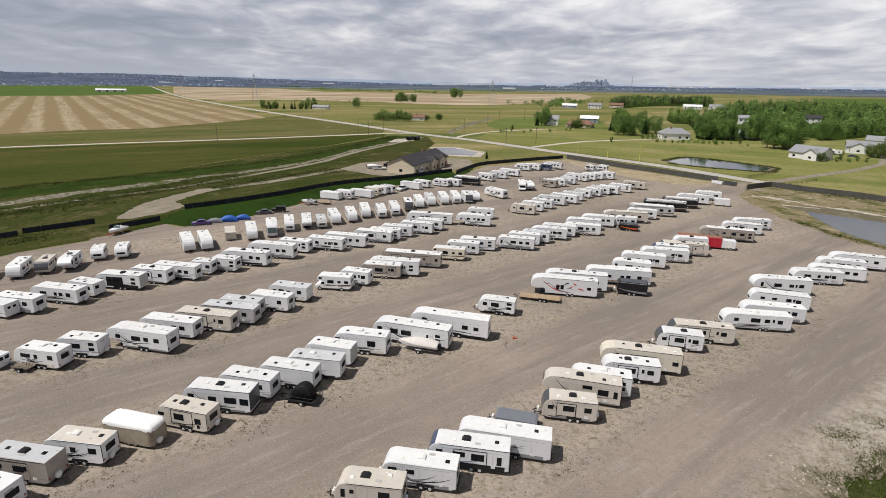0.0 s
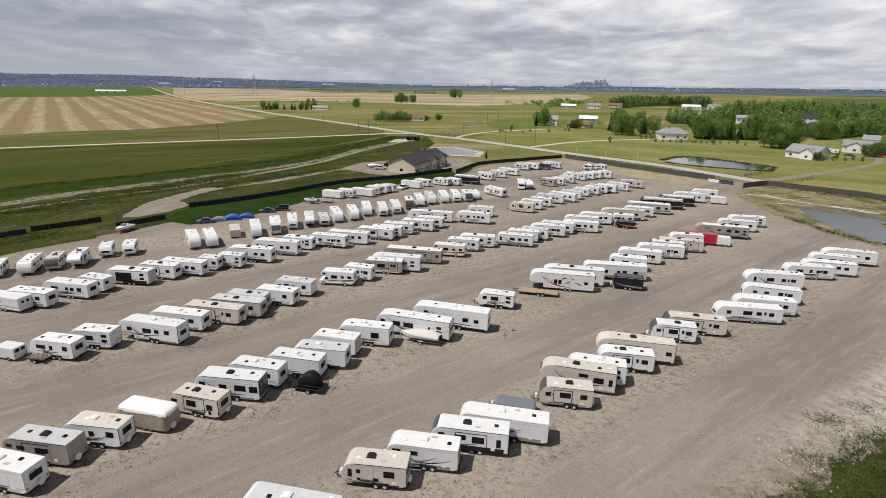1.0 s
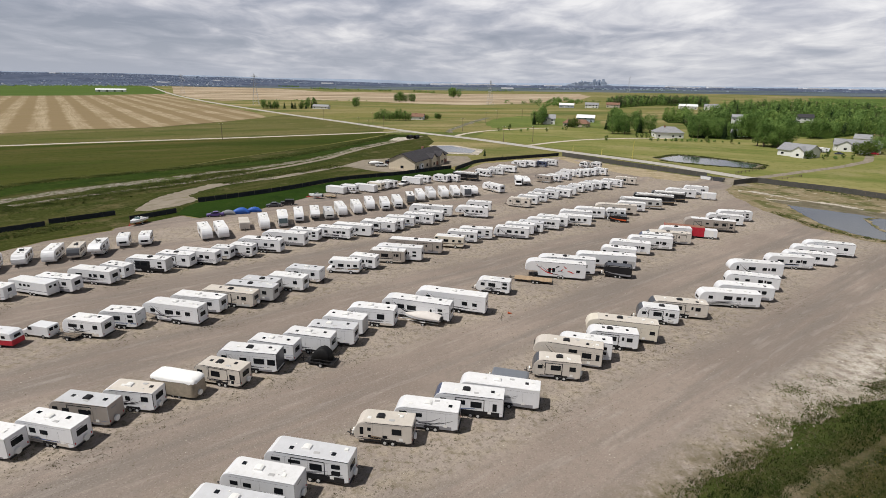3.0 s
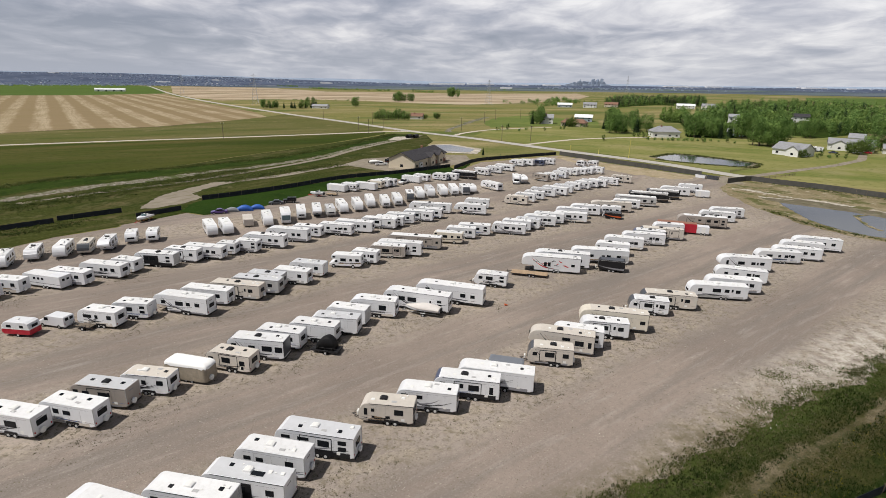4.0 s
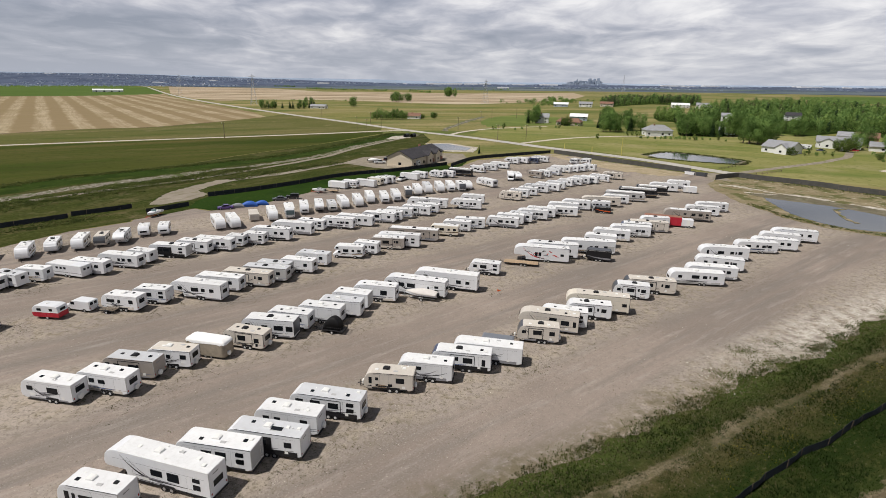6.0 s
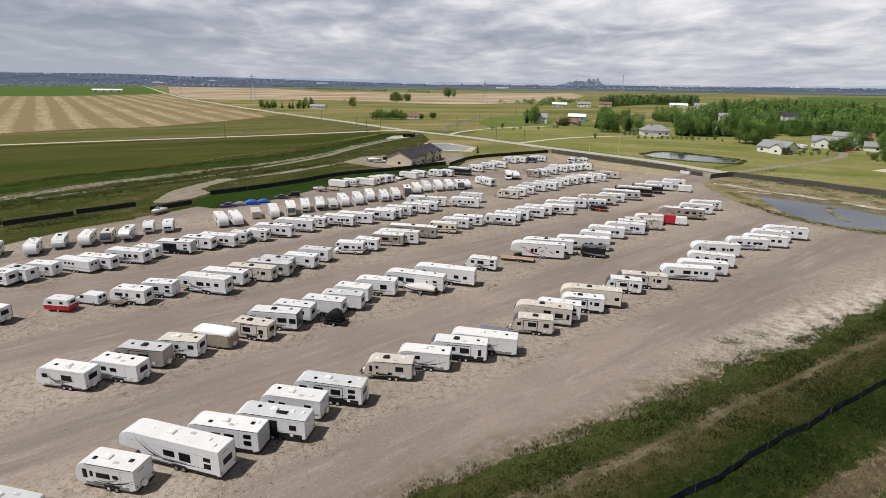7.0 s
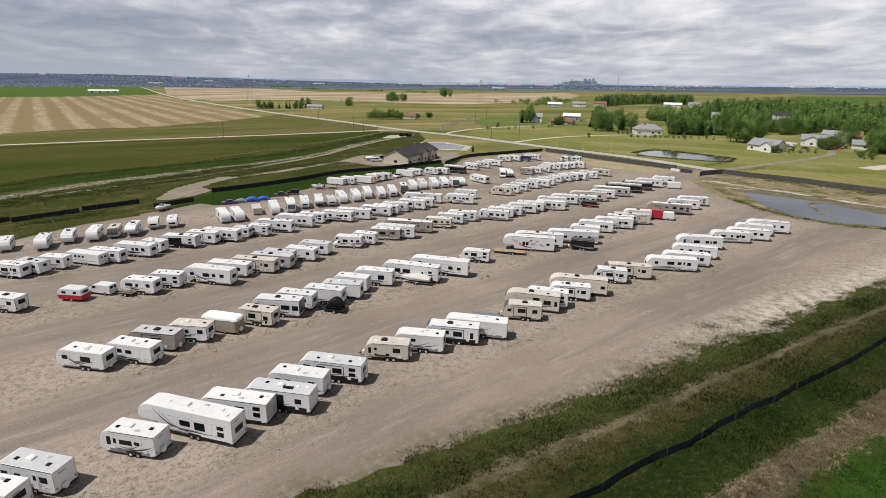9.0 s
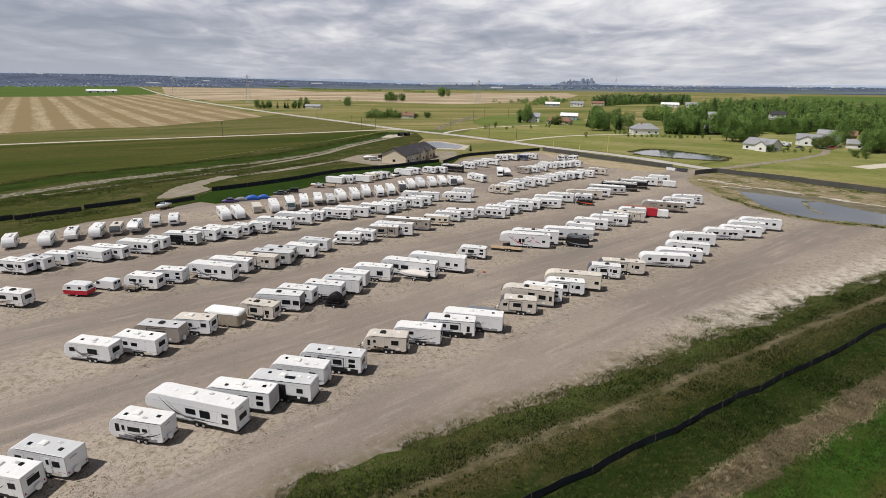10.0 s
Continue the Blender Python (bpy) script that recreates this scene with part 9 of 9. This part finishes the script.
def bank_growth():
    rnd = random.Random(46)
    green, dry, gold, rich, rim = [], [], [], [], []
    d = Vector((54.9 - 9.9, 43.5 - 14)).normalized()
    nrm = Vector((-d.y, d.x))
    while len(green) < 76000:
        x, y = rnd.uniform(-20, 110), rnd.uniform(-8, 98)
        if not inside(x, y, BANK):
            continue
        off = (Vector((x, y)) - Vector((9.9, 14))).dot(nrm)      # distance from the fence line, positive towards the lot
        along = (Vector((x, y)) - Vector((9.9, 14))).dot(d)
        k = noise.noise((x * 0.09, y * 0.09, 2)) + 0.5 * noise.noise((x * 0.4, y * 0.4, 6))
        if off > 12.6 and noise.noise((x * 0.28, y * 0.28, 21)) + 0.6 * noise.noise((x * 1.1, y * 1.1, 23)) < (off - 13.7) * 0.50:
            continue
        if off > 11.8 and rnd.random() < 0.75:
            for _ in range(3):
                (rim if rnd.random() < 0.78 else dry).append((x + rnd.gauss(0, 0.18), y + rnd.gauss(0, 0.18), rnd.uniform(0.4, 1.0)))
            continue
        path = abs(off - 7.0 + 0.6 * noise.noise((along * 0.15, 2, 5))) < 0.5 + 0.6 * noise.noise((along * 0.25, 5, 5))
        straw = -9.6 + 1.6 * k < off < -6.6 + 1.6 * k
        if path:
            if rnd.random() < 0.35:
                dry.append((x, y, rnd.uniform(0.35, 0.7)))
        elif straw and rnd.random() < 0.9:
            dry.append((x, y, rnd.uniform(0.8, 1.6)))
            dry.append((x + rnd.uniform(-0.3, 0.3), y + rnd.uniform(-0.3, 0.3), rnd.uniform(0.7, 1.3)))
        elif off < -9.6 + 1.6 * k and off > -17 + 2 * k or off > 13.0 + 3.0 * k and along > 38:
            rich.append((x, y, rnd.uniform(0.6, 1.2)))
        elif k > -0.42:
            green.append((x, y, rnd.uniform(0.5, 1.3) * (1.25 if k > 0.2 else 0.85)))
        if 1 < off < 6.5 and k > 0.0 and rnd.random() < 0.10:
            gold.append((x, y, 1.0))
        if off > -6 and rnd.random() < (0.42 if off > 9 and along < 45 else 0.22 if off > 3 else 0.05):
            dry.append((x, y, rnd.uniform(0.4, 0.9)))
    blades("bank_grass", green, blade, "rough green grass tufts on the bank", 1, 4, 0.23, 0.026, 0.8)
    blades("rim_grass", rim, blade_edge, "straggling olive grass along the gravel edge", 11, 5, 0.15, 0.024, 0.8)
    blades("dry_grass", dry, blade_dry, "dry straw-coloured grass on the bank", 2, 4, 0.26, 0.028, 1.0)
    blades("lush_grass", rich, blade_lush, "bright lush grass below the fence", 9, 4, 0.26, 0.032, 0.8)
    blades("dandelions", gold, dandelion, "yellow dandelion heads in the grass", 3, 3, 0.12, 0.035, 0.3)


bank_growth()
blades("ditch_growth", hedges(), ditch_leaf, "rough grass growth along ditches and ponds", 9, 5, 0.6, 0.24, 1.6)


def lot_weeds():
    rnd = random.Random(47)
    spots, dry, chips = [], [], []
    for x, y, turn, L in UNITS:
        if y > 150:
            continue
        c, s = math.cos(radians(turn)), math.sin(radians(turn))
        for _ in range(150 if y < 105 else 60):
            u, v = -L / 2 - abs(rnd.gauss(0, 3.4)) + 0.8, rnd.gauss(0, 2.4)
            px, py = x + u * c - v * s, y + u * s + v * c
            if noise.noise((px * 0.12, py * 0.12, 3)) + 0.8 * noise.noise((px * 0.8, py * 0.8, 5)) > 0.0:
                for _ in range(2):
                    spots.append((px + rnd.gauss(0, 0.15), py + rnd.gauss(0, 0.15), rnd.uniform(0.25, 0.7)))
    while len(dry) < 2600:
        x, y = rnd.uniform(-60, 110), rnd.uniform(10, 130)
        lane = noise.noise((x * 0.10, y * 0.10, 8))
        if inside(x, y, LOT) and lane > 0.12:
            dry.append((x, y, rnd.uniform(0.2, 0.55)))
    edge = smooth_line([(-13, 14.5), (3, 25.4), (18, 34.2), (26, 39.6), (36, 45.8), (44, 52.6), (56, 59.6), (75, 73), (100.5, 88.6)], 0.5)
    while len(chips) < 5200:
        x, y = rnd.choice(edge)
        w = abs(rnd.gauss(0, 1.1))
        x, y = x - 0.55 * w + rnd.gauss(0, 0.4), y + 0.83 * w + rnd.gauss(0, 0.4)
        if noise.noise((x * 0.22, y * 0.22, 9)) > -0.25 + 0.20 * w:
            chips.append((x, y, rnd.uniform(0.5, 1.2)))
    for cx, cy, n in ((45.4, 59.2, 420), (46.5, 55.5, 300), (39.5, 51.4, 360), (51.3, 62.0, 220), (34.7, 46.8, 160)):
        for _ in range(n):
            chips.append((cx + rnd.gauss(0, 1.5), cy + rnd.gauss(0, 0.9), rnd.uniform(0.5, 1.1)))
    blades("lot_weeds", spots, weed, "small weeds behind the parked trailers", 4, 5, 0.14, 0.045, 1.2)
    blades("dry_weeds", dry, blade_dry, "dry weeds scattered over the gravel", 5, 4, 0.16, 0.05, 1.0)
    blades("edge_weeds", chips, blade_edge, "weed clumps creeping on to the gravel", 6, 5, 0.15, 0.028, 0.8)


lot_weeds()


def loose_stones():
    """Stones and clods on the gravel, and pale rubble at its edge."""
    rng = random.Random(48)
    verts, faces, idx = [], [], []
    def stone(x, y, r, m):
        i = len(verts)
        z = 0.04
        for dx, dy, dz in ((1, 0, 0), (0, 1, 0), (-1, 0, 0), (0, -1, 0), (0.1, 0.1, 0.8)):
            verts.append((x + dx * r * rng.uniform(0.6, 1.2), y + dy * r * rng.uniform(0.6, 1.2), z + dz * r))
        faces.extend(((i, i + 1, i + 4), (i + 1, i + 2, i + 4), (i + 2, i + 3, i + 4), (i + 3, i, i + 4)))
        idx.extend([m] * 4)
    made = 0
    while made < 5200:
        x, y = rng.uniform(-60, 110), rng.uniform(10, 130)
        if inside(x, y, LOT) and noise.noise((x * 0.07, y * 0.07, 12)) > -0.1:
            stone(x, y, rng.uniform(0.04, 0.11), 0 if rng.random() < 0.7 else 1)
            made += 1
    for _ in range(9000):
        k = rng.random()
        stone(-38 + 30 * k + rng.gauss(0, 5.5), 14 + 24 * k + rng.gauss(0, 4.5), rng.uniform(0.03, 0.075), 0 if rng.random() < 0.55 else 1)
    for _ in range(1600):
        k = rng.uniform(-6, 52)
        off = 7.1 + 0.6 * noise.noise((k * 0.15, 2, 5)) + rng.gauss(0, 0.45)
        if noise.noise((k * 0.3, 8, 5)) > 0.05:
            stone(9.9 + 0.836 * k - 0.548 * off, 14 + 0.548 * k + 0.836 * off, rng.uniform(0.04, 0.11), rng.choice((0, 1)))
    edge = smooth_line([(36, 50), (55, 63.5), (75, 77.5), (100, 93), (112, 102)], 0.5)
    for _ in range(900):
        x, y = rng.choice(edge)
        stone(x + rng.gauss(0, 1.0), y + rng.gauss(0, 2.2), rng.uniform(0.06, 0.22), 1)
    me = bpy.data.meshes.new("loose_stones")
    me.from_pydata(verts, [], faces)
    me.materials.append(mud)
    me.materials.append(chalk)
    me.polygons.foreach_set("material_index", idx)
    tagged(new("loose_stones", me), "loose stones and clods on gravel", "stones", kind="stuff")


loose_stones()


# ---- board fence by the drive ----
def board_fence(pts):
    x0, y0 = pts[0]
    ob = thing("paddock_fence", x0, y0, 0, "dark post-and-rail paddock fence by the drive", "fence")
    inv = ob.matrix_world.inverted()
    line = smooth_line(pts, 3.0)
    post = shared(("paddock_post",), lambda: boxed((0, 0, 0.6), (0.14, 0.14, 1.3)), pole_wood)
    for x, y in line:
        part("post", post, None, ob, at=inv @ pose(x, y, land(x, y)))
    for (xa, ya), (xb, yb) in zip(line, line[1:]):
        bm = bmesh.new()
        for z in (0.5, 0.85, 1.15):
            rod(bm, inv @ Vector((xa, ya, land(xa, ya) + z)), inv @ Vector((xb, yb, land(xb, yb) + z)), 0.05, 4)
        part("rail", bm, pole_wood, ob)


board_fence([(124, 250), (134, 258), (146, 268)])
board_fence([(129, 233), (142, 240), (152, 247)])
